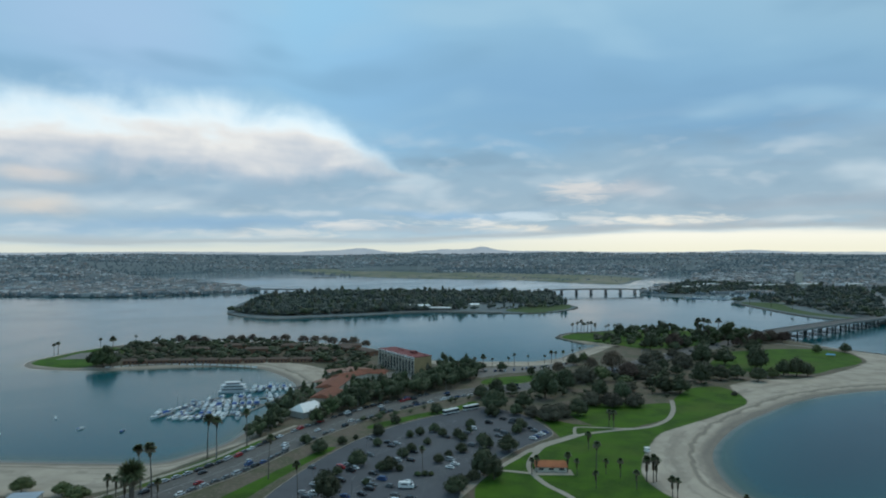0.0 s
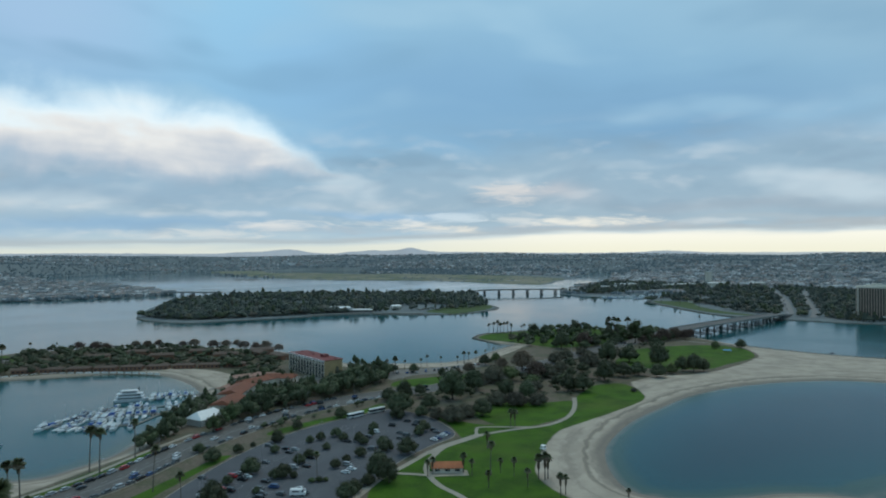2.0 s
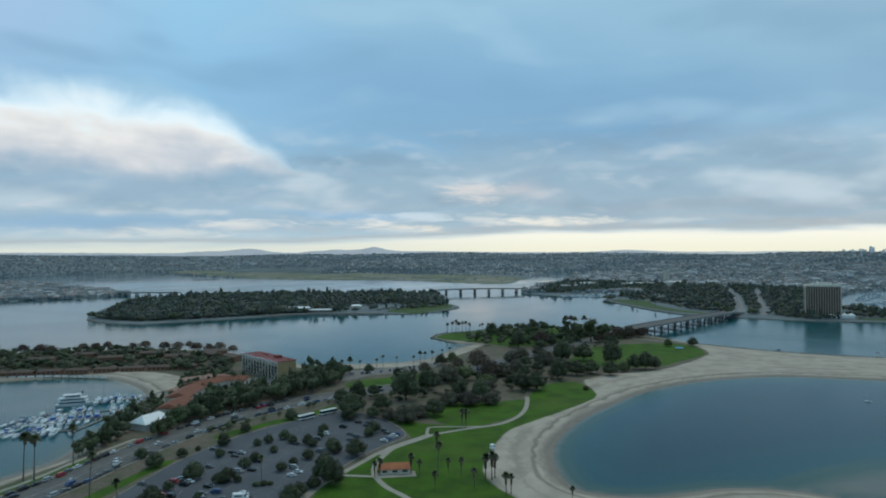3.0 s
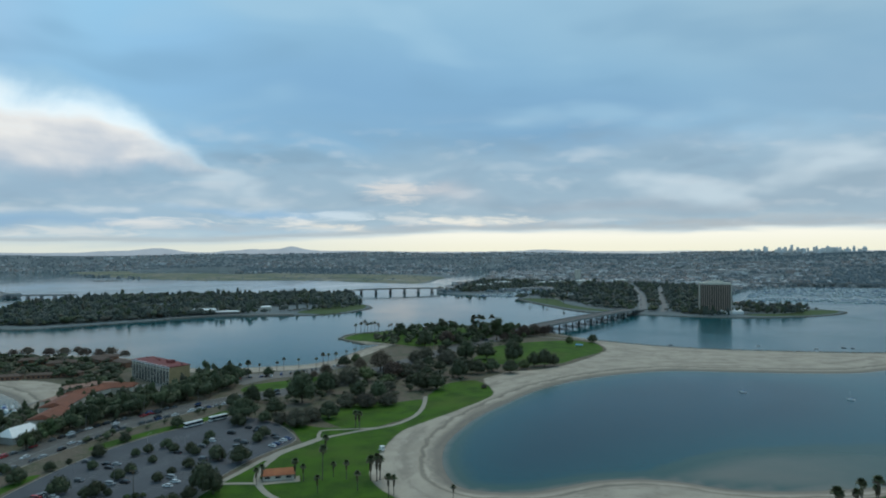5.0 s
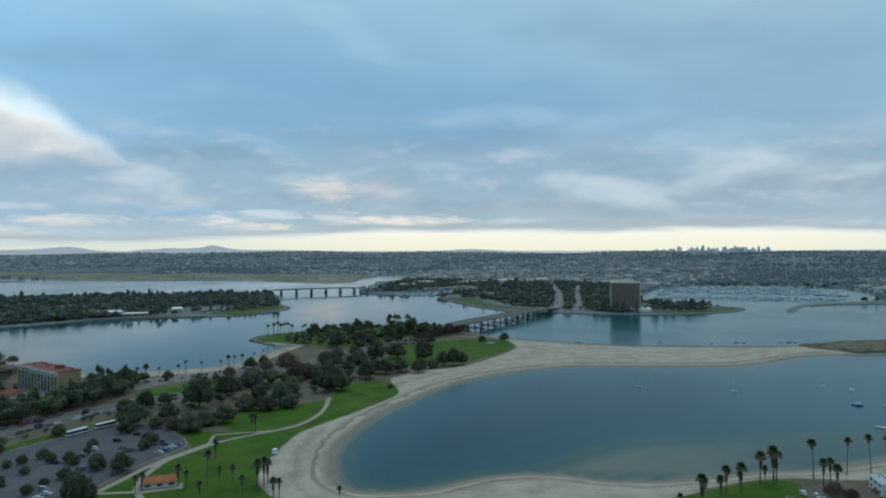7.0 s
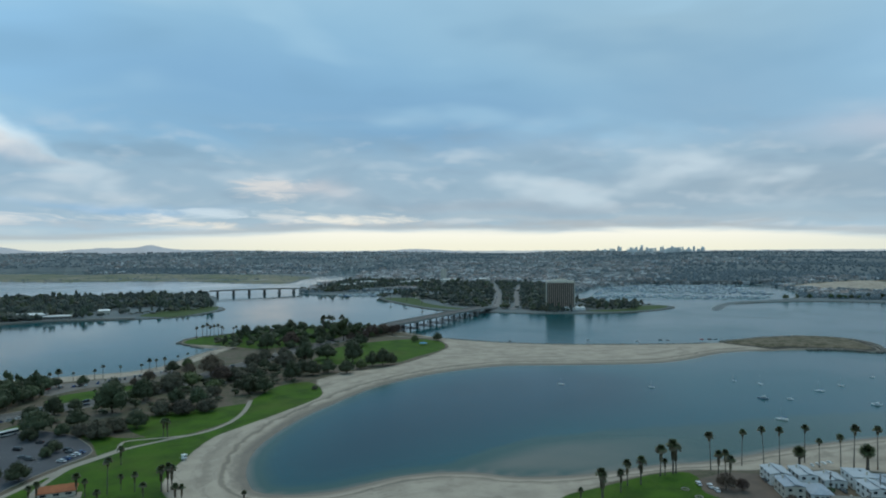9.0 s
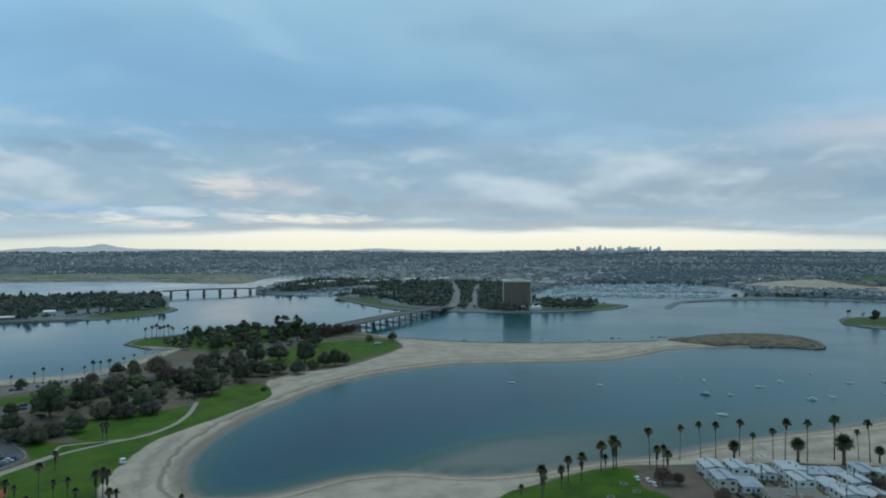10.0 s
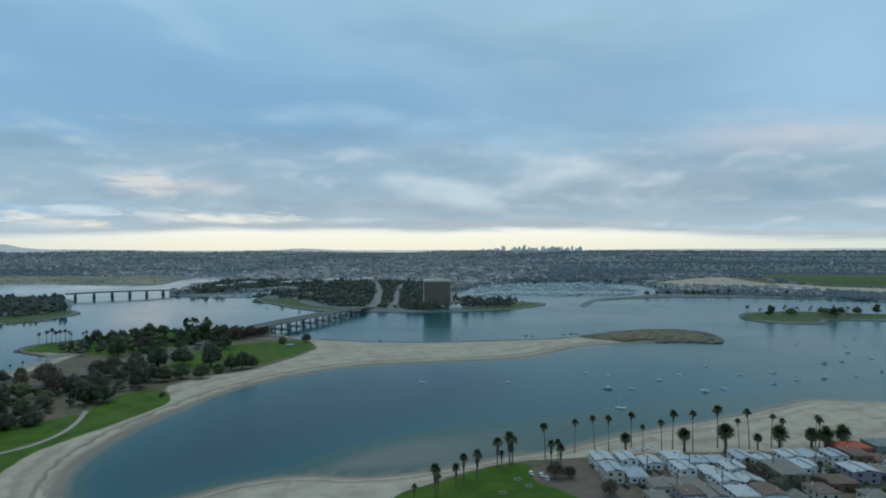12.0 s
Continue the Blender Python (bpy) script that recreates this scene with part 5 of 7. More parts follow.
woods("beach_shrubs", "green shrubs and young trees behind the small beach", ((6, 6, "round"), (7, 5, "tall")), scatter(34, plan((-103, 508), (-103, 529), (-108, 560), (-108, 582), (-96, 592), (-84, 560), (-86, 530), (-93, 502)), 5.2, 300), 0.45, 0.9, 1.8, 160, 0.8)
woods("hotel_trees", "dense green trees in front of the hotel", ((11, 9, "round"), (12, 8, "tall")), scatter(5, plan((2.4, 564), (26.4, 571.2), (31.2, 590.4), (2.4, 606), (-16.8, 590.4)), 6.0, 120), 0.6, 0.9, 2.0, 300, 0.85)
BAHIA = smooth([(-324, 619.2), (-240, 636), (-168, 645.6), (-114, 624), (-86.4, 576), (-76.8, 600), (-81.6, 654), (-114, 708), (-180, 758.4), (-288, 770.4), (-360, 750), (-354, 672)], 4)
woods("resort_trees", "low green trees and shrubs among guest lodges", FAR_FORMS[:1] + FAR_FORMS[2:], scatter(6, BAHIA, 7.5, 2200), 0.36, 0.66, 2.0, 170, 1.0, RESORT_LEAF)
plant(GROVE_TREES[:2], [(-333, 607), (-326, 606), (-338, 612), (-320, 608), (-328, 618), (-335, 620)], 0.95, 1.3)
SHORE_TREES = [broad_tree(95 + k, 10, 11.5 + k, LEAF_BARE, "round grey-brown tree on the resort shore", 900, 0.7, 0.28, "round") for k in range(2)]
plant(SHORE_TREES, [(-319, 760), (-300, 757), (-288, 755), (-262, 770), (-248, 769), (-236, 771), (-196, 768), (-172, 755), (-157, 753), (-135, 743), (-120, 733), (-94, 726), (-148, 766), (-110, 738), (-208, 764)], 0.8, 1.0)
plant(PARK_TREES[2:3] + GROVE_TREES[:1], [(-158.4, 281), (-190, 291), (-170, 288), (-141.6, 271.2), (-216, 290), (-228, 286)], 0.55, 0.8)
woods("median_shrubs", "shrubs and small trees between boulevard and car park", ((7, 6, "round"), (5, 6, "flat")), scatter(23, strip_plan([(-52.8, 410.4), (-24, 441.6), (0, 465.6), (16.8, 480)], 7), 4.2, 160), 0.28, 0.6, 2.0, 150, 0.7)
plant(PARK_TREES, [(x, y) for off in (-19, 20) for x, y, a in walk_line(RAMP, 14, off)], 0.6, 0.95)
plant(GROVE_TREES, [(-79.5, 424), (-81, 441), (-80.6, 415), (-82, 408), (-84, 437), (-76, 432)], 0.6, 0.8)
plant(ISLE_TREES[:2] + ISLE_TREES[3:4], [(1446, 925), (1490, 905), (1505, 895), (1512, 888), (1522, 880), (1535, 870), (1550, 860), (1560, 835), (1600, 790), (1410, 930), (1380, 935), (1640, 740)], 0.7, 0.95)
plant(HEDGE, [(-12.6, 315.2), (-9.2, 315.6), (-6.2, 316)], 0.4, 0.5, 2.1)
ISLE_IN = smooth([(-381.6, 1158), (-342, 1110), (-288, 1086), (-168, 1134), (-96, 1170), (-36, 1194), (54, 1182), (96, 1182), (156, 1260), (222, 1320), (237.6, 1500), (246, 1644), (168, 1698), (-240, 1728), (-386.4, 1716), (-438, 1507.2), (-414, 1284)], 4)
COVE_POOL = smooth([(24, 1200), (108, 1188), (144, 1272), (132, 1344), (72, 1332), (30, 1272)], 3)
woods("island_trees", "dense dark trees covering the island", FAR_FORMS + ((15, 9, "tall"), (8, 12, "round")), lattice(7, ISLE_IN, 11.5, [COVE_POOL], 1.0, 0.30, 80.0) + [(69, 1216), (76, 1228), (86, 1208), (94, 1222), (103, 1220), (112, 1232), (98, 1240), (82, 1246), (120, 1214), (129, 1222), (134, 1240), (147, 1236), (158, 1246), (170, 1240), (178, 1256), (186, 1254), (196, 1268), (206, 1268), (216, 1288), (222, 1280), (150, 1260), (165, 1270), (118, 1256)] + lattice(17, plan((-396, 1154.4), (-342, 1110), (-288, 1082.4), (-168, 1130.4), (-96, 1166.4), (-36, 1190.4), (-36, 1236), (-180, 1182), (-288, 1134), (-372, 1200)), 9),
      0.45, 1.12, 2.0, 44, 1.3, HAZED_WOODS)
QUAY = smooth([(624, 1452), (606, 1392), (636, 1356), (654, 1236), (654, 1128), (696, 1032), (768, 960), (828, 942), (912, 942), (978, 960), (1014, 960), (960, 1056), (954, 1152), (1032, 1272), (1116, 1380),
               (1272, 1548), (1200, 1800), (912, 2100), (792, 2160), (672, 1980), (564, 1776), (528, 1680), (564, 1614), (720, 1680), (816, 1680), (768, 1548)], 4)
TOWER_PLAN = plan((786, 972), (864, 948), (912, 1044), (828, 1080))
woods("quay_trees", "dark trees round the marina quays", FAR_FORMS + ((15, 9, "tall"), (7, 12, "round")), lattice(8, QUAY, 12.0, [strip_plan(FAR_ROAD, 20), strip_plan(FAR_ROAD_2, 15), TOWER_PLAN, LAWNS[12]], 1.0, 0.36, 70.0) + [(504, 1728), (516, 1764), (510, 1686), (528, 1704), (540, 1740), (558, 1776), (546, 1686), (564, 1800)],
      0.45, 1.15, 2.0, 44, 1.5, HAZED_WOODS)
woods("tower_trees", "dark trees and shrubs at the foot of the tower", ((10, 10, "round"), (12, 8, "tall")), scatter(36, plan((735, 970), (760, 925), (786, 914), (784, 930), (775, 950), (760, 985)), 7.5, 200) + scatter(37, plan((868, 915), (930, 905), (960, 930), (900, 960), (860, 945)), 9, 120) + [(762, 969), (782, 983), (782, 969), (803, 984), (810, 972), (747, 939), (760, 931), (774, 922), (833, 964), (750, 963)], 0.7, 1.1, 2.0, 100, 1.2, HAZED_WOODS)
woods("restaurant_trees", "small green trees between tiled roofs", ((8, 6, "round"), (9, 4, "tall")), scatter(38, plan((-112, 482), (-96, 478), (-76, 505), (-62, 535), (-50, 560), (-70, 585), (-104, 585), (-98, 545), (-106, 515)), 8.0, 160), 0.5, 0.95, 2.0, 200, 0.75)
plant(ISLE_TREES[:4], [(1212, 456), (1224, 474), (1248, 482.4), (1272, 468), (1290, 450), (1200, 446.4), (1137.6, 516), (1182, 504), (1320, 432), (1368, 396), (1416, 360)], 0.85, 1.2)


# palms, shore by shore
TALL = [(p, h) for p, h in zip(TALL_PALM, (20.5, 22.5, 18.5))]
SHORT = [(p, h) for p, h in zip(SHORT_PALM, (11.3, 12.3))]
FARP = [(p, h) for p, h in zip(FAR_PALM, (13.5, 16.0))]
grow(TALL, [(-124.5, 339.7, 23), (-119.7, 339.8, 21.7), (-138.6, 296, 20.5), (-128.9, 286.6, 24), (-110.7, 361.6, 21), (-83.7, 309.9, 21), (-63.5, 284.9, 16.8), (-10.3, 317.2, 13.8), (73.4, 316, 17)])
grow(SHORT, [(-147.8, 285, 10.4), (-143.4, 283.8, 10.3), (-137.7, 280, 9.5), (-125, 284, 9), (102.8, 401.3, 11), (100.7, 404.6, 10.5), (78.6, 358.7, 9.5), (84.7, 314.1, 9), (79, 319.1, 7.3), (60.8, 321.6, 9.8), (42.8, 317.9, 8), (45.5, 320.5, 8.5),
     (95.7, 309, 12), (98.4, 307.4, 13), (100.3, 309.2, 11.4), (100.4, 286.7, 10.1), (103, 288, 9), (127.3, 275.5, 6.5), (64.5, 317, 8), (88, 298, 9), (70, 300, 8)])
grow([(DATE_PALM[0], 9.5)], [(-132.6, 276.3, 19)])
grow(FARP, [(31.2, 589.1, 15), (40.2, 607.6, 8.8), (55.7, 614.3, 8.9), (61.9, 619.5, 11.3), (75.7, 623.7, 9.1), (92.3, 630.8, 8.1), (99.2, 633.1, 12), (105.1, 645.5, 9.4), (112.4, 644.4, 10.6), (125, 663.5, 8.5), (134.8, 676.8, 8.7),
     (24, 600, 11), (12, 598, 9), (18, 594, 10), (-418.3, 679.2, 11.6), (-416.4, 683, 13), (-397.8, 731.8, 10.6), (-355.8, 679.7, 19), (-374.8, 768, 9.4), (-349, 774, 8), (-301, 774, 8), (-247, 772, 9), (-237.6, 774, 9)])
grow(FARP, [(158, 847.3, 15), (166.1, 857.7, 15.7), (171.3, 857, 18), (179.5, 855.7, 15.7), (185.8, 860.9, 15.8), (192.6, 870, 9.6), (203.8, 858.2, 11), (207.6, 857.7, 12.7), (215.1, 856.6, 12.7), (176, 862, 14), (189, 855, 14),
     (317.4, 841.4, 20.9), (318.9, 843, 22), (329.8, 851.9, 21), (330.8, 839.4, 21), (342.7, 837.7, 22), (359.8, 778.3, 15)])
woods("undergrowth", "brown and green shrubs under the park trees", ((8, 9, "round"), (6, 9, "flat")), scatter(21, plan((34, 466), (72, 470), (168, 484), (204, 520), (246, 566), (260, 600), (300, 690), (350, 735), (300, 745), (240, 690), (180, 632), (130, 592), (72, 545), (36, 512)), 8, 900,
      [ROAD_PLAN, *LAWNS[:5], *PATH_PLANS], 1.0), 0.30, 0.78, 2.0, 170, 0.8, RESORT_LEAF)
woods("point_shrubs", "green and brown shrubs on the point", ((8, 9, "round"), (6, 9, "flat")), scatter(22, plan((170, 770), (210, 722), (245, 700), (330, 775), (380, 830), (336, 885), (276, 890), (220, 850)), 9, 300, [RAMP_PLAN, ROAD_PLAN, LAWNS[4]], 1.0), 0.25, 0.45, 2.0, 120, 0.9)
grow(SHORT, [(259.6, 212.3, 7.1), (269.5, 210, 14.5), (273.4, 213.8, 8.5), (284.7, 215.2, 10.4), (293.5, 220.7, 11.9), (300, 218.8, 13.2), (303.7, 223, 7.6), (316.9, 223.6, 15), (319.3, 222.9, 8.1), (324.9, 223.2, 16.5), (326.6, 223, 15),
     (341.4, 210.2, 12.7), (348.2, 211.8, 11.6), (340.4, 202.6, 12.5)])
grow(TALL, [(346, 219, 18.9), (365.5, 216.5, 18.8), (376.4, 212.2, 19.7), (384.2, 209, 19.2), (398.3, 205.1, 19.6), (397.8, 196.8, 14.9), (407.7, 192.1, 16.8), (410.8, 187.4, 22.4), (421.5, 182.1, 21.7), (437.1, 177.1, 23.7), (444.8, 169, 16.5),
     (449.4, 165.7, 22.1), (462.2, 160.2, 18.4), (466.3, 156, 16.2), (484.2, 146.9, 17.5), (480.6, 143.2, 17.3)])
grow([(DATE_PALM[0], 10.0), (DATE_PALM[1], 8.0)], [(389.3, 201.7, 11), (416.9, 184.3, 13), (452.2, 162.5, 9), (464, 156.4, 13), (480.3, 147.2, 11), (482.3, 140.7, 13), (493.1, 136.7, 13)])
grow([(DATE_PALM[0], 10.0)], [(433.2, 170, 16)])
plant(FAR_PALM, [(1134 + k * 8.4 + (k % 3) * 4, 554 - k * 6 + (k % 2) * 9) for k in range(20)], 0.6, 0.85)
plant(FAR_PALM, [(960, 948), (974.4, 960), (954, 962.4), (936, 948), (828, 921.6), (768, 960), (606, 1332), (614.4, 1260), (624, 1200)], 0.7, 1.0)



# ---------------------------------------------------------------- buildings
SHADED_GLASS = surface("shaded_glass", (0.022, 0.024, 0.026), 0.5, (0.04, 0.042, 0.045), 0.3, 4, spec=0.2)


def beach_hotel():
    """Five storeys of balconies under a red roof, with a tan end wall."""
    ob = thing("hotel_building", "five-storey cream hotel with balconies and red roof", "hotel")
    L, D, H, floors, bays = 64.5, 18.0, 15.0, 5, 12
    part("wall", Soup().box(0, 0.4, -0.3, L, D - 0.8, H + 0.3), STUCCO, ob)
    part("end_wall", Soup().box(L / 2 + 0.2, 0, -0.3, 0.5, D, H + 0.6), TAN, ob, "tan end wall")
    part("end_wall", Soup().box(-L / 2 - 0.2, 0, -0.3, 0.5, D, H + 0.6), TAN, ob, "tan end wall")
    roof = part("roof", Soup().box(0, 0, H + 0.3, L + 1.4, D + 1.4, 0.5), RED_ROOF, ob, "flat dark red roof")
    part("parapet", Soup().box(0, -D / 2 - 0.25, H - 0.7, L + 1.4, 0.6, 1.6), WHITE, roof, "white fascia")
    for k in range(6):
        part("roof_vent", Soup().box(-28 + k * 11, 2 + (k % 2) * 3, H + 0.8, 1.8, 1.4, 1.0), RED_ROOF, roof)
    part("lift_house", Soup().box(12, 3, H + 0.8, 6, 5, 2.2), RED_ROOF, roof)
    bay, storey = L / bays, H / floors
    for f in range(floors):
        part("balcony_slab", Soup().box(0, -D / 2 + 0.3, f * storey - 0.1, L, 1.0, 0.95 if f == floors - 1 else 0.28), STUCCO, ob)
        part("balcony_rail", Soup().box(0, -D / 2 - 0.15, f * storey + 0.24, L, 0.06, 0.45), SHADED_GLASS, ob)
        for b in range(bays):
            w = part("window", Soup().box(-L / 2 + (b + 0.5) * bay, -D / 2 + 0.74, f * storey + 0.25, bay * 0.86, 0.12, storey * 0.82), SHADED_GLASS, ob)
            if (b * 7 + f * 3) % 5 == 0:
                part("curtain", Soup().box(-L / 2 + (b + 0.3) * bay, -D / 2 + 0.66, f * storey + 0.3, bay * 0.22, 0.05, storey * 0.70), STUCCO, w)
    for b in range(bays + 1):
        part("fin", Soup().box(-L / 2 + b * bay, -D / 2 + 0.3, -0.3, 0.6, 1.2, H), STUCCO, ob)
    return ob


hotel = beach_hotel()
hotel.matrix_basis = pose(-41.6, 600.6, 2, 0, 0, -55)


def tower_hotel():
    """A dark ribbed slab with a pale crown and a lift house."""
    ob = thing("tower_hotel", "tall brown hotel tower with vertical ribs and pale crown", "hotel")
    L, D, H, n = 50.0, 26.0, 50.0, 14
    brown = surface("brown_concrete", (0.38, 0.285, 0.225), 0.8, (0.29, 0.22, 0.175), 0.2, 8)
    part("core", Soup().box(0, 0, 0, L - 1.2, D - 1.2, H), surface("bronze_glass", (0.060, 0.046, 0.040), 0.3, (0.04, 0.034, 0.03), 0.2, 6), ob, "dark bronze glazed walls")
    for f in range(16):
        part("floor_band", Soup().box(0, 0, f * H / 16, L - 0.9, D - 0.9, 0.4), surface("bronze_band", (0.10, 0.08, 0.07), 0.7), ob)
    for k in range(n + 1):
        for s in (-1, 1):
            part("rib", Soup().box(-L / 2 + k * L / n, s * D / 2, 0, 1.45, 1.2, H), brown, ob)
    for k in range(8):
        for s in (-1, 1):
            part("rib", Soup().box(s * L / 2, -D / 2 + (k + 0.5) * D / 8, 0, 1.0, 1.2, H), brown, ob)
    for s in (-1, 1):
        part("corner_pier", Soup().box(s * L / 2, -D / 2, 0, 1.6, 1.6, H + 1), STUCCO, ob, "pale corner pier")
        part("corner_pier", Soup().box(s * L / 2, D / 2, 0, 1.6, 1.6, H + 1), STUCCO, ob, "pale corner pier")
    crown = part("crown", Soup().box(0, 0, H, L + 1.8, D + 1.8, 2.8, 0, 0.97), STUCCO, ob, "pale parapet band")
    part("lift_house", Soup().box(0, 0, H + 2.8, L * 0.66, D * 0.66, 2.4, 0, 0.82), STUCCO, crown)
    part("roof_plant", Soup().box(2, 0, H + 5.0, L * 0.3, D * 0.4, 2.0, 0, 0.9), STUCCO, crown)
    return ob


tower_hotel().matrix_basis = pose(798, 965, 2, 0, 0, -33)


def low_building(name, label, category, x, y, turn, L, W, H, roof_mat, wall_mat, rise=1.6, windows=4, flat=False, hip=2.0, z=2.0):
    ob = thing(name, label, category)
    part("wall", Soup().box(0, 0, -0.4, L, W, H + 0.4), wall_mat, ob)
    if flat:
        part("roof", Soup().box(0, 0, H, L + 0.7, W + 0.7, 0.35), roof_mat, ob)
    else:
        part("roof", Soup().gable(0, 0, H, L, W, rise, 0, 0.6, hip), roof_mat, ob)
    for s in (-1, 1):
        for k in range(windows):
            part("window", Soup().box(-L / 2 + (k + 0.5) * L / windows, s * (W / 2 + 0.02), 0.9, L / windows * 0.5, 0.08, min(1.3, H * 0.4)), GLASS, ob)
    part("door", Soup().box(L / 2 + 0.02, 0, 0, 0.1, 1.1, 2.1), TIMBER, ob)
    ob.matrix_basis = pose(x, y, z, 0, 0, turn)
    return ob


for x, y, a, L, W, H in ((-87, 468, 82, 28, 15, 6), (-89, 503, 84, 36, 17, 6.6), (-83, 538, 52, 28, 15, 6), (-66, 556, -8, 26, 14, 5.4)):
    low_building("restaurant_wing", "low building with a sloping orange clay tile roof", "building", x, y, a, L, W, H, TILE, STUCCO, 2.6)
BRICKY = surface("terracotta_wall", (0.25, 0.12, 0.07), 0.85, (0.17, 0.09, 0.06), 0.3, 8)
SHINGLE = surface("brown_shingle", (0.13, 0.085, 0.065), 0.9, (0.08, 0.058, 0.048), 0.4, 9)
for k in range(9):
    x = -306 + k * 23
    low_building("guest_lodge", "low terracotta guest lodge with a brown shingle roof", "lodge", x, 626 + 2 * k - 0.02 * k * k, 6 - k, 19, 9, 3.4, SHINGLE, BRICKY, 1.4, 5)
for k in range(6):
    low_building("guest_lodge", "low terracotta guest lodge with a brown shingle roof", "lodge", -270 + k * 32, 690 + (k % 2) * 26, 8, 24, 10, 5.4, SHINGLE, BRICKY, 1.8, 6)
for k in range(2):
    low_building("hotel_wing", "low hotel wing with brown roof", "hotel", -112 + k * 26, 708 - k * 24, -50, 24, 12, 4.6, SHINGLE, BRICKY, 1.8, 6)
PINK_TILE = surface("faded_tile", (0.34, 0.20, 0.155), 0.85, (0.23, 0.125, 0.095), 0.3, 8)
for x, y, a, L, W in ((-97, 566, 30, 20, 11), (-80, 573, -20, 22, 10), (-88, 548, 70, 14, 9), (-101, 522, 70, 15, 9)):
    low_building("restaurant_wing", "low building with a faded pinkish tile roof", "building", x, y, a, L, W, 4.6, PINK_TILE, STUCCO, 1.8, 4, hip=3.0)


def marquee(x, y, turn):
    ob = thing("marquee", "white peaked event tent beside dark trees", "tent")
    part("side_wall", Soup().box(0, 0, 0, 19, 13, 4.2), surface("tent_wall", (0.40, 0.39, 0.37), 0.7), ob)
    part("canopy", Soup().gable(0, 0, 4.25, 19, 13, 4.2, 0, 0.8, 3.5), WHITE, ob, "white canvas roof")
    ob.matrix_basis = pose(x, y, 2, 0, 0, turn)


marquee(-93, 432, 57)
low_building("restroom_block", "small park restroom with an orange tile roof", "restroom", 53, 325.5, -3, 15, 8, 2.6, ORANGE_TILE, STUCCO, 2.0, 3, hip=1.0)
tagged(new("paved_pad", Soup().box(53, 321, 1.7, 20, 8, 0.36).mesh("paved_pad", CONCRETE)), "pale concrete pad in front of the restroom", "pavement", kind="structure")


def guard_tower(x, y, turn, size):
    ob = thing("lifeguard_tower", "small white lifeguard tower on a sandy beach", "lifeguard tower")
    for a in (-1, 1):
        for b in (-1, 1):
            part("leg", Soup().box(a * 1.1, b * 1.1, -0.5, 0.18, 0.18, 2.2), WHITE, ob)
    part("platform", Soup().box(0, 0, 1.6, 3.4, 3.4, 0.2), WHITE, ob)
    part("cabin", Soup().box(0, 0, 1.8, 2.5, 2.5, 2.1, 0, 1.08), WHITE, ob)
    part("window", Soup().box(0, -1.32, 2.7, 1.9, 0.06, 0.8), GLASS, ob)
    part("roof", Soup().box(0, 0, 3.9, 3.2, 3.2, 0.22), WHITE, ob)
    part("ramp", Soup().box(0, 2.8, 0.6, 1.0, 3.0, 0.15), TIMBER, ob)
    ob.matrix_basis = spot(x, y, 2.0, turn, size)


guard_tower(108.6, 352, 30, 0.75)
canopy = thing("sun_shelter", "bright blue shade canopy on the lawn", "shelter")
part("roof", Soup().gable(0, 0, 2.4, 8, 5, 0.9, 0, 0.2, 1.2), surface("bright_blue", (0.06, 0.28, 0.50), 0.6), canopy, "bright blue canvas")
for a in (-3.8, 3.8):
    for b in (-2.3, 2.3):
        part("post", Soup().box(a, b, -0.2, 0.12, 0.12, 2.7), STEEL, canopy)
canopy.matrix_basis = pose(390, 672, 2, 0, 0, -30)

sea_wall = thing("sea_wall", "low white sea wall along the resort shore", "wall")
for x, y, a in walk_line([(-322, 608), (-311, 611), (-300, 617), (-282, 622), (-256, 624), (-229, 623), (-200, 616), (-182, 610)], 7.5):
    part("wall_panel", Soup().box(x, y, 0.9, 5.6, 0.35, 1.5, radians(a)), WHITE, sea_wall)
tagged(new("mud_bank", Soup().slab(smooth([(-600, 2742), (-560, 2728), (-505, 2732), (-500, 2746), (-550, 2752)], 3), -1.0, 1.4).mesh("mud_bank", ROCK)), "low dark mud bank in the far bay", "bank", kind="structure")

# island resort front
low_building("resort_hall", "long low resort hall with pale blue-white roof", "building", -62, 1204, -4, 50, 18, 8, WHITE, TIMBER, 2.5, 8)
low_building("resort_hall", "low white resort hall beside water", "building", -24, 1195, -4, 46, 12, 5, WHITE, TIMBER, 1.5, 8)
low_building("resort_hall", "low white resort hall beside water", "building", 43, 1243, 10, 18, 12, 7, WHITE, STUCCO, 2.5, 3)
tagged(new("promenade", ribbon([(-108, 1149.6), (-40.8, 1174.8), (24, 1167.6), (90, 1159.2)], 8, 2.4, 6, None, 3.5).mesh("promenade", TIMBER)), "dark timber quay along the island", "quay", kind="structure")
# tents and sheds by the tower
for k in range(4):
    t = thing("marquee", "white peaked event tent beside the tower", "tent")
    part("side_wall", Soup().box(0, 0, 0, 9, 10, 4.6), WHITE, t)
    part("canopy", Soup().gable(0, 0, 4.6, 9, 10, 3.6, 0, 0.3, 4.2), WHITE, t)
    t.matrix_basis = pose(802 + k * 8.6, 951 - k * 4.4, 2, 0, 0, -27)
for x, y, a, L, W, H in ((912, 1896, 20, 108, 31.2, 10.8), (768, 1968, 15, 72, 28.8, 9.6), (1056, 1944, 20, 84, 31.2, 10.8), (672, 1836, 30, 60, 24, 9.6), (1200, 1968, 25, 72, 26.4, 9.6), (1116, 2112, 25, 16.8, 14.4, 40.8)):
    low_building("park_pavilion", "large pale flat-roofed pavilion among trees", "building", x, y, a, L, W, H, WHITE, STUCCO, 1, 10, True)
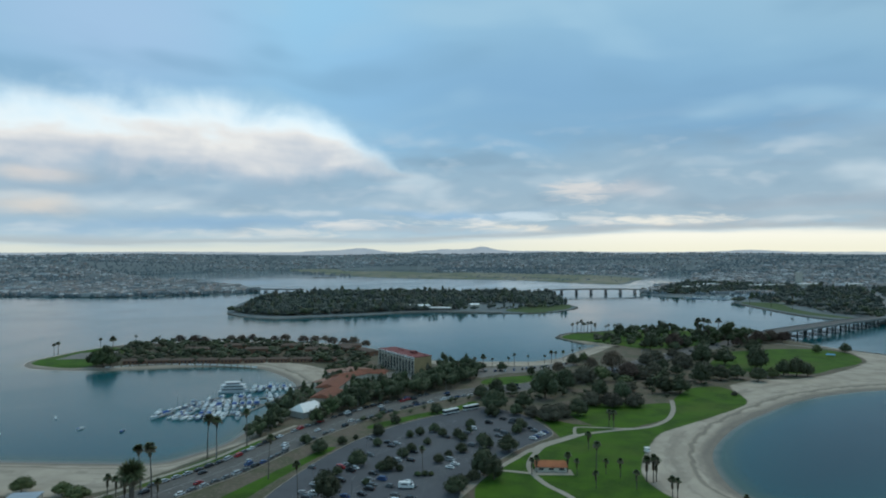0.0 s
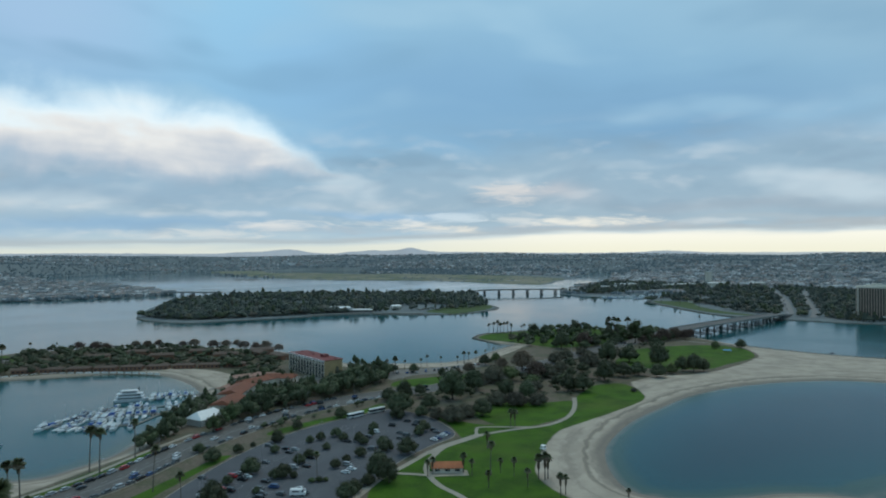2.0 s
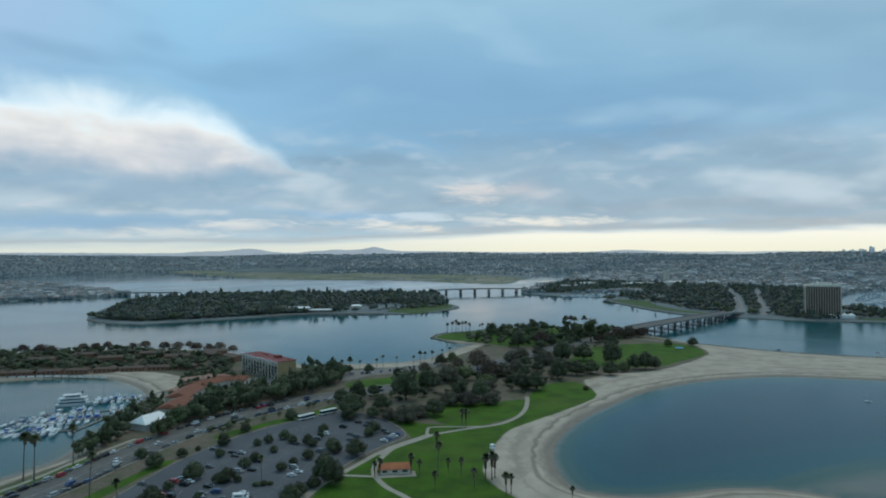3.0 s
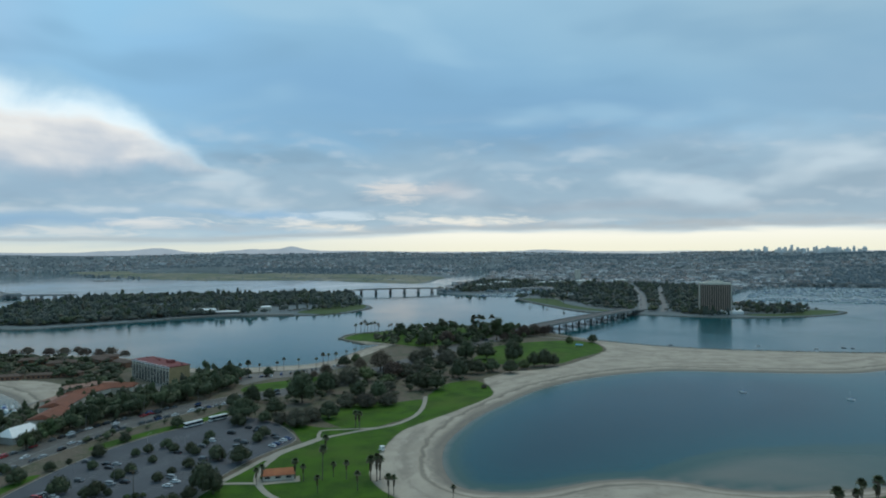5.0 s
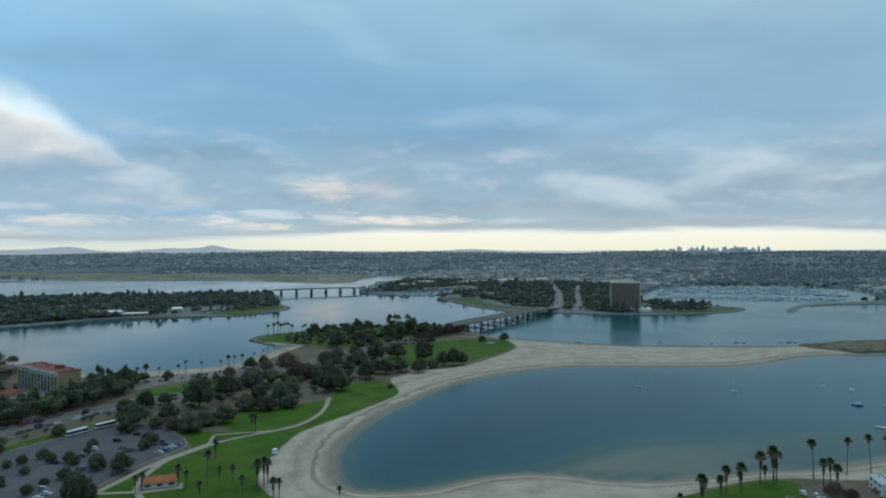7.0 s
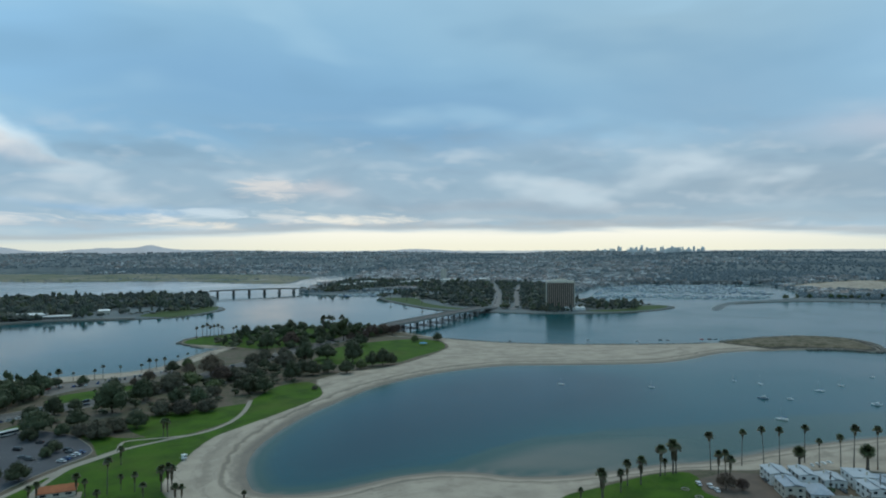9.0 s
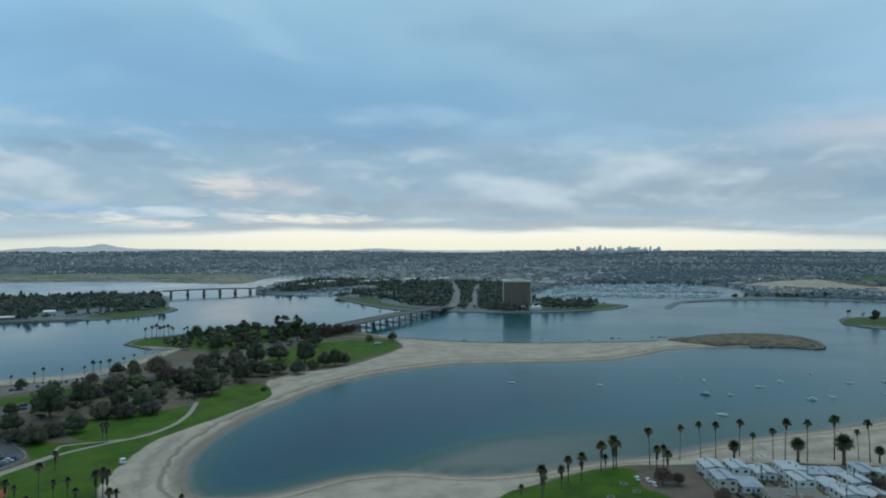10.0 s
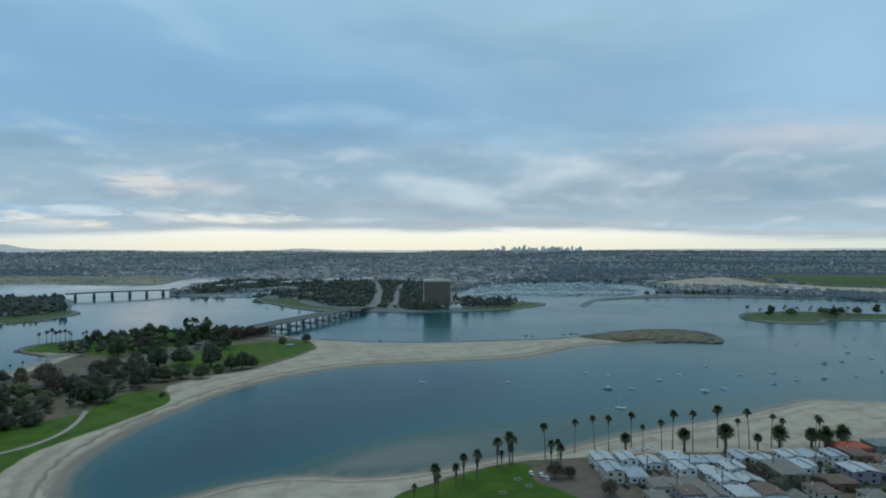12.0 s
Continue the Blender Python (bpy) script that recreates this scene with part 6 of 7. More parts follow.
for x, y, a, L, W in ((684, 1332, 20, 31.2, 14.4), (732, 1212, 30, 26.4, 12), (696, 1152, 40, 21.6, 12), (792, 1308, 30, 28.8, 14.4), (948, 1086, 60, 28.8, 12), (930, 1008, 30, 26.4, 12), (720, 1440, 20, 36, 14.4)):
    low_building("quay_building", "low grey building on the marina quay", "building", x, y, a, L, W, 5, SHINGLE, STUCCO, 1.6, 6)

# ---------------------------------------------------------------- beach cottages
ROOF_PALE = [surface("pale_roof", (0.33, 0.38, 0.44), 0.7, (0.24, 0.28, 0.33), 0.25, 6), surface("white_roof", (0.42, 0.46, 0.50), 0.7, (0.31, 0.34, 0.37), 0.25, 6),
             surface("grey_roof", (0.20, 0.185, 0.165), 0.85, (0.14, 0.13, 0.12), 0.3, 7), surface("brown_roof", (0.17, 0.11, 0.085), 0.85, (0.11, 0.078, 0.065), 0.3, 7), surface("red_roof", (0.46, 0.085, 0.04), 0.75), surface("green_grey_roof", (0.17, 0.20, 0.19), 0.85, (0.12, 0.145, 0.14), 0.3, 7)]
WALLS = [surface("white_wall", (0.72, 0.72, 0.70), 0.8, (0.58, 0.57, 0.55), 0.3, 7), STUCCO, surface("beige_wall", (0.42, 0.36, 0.29), 0.8), surface("mauve_wall", (0.30, 0.26, 0.31), 0.8), surface("rust_wall", (0.27, 0.13, 0.09), 0.85), surface("green_grey_wall", (0.22, 0.25, 0.235), 0.85)]


def cottage(x, y, turn, L, W, H, roof, wall, style, label):
    ob = thing("beach_cottage", label, "house", "beach cottages")
    part("wall", Soup().box(0, 0, -0.3, L, W, H + 0.3), wall, ob)
    if style == "split":
        r = part("roof", Soup().add([(-L / 2 - .4, -W / 2 - .4, H + 0.1), (L / 2 + .4, -W / 2 - .4, H + 0.1), (L / 2 + .4, 0.3, H + 1.3), (-L / 2 - .4, 0.3, H + 1.3)] + [(-L / 2 - .4, -W / 2 - .4, H - .1), (L / 2 + .4, -W / 2 - .4, H - .1), (L / 2 + .4, 0.3, H + 1.1), (-L / 2 - .4, 0.3, H + 1.1)],
                                          [(0, 1, 2, 3), (7, 6, 5, 4), (0, 4, 5, 1), (1, 5, 6, 2), (2, 6, 7, 3), (3, 7, 4, 0)]), roof, ob)
        part("lower_roof", Soup().add([(-L / 2 - .4, 0, H + 0.75), (L / 2 + .4, 0, H + 0.75), (L / 2 + .4, W / 2 + .4, H + .1), (-L / 2 - .4, W / 2 + .4, H + .1)] + [(-L / 2 - .4, 0, H + 0.55), (L / 2 + .4, 0, H + 0.55), (L / 2 + .4, W / 2 + .4, H - .1), (-L / 2 - .4, W / 2 + .4, H - .1)],
                                      [(0, 1, 2, 3), (7, 6, 5, 4), (0, 4, 5, 1), (1, 5, 6, 2), (2, 6, 7, 3), (3, 7, 4, 0)]), roof, ob)
    elif style == "hip":
        r = part("roof", Soup().gable(0, 0, H, L, W, 1.5, 0, 0.5, W * 0.45), roof, ob)
    else:
        r = part("roof", Soup().box(0, 0, H, L + 0.6, W + 0.6, 0.3), roof, ob)
        part("roof_hatch", Soup().box(-L * 0.2, W * 0.15, H + 0.3, 1.3, 1.0, 0.5), STEEL, r)
    part("chimney", Soup().box(L * 0.25, W * 0.2, H, 0.6, 0.6, 1.9), STUCCO, r)
    floors = max(1, int(H / 2.7))
    for f in range(floors):
        for s in (-1, 1):
            for k in range(3):
                w = part("window", Soup().box(-L / 2 + (k + 0.5) * L / 3, s * (W / 2 + 0.03), f * 2.8 + 0.9, 1.7, 0.08, 1.3), SHADED_GLASS, ob)
                part("frame", Soup().box(-L / 2 + (k + 0.5) * L / 3, s * (W / 2 + 0.01), f * 2.8 + 0.8, 1.8, 0.06, 1.4), WHITE, w)
        for k in range(2):
            part("window", Soup().box(-L / 2 - 0.03, -W / 2 + (k + 0.5) * W / 2, f * 2.8 + 0.9, 0.08, 1.5, 1.2), GLASS, ob)
    part("door", Soup().box(-L / 2 - 0.04, 0, 0, 0.1, 1.0, 2.1), TIMBER, ob)
    ob.matrix_basis = pose(x, y, 2, 0, 0, turn)


COTTAGES = random.Random(11)
ROW = -34
OWN = [(418, 131, 56, 21, 13, 6.0, ROOF_PALE[2], WALLS[2], "hip", "two-storey beige apartment house with grey hip roof"),
       (364, 153, 56, 12, 24, 3.4, ROOF_PALE[2], WALLS[1], "flat", "long low house with flat grey-tan roof"),
       (487, 131, 56, 13, 17, 4.4, ROOF_PALE[4], WALLS[4], "hip", "beach house with bright orange-red roof"),
       (503, 121, 56, 14, 15, 5.0, ROOF_PALE[5], WALLS[5], "flat", "grey-green flat-roofed beach house"),
       (446, 110, 56, 13, 13, 5.8, ROOF_PALE[1], WALLS[3], "split", "mauve two-storey house with whitish roof"),
       (428, 112, 56, 12, 15, 3.6, ROOF_PALE[3], WALLS[4], "hip", "low rust-red house with brown roof")]
for row in OWN:
    cottage(*row)
for i in range(13):
    for j in range(6):
        c, s = math.cos(radians(ROW)), math.sin(radians(ROW))
        u, w = 6 + i * 11.9 + COTTAGES.uniform(-0.8, 0.8), -3.5 - j * 16.2 + COTTAGES.uniform(-1.3, 1.3)
        x, y = 358 + u * c - w * s, 200 + u * s + w * c
        pale = j < 3 and i < 11
        if any(math.hypot(x - o[0], y - o[1]) < 8.5 + 0.28 * (o[3] + o[4]) / 2 for o in OWN) or (j and COTTAGES.random() < 0.14) or (i == 0 and j > 1):
            continue
        kind = COTTAGES.choice((0, 0, 0, 1, 1)) if pale else COTTAGES.choice((0, 2, 2, 3, 3, 1))
        wall = COTTAGES.choice((0, 0, 1)) if pale else COTTAGES.choice((0, 1, 2, 3, 4, 1))
        H = COTTAGES.choice((3.2, 5.4, 5.6, 5.8)) if pale else COTTAGES.choice((3.4, 5.6, 6.2))
        tint = ("pale blue-grey", "whitish", "grey", "brown")[kind]
        storeys = "two-storey" if H > 5 else "single-storey"
        cottage(x, y, ROW + 90 + COTTAGES.choice((0, 0, 180)) + COTTAGES.uniform(-2.5, 2.5), COTTAGES.uniform(11.5, 14.2), COTTAGES.uniform(8.2, 10.2), H, ROOF_PALE[kind], WALLS[wall],
                "split" if pale and COTTAGES.random() < 0.8 else COTTAGES.choice(("flat", "hip", "split")), f"{storeys} beach cottage with {tint} roof in a close row")
grow([(PARK_TREES[3], 11)], [(330, 196, 9), (334, 166, 8), (336, 192, 6.5)])
grow([(PARK_TREES[3], 11), (PARK_TREES[6], 12)], [(400, 133, 12), (394, 121, 13), (406, 119, 11), (386, 128, 8), (414, 112, 8)])
low_building("beach_house", "house with a faded red roof beside the beach", "house", -206, 284, 20, 12, 9, 4, RED_ROOF, STUCCO, 1.8)
low_building("beach_house", "pale flat-roofed house beside the beach", "house", -180, 277, 10, 12, 9, 3.4, ROOF_PALE[0], STUCCO, 1.8, flat=True)


def utility_pole():
    ob = thing("utility_pole", "dark wooden utility pole with crossarm between cottages", "utility pole", "utility poles")
    part("pole", Soup().tube([(0, 0, -0.5), (0, 0, 11)], [0.2, 0.13], 7), BARK, ob)
    for z in (9.2, 10.3):
        part("crossarm", Soup().box(0, 0, z, 2.4, 0.14, 0.16), BARK, ob)
    part("transformer", Soup().tube([(0.3, 0.3, 7.8), (0.3, 0.3, 8.9)], [0.25, 0.25], 8), STEEL, ob)
    return ob


pole = Stamp(utility_pole)
for k in range(8):
    pole(spot(366 + k * 17, 170 - k * 11.5, 2, ROW + 90))
for k in range(7):
    pole(spot(358 + k * 17, 148 - k * 11.5, 2, ROW + 90))


def street_lamp():
    ob = thing("street_lamp", "slim grey street lamp with a single arm", "street lamp", "street lamps")
    part("post", Soup().tube([(0, 0, -0.3), (0, 0, 8.6)], [0.12, 0.08], 6), STEEL, ob)
    part("arm", Soup().tube([(0, 0, 8.4), (1.2, 0, 8.9), (2.2, 0, 8.9)], [0.06, 0.05, 0.05], 5), STEEL, ob)
    part("head", Soup().box(2.5, 0, 8.8, 0.8, 0.3, 0.15), STEEL, ob)
    return ob


lamp = Stamp(street_lamp)
for x, y, a in walk_line(BOULEVARD, 42, 12.6, 10):
    lamp(spot(x, y, 2.1, a - 90))
for row in LOT_ROWS[:2]:
    for x, y, a in walk_line(row, 52, 0, 20):
        lamp(spot(x, y, 2.08, a))


COTTAGE_GREEN = plan((352, 190), (372, 150), (380, 110), (470, 60), (520, 90), (500, 112), (440, 140), (390, 172))
plant(HEDGE, scatter(31, COTTAGE_GREEN, 8, 260), 0.35, 0.9)
plant(SHORT_PALM, [(430, 120), (462, 96), (398, 138)], 0.6, 0.8)
for x, y in ((314, 205), (312, 195), (297, 196)):
    ring = thing("fire_ring", "pale round concrete fire ring on the lawn", "fire ring")
    for k in range(12):
        a = 6.283 * k / 12
        part("block", Soup().box(1.6 * math.cos(a), 1.6 * math.sin(a), -0.1, 0.35, 0.85, 0.55, a), CONCRETE, ring)
    ring.matrix_basis = spot(x, y, 2.0)


# ---------------------------------------------------------------- cars, buses, boats
CAR_PAINT = {k: surface(k + "_paint", c, 0.25, tuple(v * 0.85 for v in c), 0.6, 5, amount=0.3, spec=0.6) for k, c in
             (("white", (0.66, 0.67, 0.68)), ("black", (0.018, 0.018, 0.02)), ("silver", (0.36, 0.37, 0.38)), ("red", (0.36, 0.022, 0.025)), ("blue", (0.04, 0.08, 0.20)), ("grey", (0.12, 0.125, 0.13)))}


def car(colour, tall):
    def make():
        ob = thing("car", f"{colour} {'van' if tall else 'car'} parked on asphalt", "car", "parked cars")
        L, W, H = (5.0, 1.95, 0.95) if tall else (4.6, 1.82, 0.72)
        body = Soup().box(0, 0, 0.32, L, W, H * 0.55, 0, 1.0).box(0, 0, 0.32 + H * 0.55, L, W, H * 0.45, 0, 0.94)
        part("body", body, CAR_PAINT[colour], ob)
        top = 0.32 + H
        part("glasshouse", Soup().box(-0.25 if not tall else -0.3, 0, top, L * (0.62 if not tall else 0.78), W * 0.90, 0.42, 0, 0.88), GLASS, ob, "dark car windows")
        part("roof", Soup().box(-0.25 if not tall else -0.3, 0, top + 0.42, L * (0.52 if not tall else 0.68), W * 0.80, 0.10 if not tall else 0.3, 0, 0.92), CAR_PAINT[colour], ob)
        for a in (-1, 1):
            for b in (-1, 1):
                part("wheel", Soup().tube([(a * L * 0.31, b * (W / 2 - 0.2), 0.33), (a * L * 0.31, b * (W / 2 + 0.02), 0.33)], [0.33, 0.33], 10), TYRE, ob)
        for b in (-1, 1):
            part("headlight", Soup().box(L / 2, b * W * 0.36, 0.62, 0.08, 0.36, 0.16), WHITE, ob)
            part("tail_light", Soup().box(-L / 2, b * W * 0.38, 0.66, 0.08, 0.28, 0.18), CAR_PAINT["red"], ob)
        return ob
    return Stamp(make)


CARS = {(c, t): car(c, t) for c in CAR_PAINT for t in (False, True)}
DRIVE = random.Random(5)


def park_car(x, y, turn, z=2.1, colour=None, tall=None):
    colour = colour or DRIVE.choice(("white", "white", "white", "black", "black", "black", "silver", "silver", "grey", "grey", "grey", "grey", "black", "silver", "grey", "blue", "red"))
    tall = DRIVE.random() < 0.35 if tall is None else tall
    CARS[colour, tall](spot(x, y, z, turn + DRIVE.choice((0, 180)) + DRIVE.uniform(-2, 2)))


for x, y, a in walk_line(BOULEVARD[1:8], 6.3, 10.2):
    if DRIVE.random() < 0.8:
        park_car(x, y, a)
for x, y, a in walk_line(BOULEVARD[1:9], 6.3, -10.2):
    if DRIVE.random() < 0.8:
        park_car(x, y, a)
for off in (-2, 5.0, -5.5):
    for x, y, a in walk_line(BOULEVARD, 31, off, 12 + off):
        if DRIVE.random() < 0.6:
            park_car(x, y, a, 2.1)
park_car(-109.2, 343.2, 68, 2.1, "red", True), park_car(-28.8, 474, 42, 2.1, "red", False), park_car(-32.4, 469.2, 42, 2.1, "red", False)
for n, row in enumerate(LOT_ROWS):
    for side in (-2.7, 2.7):
        for x, y, a in walk_line(row, 2.75, side, 1.4):
            if DRIVE.random() < (0.10 if y < 342 else 0.03):
                park_car(x, y, a + 90, 2.09)
for x, y in ((-49, 329.7), (-44.5, 324.6), (-46, 320.4), (-34.5, 316.6), (-66, 325.2), (-43.3, 287.5), (-36, 289.6), (-21, 289), (-33, 301.4), (-16.6, 305.3), (-48.4, 306.3), (-24.6, 300), (14, 403.5), (26.7, 410.2), (31, 393.6),
             (35, 387.6), (36.3, 420), (42.5, 415.8), (41.2, 411), (53, 392.7), (51.8, 397.6), (-43.5, 375), (-39.6, 345.2), (14.8, 362.8)):
    park_car(x, y, 150, 2.09, None if y < 340 else "black" if y > 395 else "grey")
park_car(16.7, 397.2, 130, 2.09, "white", True), park_car(-52.3, 308.5, 150, 2.09, "red", False)
for k in range(5):
    park_car(50.5 + k * 2.1, 377 + k * 3.1, -38, 2.1, ("white", "blue", "silver")[k % 3], False)
for x, y, a in walk_line([(24, 585.6), (54, 590.4), (90, 609.6), (115.2, 628.8)], 4.5):
    if DRIVE.random() < 0.6:
        park_car(x, y, a + 60, 2.06)
for x, y in ((494.4, 650.4), (584.4, 615.6), (628.8, 579.6), (662.4, 576), (669.6, 571.2), (711.6, 558), (721.2, 554.4), (727.2, 550.8)):
    park_car(x, y, -35, 2.0)
for x, y in ((324, 206.4), (326.4, 201.6), (325.2, 196.8), (356.4, 195.6), (361.2, 192), (360, 180), (364.8, 177.6), (348, 168), (354, 164.4)):
    park_car(x, y, 60, 2.06, "white" if x < 330 else None)
for k in range(16):
    park_car(368 + k * 8.5, 176 - k * 5.8 + DRIVE.uniform(-1, 1), ROW + 90 * (k % 2), 2.0)
for x, y, a in walk_line(FAR_ROAD, 45, 3, 60):
    park_car(x, y, a, 2.4)


def coach():
    ob = thing("coach_bus", "white coach bus parked at the kerb", "bus")
    part("body", Soup().box(0, 0, 0.45, 12.4, 2.55, 0.85), WHITE, ob)
    part("window_band", Soup().box(0, 0, 1.3, 12.3, 2.5, 1.5), GLASS, ob, "dark tinted windows")
    part("roof", Soup().box(0, 0, 2.8, 12.4, 2.55, 0.45, 0, 0.96), WHITE, ob)
    for a in (-3.9, -2.7, 4.0):
        for b in (-1, 1):
            part("wheel", Soup().tube([(a, b * 1.0, 0.5), (a, b * 1.3, 0.5)], [0.5, 0.5], 10), TYRE, ob)
    return ob


bus = Stamp(coach)
bus(spot(2.6, 435, 2.1, 40)), bus(spot(16.5, 446.5, 2.1, 36))


def rv():
    ob = thing("camper_van", "large white camper van in the car park", "camper van")
    part("body", Soup().box(-0.6, 0, 0.5, 5.4, 2.3, 2.5, 0, 0.97), WHITE, ob)
    part("cab", Soup().box(2.9, 0, 0.5, 1.7, 2.1, 1.3, 0, 0.9), WHITE, ob)
    part("windscreen", Soup().box(2.4, 0, 1.75, 0.9, 1.9, 0.6, 0, 0.85), GLASS, ob)
    part("window", Soup().box(-0.6, 0, 1.8, 3.2, 2.36, 0.6), GLASS, ob)
    for a in (-2.0, 2.6):
        for b in (-1, 1):
            part("wheel", Soup().tube([(a, b * 0.9, 0.4), (a, b * 1.15, 0.4)], [0.4, 0.4], 10), TYRE, ob)
    return ob


rv().matrix_basis = spot(-17.1, 298.6, 2.09, -6)


def hull(L, W, H):
    """A pointed hull with sheer, on the waterline."""
    s = Soup()
    st = [(-0.5, 0.82, 0.0), (-0.2, 1.0, 0.0), (0.15, 0.95, 0.06), (0.36, 0.6, 0.16), (0.5, 0.04, 0.3)]
    v = []
    for x, w, up in st:
        v += [(x * L, -w * W / 2, H + up * H), (x * L, w * W / 2, H + up * H), (x * L * 0.97, w * W * 0.40, -0.3), (x * L * 0.97, -w * W * 0.40, -0.3)]
    f = [(0, 1, 2, 3), (16, 19, 18, 17)]
    for i in range(4):
        a, b = 4 * i, 4 * i + 4
        f += [(a, b, b + 1, a + 1), (a + 1, b + 1, b + 2, a + 2), (a + 2, b + 2, b + 3, a + 3), (a + 3, b + 3, b, a)]
    return s.add(v, f)


def motor_boat(L, fly, cover, label):
    def make():
        ob = thing("motor_boat", label, "boat", "boats in the bay")
        W, H = L * 0.32, L * 0.10
        part("hull", hull(L, W, H), HULL, ob)
        part("cabin", Soup().box(-L * 0.05, 0, H, L * 0.46, W * 0.72, L * 0.10, 0, 0.9), HULL, ob)
        part("window_band", Soup().box(-L * 0.05, 0, H + L * 0.035, L * 0.44, W * 0.74, L * 0.045, 0, 0.97), GLASS, ob, "dark cabin windows")
        if fly:
            part("flybridge", Soup().box(-L * 0.08, 0, H + L * 0.10, L * 0.30, W * 0.62, L * 0.07, 0, 0.85), HULL, ob)
            part("radar_arch", Soup().box(-L * 0.18, 0, H + L * 0.17, L * 0.04, W * 0.6, L * 0.06), HULL, ob)
        if cover:
            part("canvas", Soup().box(-L * 0.34, 0, H + 0.2, L * 0.26, W * 0.74, L * 0.07, 0, 0.85), BLUE_COVER, ob, "blue canvas cover")
        return ob
    return Stamp(make)


def sail_boat(L, label):
    def make():
        ob = thing("sail_boat", label, "sailing boat", "boats in the bay")
        W, H = L * 0.28, L * 0.09
        part("hull", hull(L, W, H), HULL, ob)
        part("cabin", Soup().box(L * 0.02, 0, H, L * 0.36, W * 0.5, L * 0.05, 0, 0.85), HULL, ob)
        part("mast", Soup().tube([(L * 0.08, 0, H), (L * 0.08, 0, H + L * 1.15)], [0.11, 0.06], 6), STEEL, ob)
        part("boom", Soup().tube([(L * 0.08, 0, H + L * 0.14), (-L * 0.36, 0, H + L * 0.14)], [0.16, 0.13], 6), BLUE_COVER, ob, "furled sail under blue canvas")
        return ob
    return Stamp(make)


BOATS = [motor_boat(11, True, False, "white motor yacht at a dock"), motor_boat(9, False, True, "white motor boat with blue canvas"), motor_boat(13, True, True, "large white cabin cruiser at a dock"), motor_boat(8, False, False, "small white motor boat")]
SAILS = [sail_boat(9, "white sailing boat with bare mast"), sail_boat(11, "white sailing boat with tall bare mast")]
SEA = random.Random(21)
DOCKS = [[(-194, 439), (-165, 434), (-138, 438)], [(-191, 462), (-160, 460), (-133, 466)], [(-178, 484), (-150, 484), (-128, 492)], [(-156, 520), (-140, 521), (-124, 526)]]
docks = thing("floating_dock", "grey timber floating docks of a small marina", "dock")
for line in DOCKS + [[(-140, 432), (-132, 466), (-126, 496), (-122, 524), (-118, 545)]]:
    part("walkway", ribbon(line, 2.2, 0.55, 6, None, 0.5), TIMBER, docks)
for n, line in enumerate(DOCKS):
    for side in (-7.2, 7.2):
        for x, y, a in walk_line(line, 5.0, side, 2.0):
            if SEA.random() < 0.86:
                kind = SEA.choice(BOATS[:3] if n < 2 else BOATS) if SEA.random() < 0.82 else SEA.choice(SAILS)
                kind(spot(x, y, 0, a + (90 if side > 0 else -90) + SEA.uniform(-3, 3), SEA.uniform(0.85, 1.12)))
    for x, y, a in walk_line(line, 10.0, 0, 4.5):
        part("finger", Soup().box(x, y, 0.1, 0.9, 16, 0.4, radians(a)), TIMBER, docks)
pier = thing("pier", "slim timber pier from the beach to the docks", "pier")
part("deck", ribbon([(-122.4, 523.2), (-115.2, 549.6), (-120, 568.8)], 2.5, 1.6, 6, None, 0.3), TIMBER, pier)
for x, y, a in walk_line([(-122.4, 523.2), (-115.2, 549.6), (-120, 568.8)], 7):
    part("pile", Soup().tube([(x, y, -3), (x, y, 1.6)], [0.2, 0.2], 6), PILE, pier)


def cruise_boat():
    ob = thing("excursion_boat", "white three-deck excursion boat moored in the marina", "boat")
    L, W = 24.0, 7.5
    part("hull", hull(L, W, 1.6), SHIP_WHITE, ob)
    for k, (l, w) in enumerate(((0.80, 0.92), (0.74, 0.88), (0.52, 0.70))):
        z = 1.6 + k * 2.2
        d = part("deck_house", Soup().box(-1, 0, z, L * l - 2.5, W * w - 1.6, 1.9), SHIP_WHITE, ob)
        part("window_band", Soup().box(-1, 0, z + 0.6, L * l - 3.0, W * w - 1.5, 0.9), GLASS, d, "dark window band")
        part("deck_roof", Soup().box(-1, 0, z + 1.9, L * l, W * w, 0.3), SHIP_WHITE, d)
        for i in range(10):
            for s in (-1, 1):
                part("stanchion", Soup().box(-1 - L * l / 2 + 0.5 + i * (L * l - 1) / 9, s * (W * w / 2 - 0.2), z, 0.12, 0.12, 1.9), SHIP_WHITE, d)
    for s in (-1.4, 1.4):
        part("funnel", Soup().tube([(5, s, 8.0), (5, s, 10.4)], [0.3, 0.34], 8), TYRE, ob)
    return ob


cruise_boat().matrix_basis = spot(-168, 509, 0, 12)
for x, y in ((408, 429.6), (466.8, 386.4), (549.6, 375.6), (558, 356.4), (513.6, 319.2), (529.2, 308.4), (471.6, 272.4), (576, 316.8), (610.8, 321.6), (669.6, 331.2), (655.2, 289.2), (686.4, 276), (638.4, 250.8), (670.8, 247.2), (775.2, 272.4),
             (697.2, 237.6), (799.2, 266.4), (730.8, 225.6), (844.8, 258), (774, 222), (915.6, 312), (985.2, 330), (568.8, 268.8), (590.4, 266.4), (888, 354), (-260.4, 428.4), (-228, 402), (-199.2, 397.2), (-271.2, 388.8), (828, 228), (864, 288)):
    m = spot(x, y, 0, 100 + SEA.uniform(-35, 35), SEA.uniform(0.50, 0.70))
    (SEA.choice(SAILS) if SEA.random() < 0.55 else SEA.choice(BOATS[:2] + BOATS[3:]))(m)
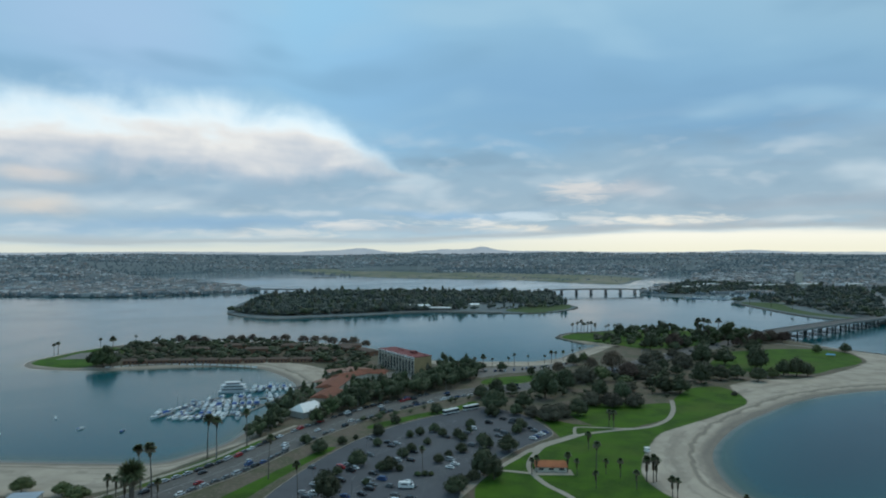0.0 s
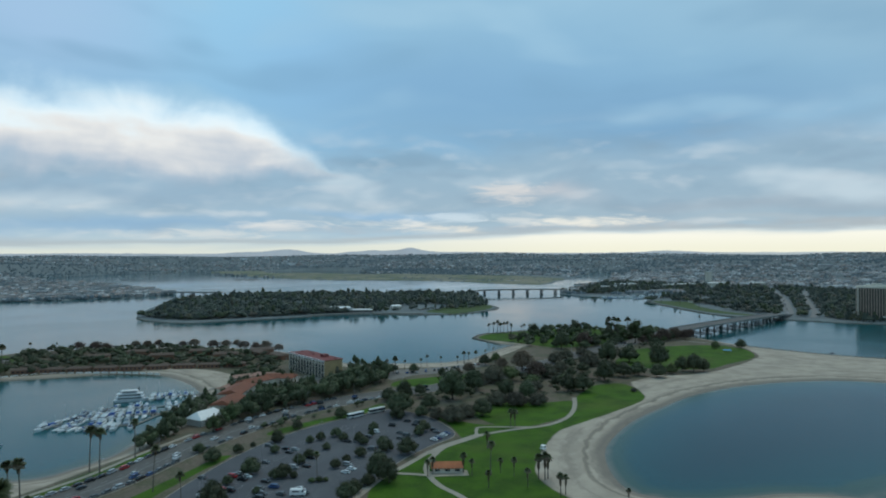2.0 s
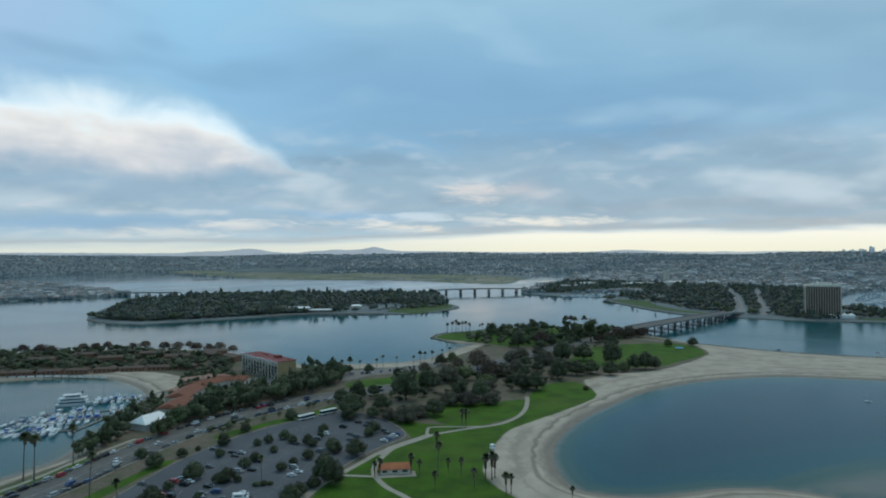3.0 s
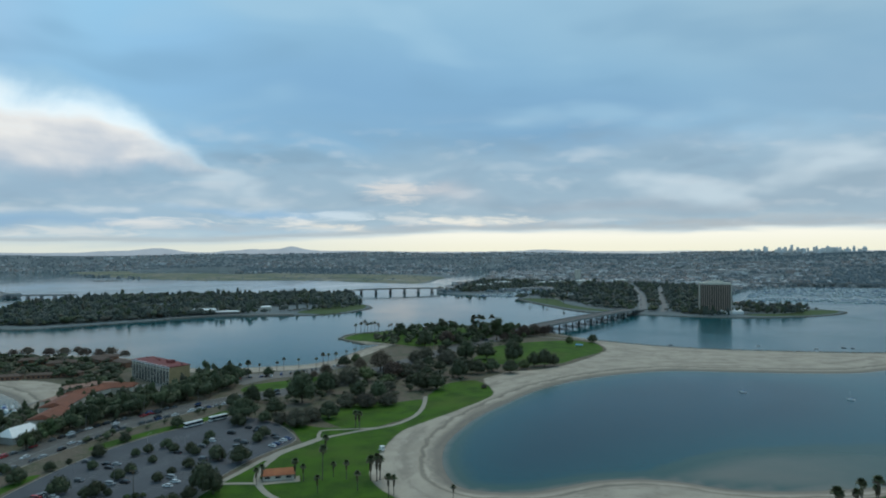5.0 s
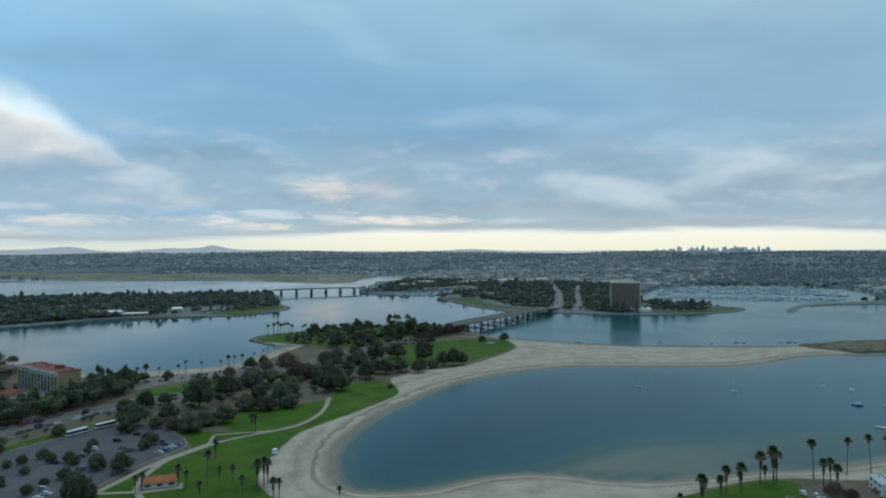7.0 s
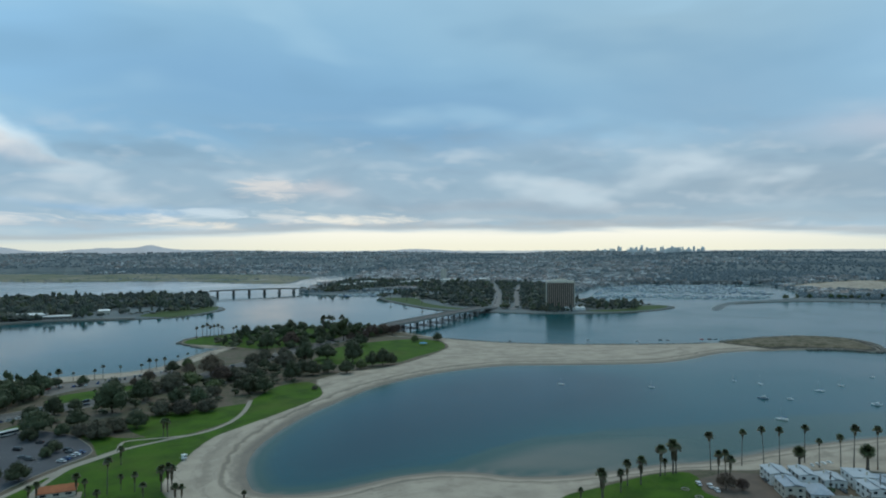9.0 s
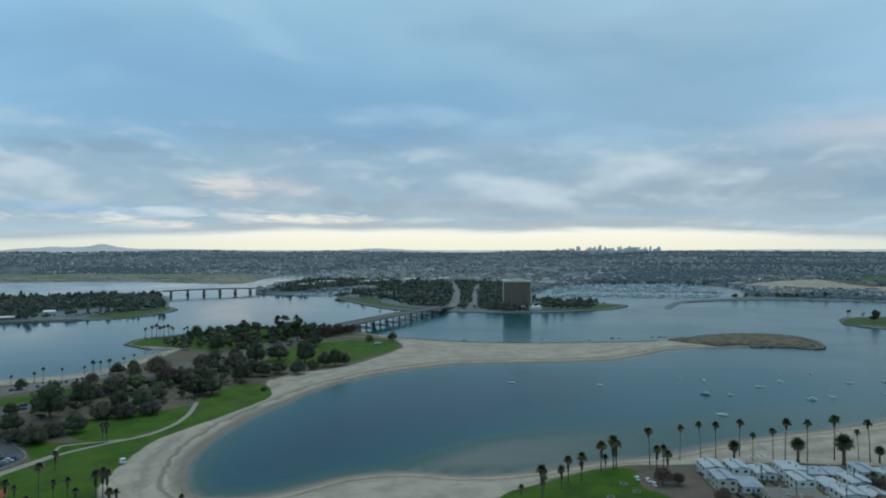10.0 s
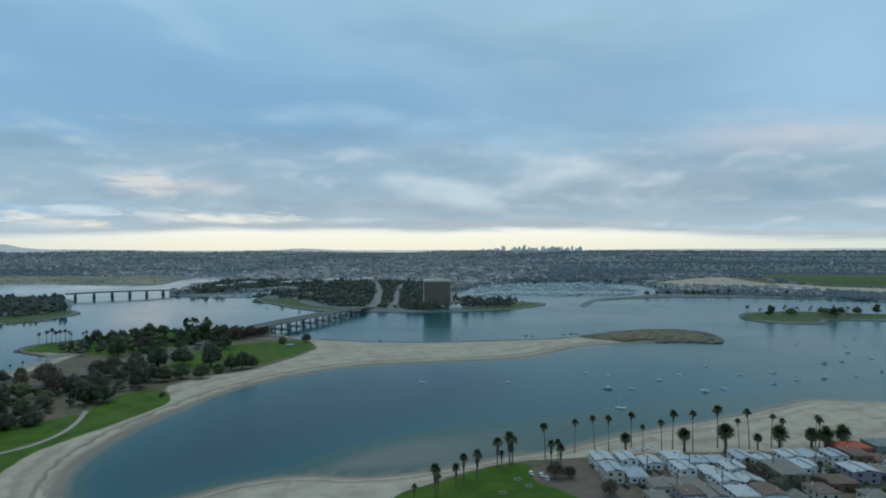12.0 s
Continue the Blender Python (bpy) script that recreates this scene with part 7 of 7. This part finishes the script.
for k in range(4):
    BOATS[3](spot(398 + k * 4, 201 - k * 0.4, 2.0, 60 + 8 * k, 0.5))


# ---------------------------------------------------------------- the far shores
def scattered(seed, n, lo, hi, left, right, power=1.0):
    """Places in a fan of directions (degrees from +y towards +x)."""
    rng = np.random.RandomState(seed)
    r = 1 / (1 / hi + rng.rand(n) ** power * (1 / lo - 1 / hi))
    r = np.where(rng.rand(n) < 0.55, lo + rng.rand(n) * (hi - lo), r)
    a = np.radians(left + rng.rand(n) * (right - left))
    return 50 + r * np.sin(a), r * np.cos(a), rng


def settle(x, y, gap=8):
    """Ground height there, and whether it is well inside the mainland."""
    m = inside_distance(MAINLAND, x, y)
    z = np.clip(m * 0.35, -4, 2.0) + hill(x, y) * ease(10, 300, m)
    ok = (m > gap) & (near_distance(MARSH, x, y, 200) < np.where(y < 2900, -130, 0)) & (near_distance(SLOUGH, x, y, 60) < -15) & (near_distance(RIVERBED, x, y) < -10) & (near_distance(QUAY, x, y) < 0)
    for c in LAWNS[-1:]:
        ok &= near_distance(c, x, y) < 0
    return z, ok


FAR_WALL = many("far_walls", [(0.46, 0.45, 0.44), (0.34, 0.335, 0.33), (0.68, 0.68, 0.68), (0.34, 0.29, 0.27), (0.38, 0.375, 0.37), (0.28, 0.285, 0.29), (0.48, 0.46, 0.44)])
FAR_ROOF = many("far_roofs", [(0.19, 0.15, 0.135), (0.20, 0.205, 0.21), (0.24, 0.17, 0.145), (0.16, 0.165, 0.175), (0.34, 0.35, 0.36), (0.25, 0.235, 0.225), (0.54, 0.55, 0.56)])
# leaf colour lifted and blued: distance haze put into the base colour
HAZED_LEAF = surface("hazed_leaf", (0.132, 0.164, 0.182), 0.8, (0.106, 0.134, 0.148), 0.02, 8, spread=0.35, islands=True, spec=0.1)


def far_town(name, label, x, y, z, rng, big):
    walls, roofs = Soup(), Soup()
    for i in range(len(x)):
        k = rng.rand()
        L, W, H = rng.uniform(9, 16), rng.uniform(8, 11), rng.choice((3.5, 4.0, 6.0, 6.5))
        if k < big:
            L, W, H = rng.uniform(22, 55), rng.uniform(14, 24), rng.uniform(6, 11)
        t = rng.choice((0.0, 0.35, 0.9)) + rng.rand() * 0.2
        walls.box(x[i], y[i], z[i] - 1, L, W, H + 1, t)
        if k < big or k > 0.85:
            roofs.box(x[i], y[i], z[i] + H, L + 0.4, W + 0.4, 0.4, t)
        else:
            roofs.gable(x[i], y[i], z[i] + H, L, W, 2.0, t, 0.5, 1.5)
    ob = tagged(new(name), label, "houses", kind="stuff")
    part("walls", walls, FAR_WALL, ob), part("roofs", roofs, FAR_ROOF, ob)


def far_woods(name, label, x, y, z, rng, lo, hi):
    s = Soup()
    for i in range(len(x)):
        r, h = rng.uniform(lo, hi) * 1.2, rng.uniform(lo, hi)
        n, v = 5, []
        for lat, q in ((0.0, 1.0), (0.62, 0.75)):
            for k in range(n):
                j, a = rng.uniform(0.75, 1.25), 6.283 * (k + rng.rand() * 0.5) / n
                v.append((x[i] + r * q * j * math.cos(a), y[i] + r * q * j * math.sin(a), z[i] + h * lat * 1.5))
        v.append((x[i], y[i], z[i] + h * 1.55 * rng.uniform(0.9, 1.1)))
        f = [(a * n + k, a * n + (k + 1) % n, (a + 1) * n + (k + 1) % n, (a + 1) * n + k) for a in range(1) for k in range(n)]
        s.add(v, f + [(10, 5 + k, 5 + (k + 1) % n) for k in range(n)])
    single(name, s, HAZED_LEAF, label, "trees", "", "stuff", True)


def settled(x, y):
    """Where the mesas are built over, 0 to 1; the rest are wooded canyons and parks."""
    return 0.05 - 0.11 * ease(0.50, 0.90, np.arctan2(x, y)) + 0.55 * rolling(x + 300, y, 560) + 0.30 * rolling(x, y + 90, 230) + 0.15 * rolling(x, y, 90)


x, y, rng = scattered(41, 26000, 1750, 4850, -37, 76)
z, ok = settle(x, y)
ok &= settled(x, y) + 0.10 * rng.rand(len(x)) > 0.53
far_town("distant_town", "distant houses and sheds on low mesas", x[ok], y[ok], z[ok], rng, 0.07)
# pale sheds and yards on the flat valley floor
x, y, rng = scattered(46, 1500, 2500, 3500, 12, 46)
z, ok = settle(x, y)
ok &= rolling(x, y, 330) > 0.45
far_town("valley_sheds", "pale industrial sheds on the valley floor", x[ok], y[ok], z[ok], rng, 0.55)
x, y, rng = scattered(42, 44000, 1700, 4850, -37, 76)
z, ok = settle(x, y, 4)
ok &= (settled(x, y) < 0.52) | (rng.rand(len(x)) < 0.45)
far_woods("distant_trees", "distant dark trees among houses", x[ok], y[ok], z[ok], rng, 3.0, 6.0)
# the near edge of the northern shore
rng = np.random.RandomState(43)
x, y = -1800 + rng.rand(2100) * 1272, 1560 + rng.rand(2100) ** 1.5 * 1000
z, ok = settle(x, y, 7)
far_town("shore_houses", "close-set pale houses along the far shore", x[ok], y[ok], z[ok], rng, 0.05)
x, y = -1800 + rng.rand(5200) * 1272, 1560 + rng.rand(5200) ** 1.3 * 1000
z, ok = settle(x, y, 3)
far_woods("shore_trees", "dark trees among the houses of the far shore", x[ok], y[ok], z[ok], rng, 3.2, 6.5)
# scrub on the marsh and a line of trees behind it
x, y = -840 + rng.rand(700) * 1560, 2200 + rng.rand(700) * 1300
ok = near_distance(MARSH, x, y) > 12
far_woods("marsh_scrub", "low scrub on the green marsh", x[ok], y[ok], np.full(ok.sum(), 1.6), rng, 2, 3.5)

# marina basins
yachts, spars = Soup(), Soup()
rng = np.random.RandomState(44)
BASIN = smooth([(1032, 1152), (1152, 1308), (1344, 1482), (1524, 1524), (1716, 1464), (1800, 1368), (1656, 1260), (1560, 1110), (1420, 1010), (1300, 1000), (1230, 1040), (1152, 1152)], 4)
SMALL_BASIN = smooth([(542.4, 1555.2), (600, 1548), (672, 1590), (750, 1644), (726, 1560), (636, 1473.6), (600, 1482), (552, 1514.4)], 4)
for basin, n in ((BASIN, 860), (SMALL_BASIN, 110)):
    for x, y in scatter(45, basin, 9.0, n * 4)[:n]:
        if basin is BASIN and rolling(np.array([x * 0.9 + y]), np.array([y * 0.4 - x * 0.4]), 95)[0] > 0.52 and y < 1400:
            continue
        L, t = rng.uniform(9, 15), rng.choice((0.5, 2.07)) + rng.normal() * 0.05
        yachts.box(x, y, -0.2, L, L * 0.3, 1.5, t, 1.1).box(x, y, 1.3, L * 0.5, L * 0.22, 1.2, t, 0.85)
        if rng.rand() < 0.5:
            spars.tube([(x, y, 1), (x, y, L * 1.1)], [0.14, 0.1], 4)
single("moored_yachts", yachts, YACHT_HULL, "crowded white yachts in a marina basin", "boats", "", "stuff")
single("yacht_masts", spars, STEEL, "slim bare masts in a marina basin", "masts", "", "stuff")


# ---------------------------------------------------------------- rock edges
def riprap(name, outline, lo, hi, gap, label, z=0.1, inset=0.8, seed=1, size=1.0):
    rng = np.random.RandomState(seed)
    p = outline[lo:hi]
    s = Soup()
    for x, y, a in walk_line(p, gap, inset):
        for k in range(2):
            r = size * rng.uniform(0.6, 1.3)
            px, py = x + rng.normal() * 0.9, y + rng.normal() * 0.9
            v = [(px + r * math.cos(q) * rng.uniform(0.7, 1.2), py + r * math.sin(q) * rng.uniform(0.7, 1.2), z + h * r * rng.uniform(0.6, 1.2) + k * 0.5)
                 for h in (-0.7, 0.35) for q in (0.2, 1.5, 2.8, 4.1, 5.3)]
            v.append((px, py, z + r * 0.8 + k * 0.5))
            s.add(v, [(i, (i + 1) % 5, 5 + (i + 1) % 5, 5 + i) for i in range(5)] + [(10, 5 + i, 5 + (i + 1) % 5) for i in range(5)])
    single(name, s, ROCK, label, "rocks", "", "stuff")


def nearest(poly, x, y):
    return int(np.argmin((poly[:, 0] - x) ** 2 + (poly[:, 1] - y) ** 2))


riprap("rock_bank", PENINSULA, nearest(PENINSULA, 160, 775), nearest(PENINSULA, 422, 792), 1.6, "grey rock bank round the green point", seed=2)
riprap("rock_bank", PENINSULA, nearest(PENINSULA, 728, 542), nearest(PENINSULA, 760, 463), 1.1, "grey rock bank round the end of the spit", seed=3, size=2.3)
riprap("rock_bank", PENINSULA, nearest(PENINSULA, 443, 726), nearest(PENINSULA, 720, 542), 2.2, "low rock edge along the channel", seed=4, size=0.8)
riprap("rock_bank", MAINLAND, nearest(MAINLAND, 600, 1388), nearest(MAINLAND, 989, 1056), 2.4, "grey rock bank along the channel", seed=5, size=1.3)
riprap("rock_bank", MAINLAND, nearest(MAINLAND, 1203, 916), nearest(MAINLAND, 1640, 590), 3.2, "grey rock bank along the channel", seed=6, size=1.5)
riprap("rock_bank", ISLET, 0, len(ISLET) - 1, 2.6, "grey rock bank round the islet", seed=7, size=1.2)
riprap("rock_bank", ISLAND, 0, nearest(ISLAND, 240, 1356), 3.4, "pale rock and sand edge of the island", seed=8, size=1.3)


# ---------------------------------------------------------------- skyline and mountains
def office_tower(x, y, w, d, h, base, steps):
    ob = thing("office_tower", "distant hazy downtown office tower", "skyscraper", "downtown towers")
    part("shaft", Soup().box(0, 0, -20, w, d, h * 0.8 + 20), HAZY, ob)
    part("top", Soup().box(0, 0, h * 0.8, w * (0.75 if steps else 0.98), d * 0.8, h * 0.2, 0, 0.8 if steps else 1.0), HAZY, ob)
    for k in range(3):
        part("window_band", Soup().box(0, 0, h * (0.2 + 0.2 * k), w + 0.6, d + 0.6, h * 0.05), HAZY_DARK, ob)
    ob.matrix_basis = pose(x, y, base, 0, 0, -44)


# tower walls and glass are made pale, haze put into their colours
HAZY = surface("hazy_wall", (0.78, 0.77, 0.75), 0.9, (0.68, 0.68, 0.67), 0.02, 6, spread=0.4)
HAZY_DARK = surface("hazy_glass", (0.56, 0.58, 0.59), 0.5)
TOWN = random.Random(9)
for k in range(46):
    a = radians(39.6 + k * 0.172 + (0.5 if k > 12 else 0) + (0.3 if k > 43 else 0) + TOWN.uniform(-0.09, 0.09))
    r = 4700 + TOWN.uniform(-60, 60)
    tall = 24 + 16 * TOWN.random() + (14 if k in (11, 12, 20, 29, 33, 36, 43, 45) else 0) - (10 if k < 9 or k % 3 == 0 else 0)
    office_tower(40 + r * math.sin(a), r * math.cos(a), TOWN.uniform(12, 22) + (8 if k > 43 else 0), TOWN.uniform(14, 24), tall, 90, k % 2)


def ridge(name, label, r, left, right, base, peaks, colour, step=0.15):
    """A far range, a plain backdrop along the horizon that glows in a hazed colour; peaks: direction, half width,
    height.
    """
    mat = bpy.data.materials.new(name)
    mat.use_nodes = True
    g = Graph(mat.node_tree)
    # emission replaces lighting here, with the haze already in the colour
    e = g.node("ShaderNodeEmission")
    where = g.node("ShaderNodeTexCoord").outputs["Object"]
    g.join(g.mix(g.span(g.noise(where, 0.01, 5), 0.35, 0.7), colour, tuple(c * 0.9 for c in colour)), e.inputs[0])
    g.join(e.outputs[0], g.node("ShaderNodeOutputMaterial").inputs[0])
    s, v, f = Soup(), [], []
    n = int((right - left) / step) + 1
    for i in range(n):
        d = left + i * step
        h = base + sum(k * math.exp(-((d - c) / w) ** 2) for c, w, k in peaks) + 1.8 * noise.noise((d * 0.9, r * 0.01, 0)) + 2.0 * noise.noise((d * 2.3, r * 0.01, 5))
        x, y = 40 + r * math.sin(radians(d)), r * math.cos(radians(d))
        v += [(x, y, 10), (x, y, h), (x * 1.004, y * 1.004, h - 4)]
    for i in range(n - 1):
        a, b = 3 * i, 3 * i + 3
        f += [(a, b, b + 1, a + 1), (a + 1, b + 1, b + 2, a + 2)]
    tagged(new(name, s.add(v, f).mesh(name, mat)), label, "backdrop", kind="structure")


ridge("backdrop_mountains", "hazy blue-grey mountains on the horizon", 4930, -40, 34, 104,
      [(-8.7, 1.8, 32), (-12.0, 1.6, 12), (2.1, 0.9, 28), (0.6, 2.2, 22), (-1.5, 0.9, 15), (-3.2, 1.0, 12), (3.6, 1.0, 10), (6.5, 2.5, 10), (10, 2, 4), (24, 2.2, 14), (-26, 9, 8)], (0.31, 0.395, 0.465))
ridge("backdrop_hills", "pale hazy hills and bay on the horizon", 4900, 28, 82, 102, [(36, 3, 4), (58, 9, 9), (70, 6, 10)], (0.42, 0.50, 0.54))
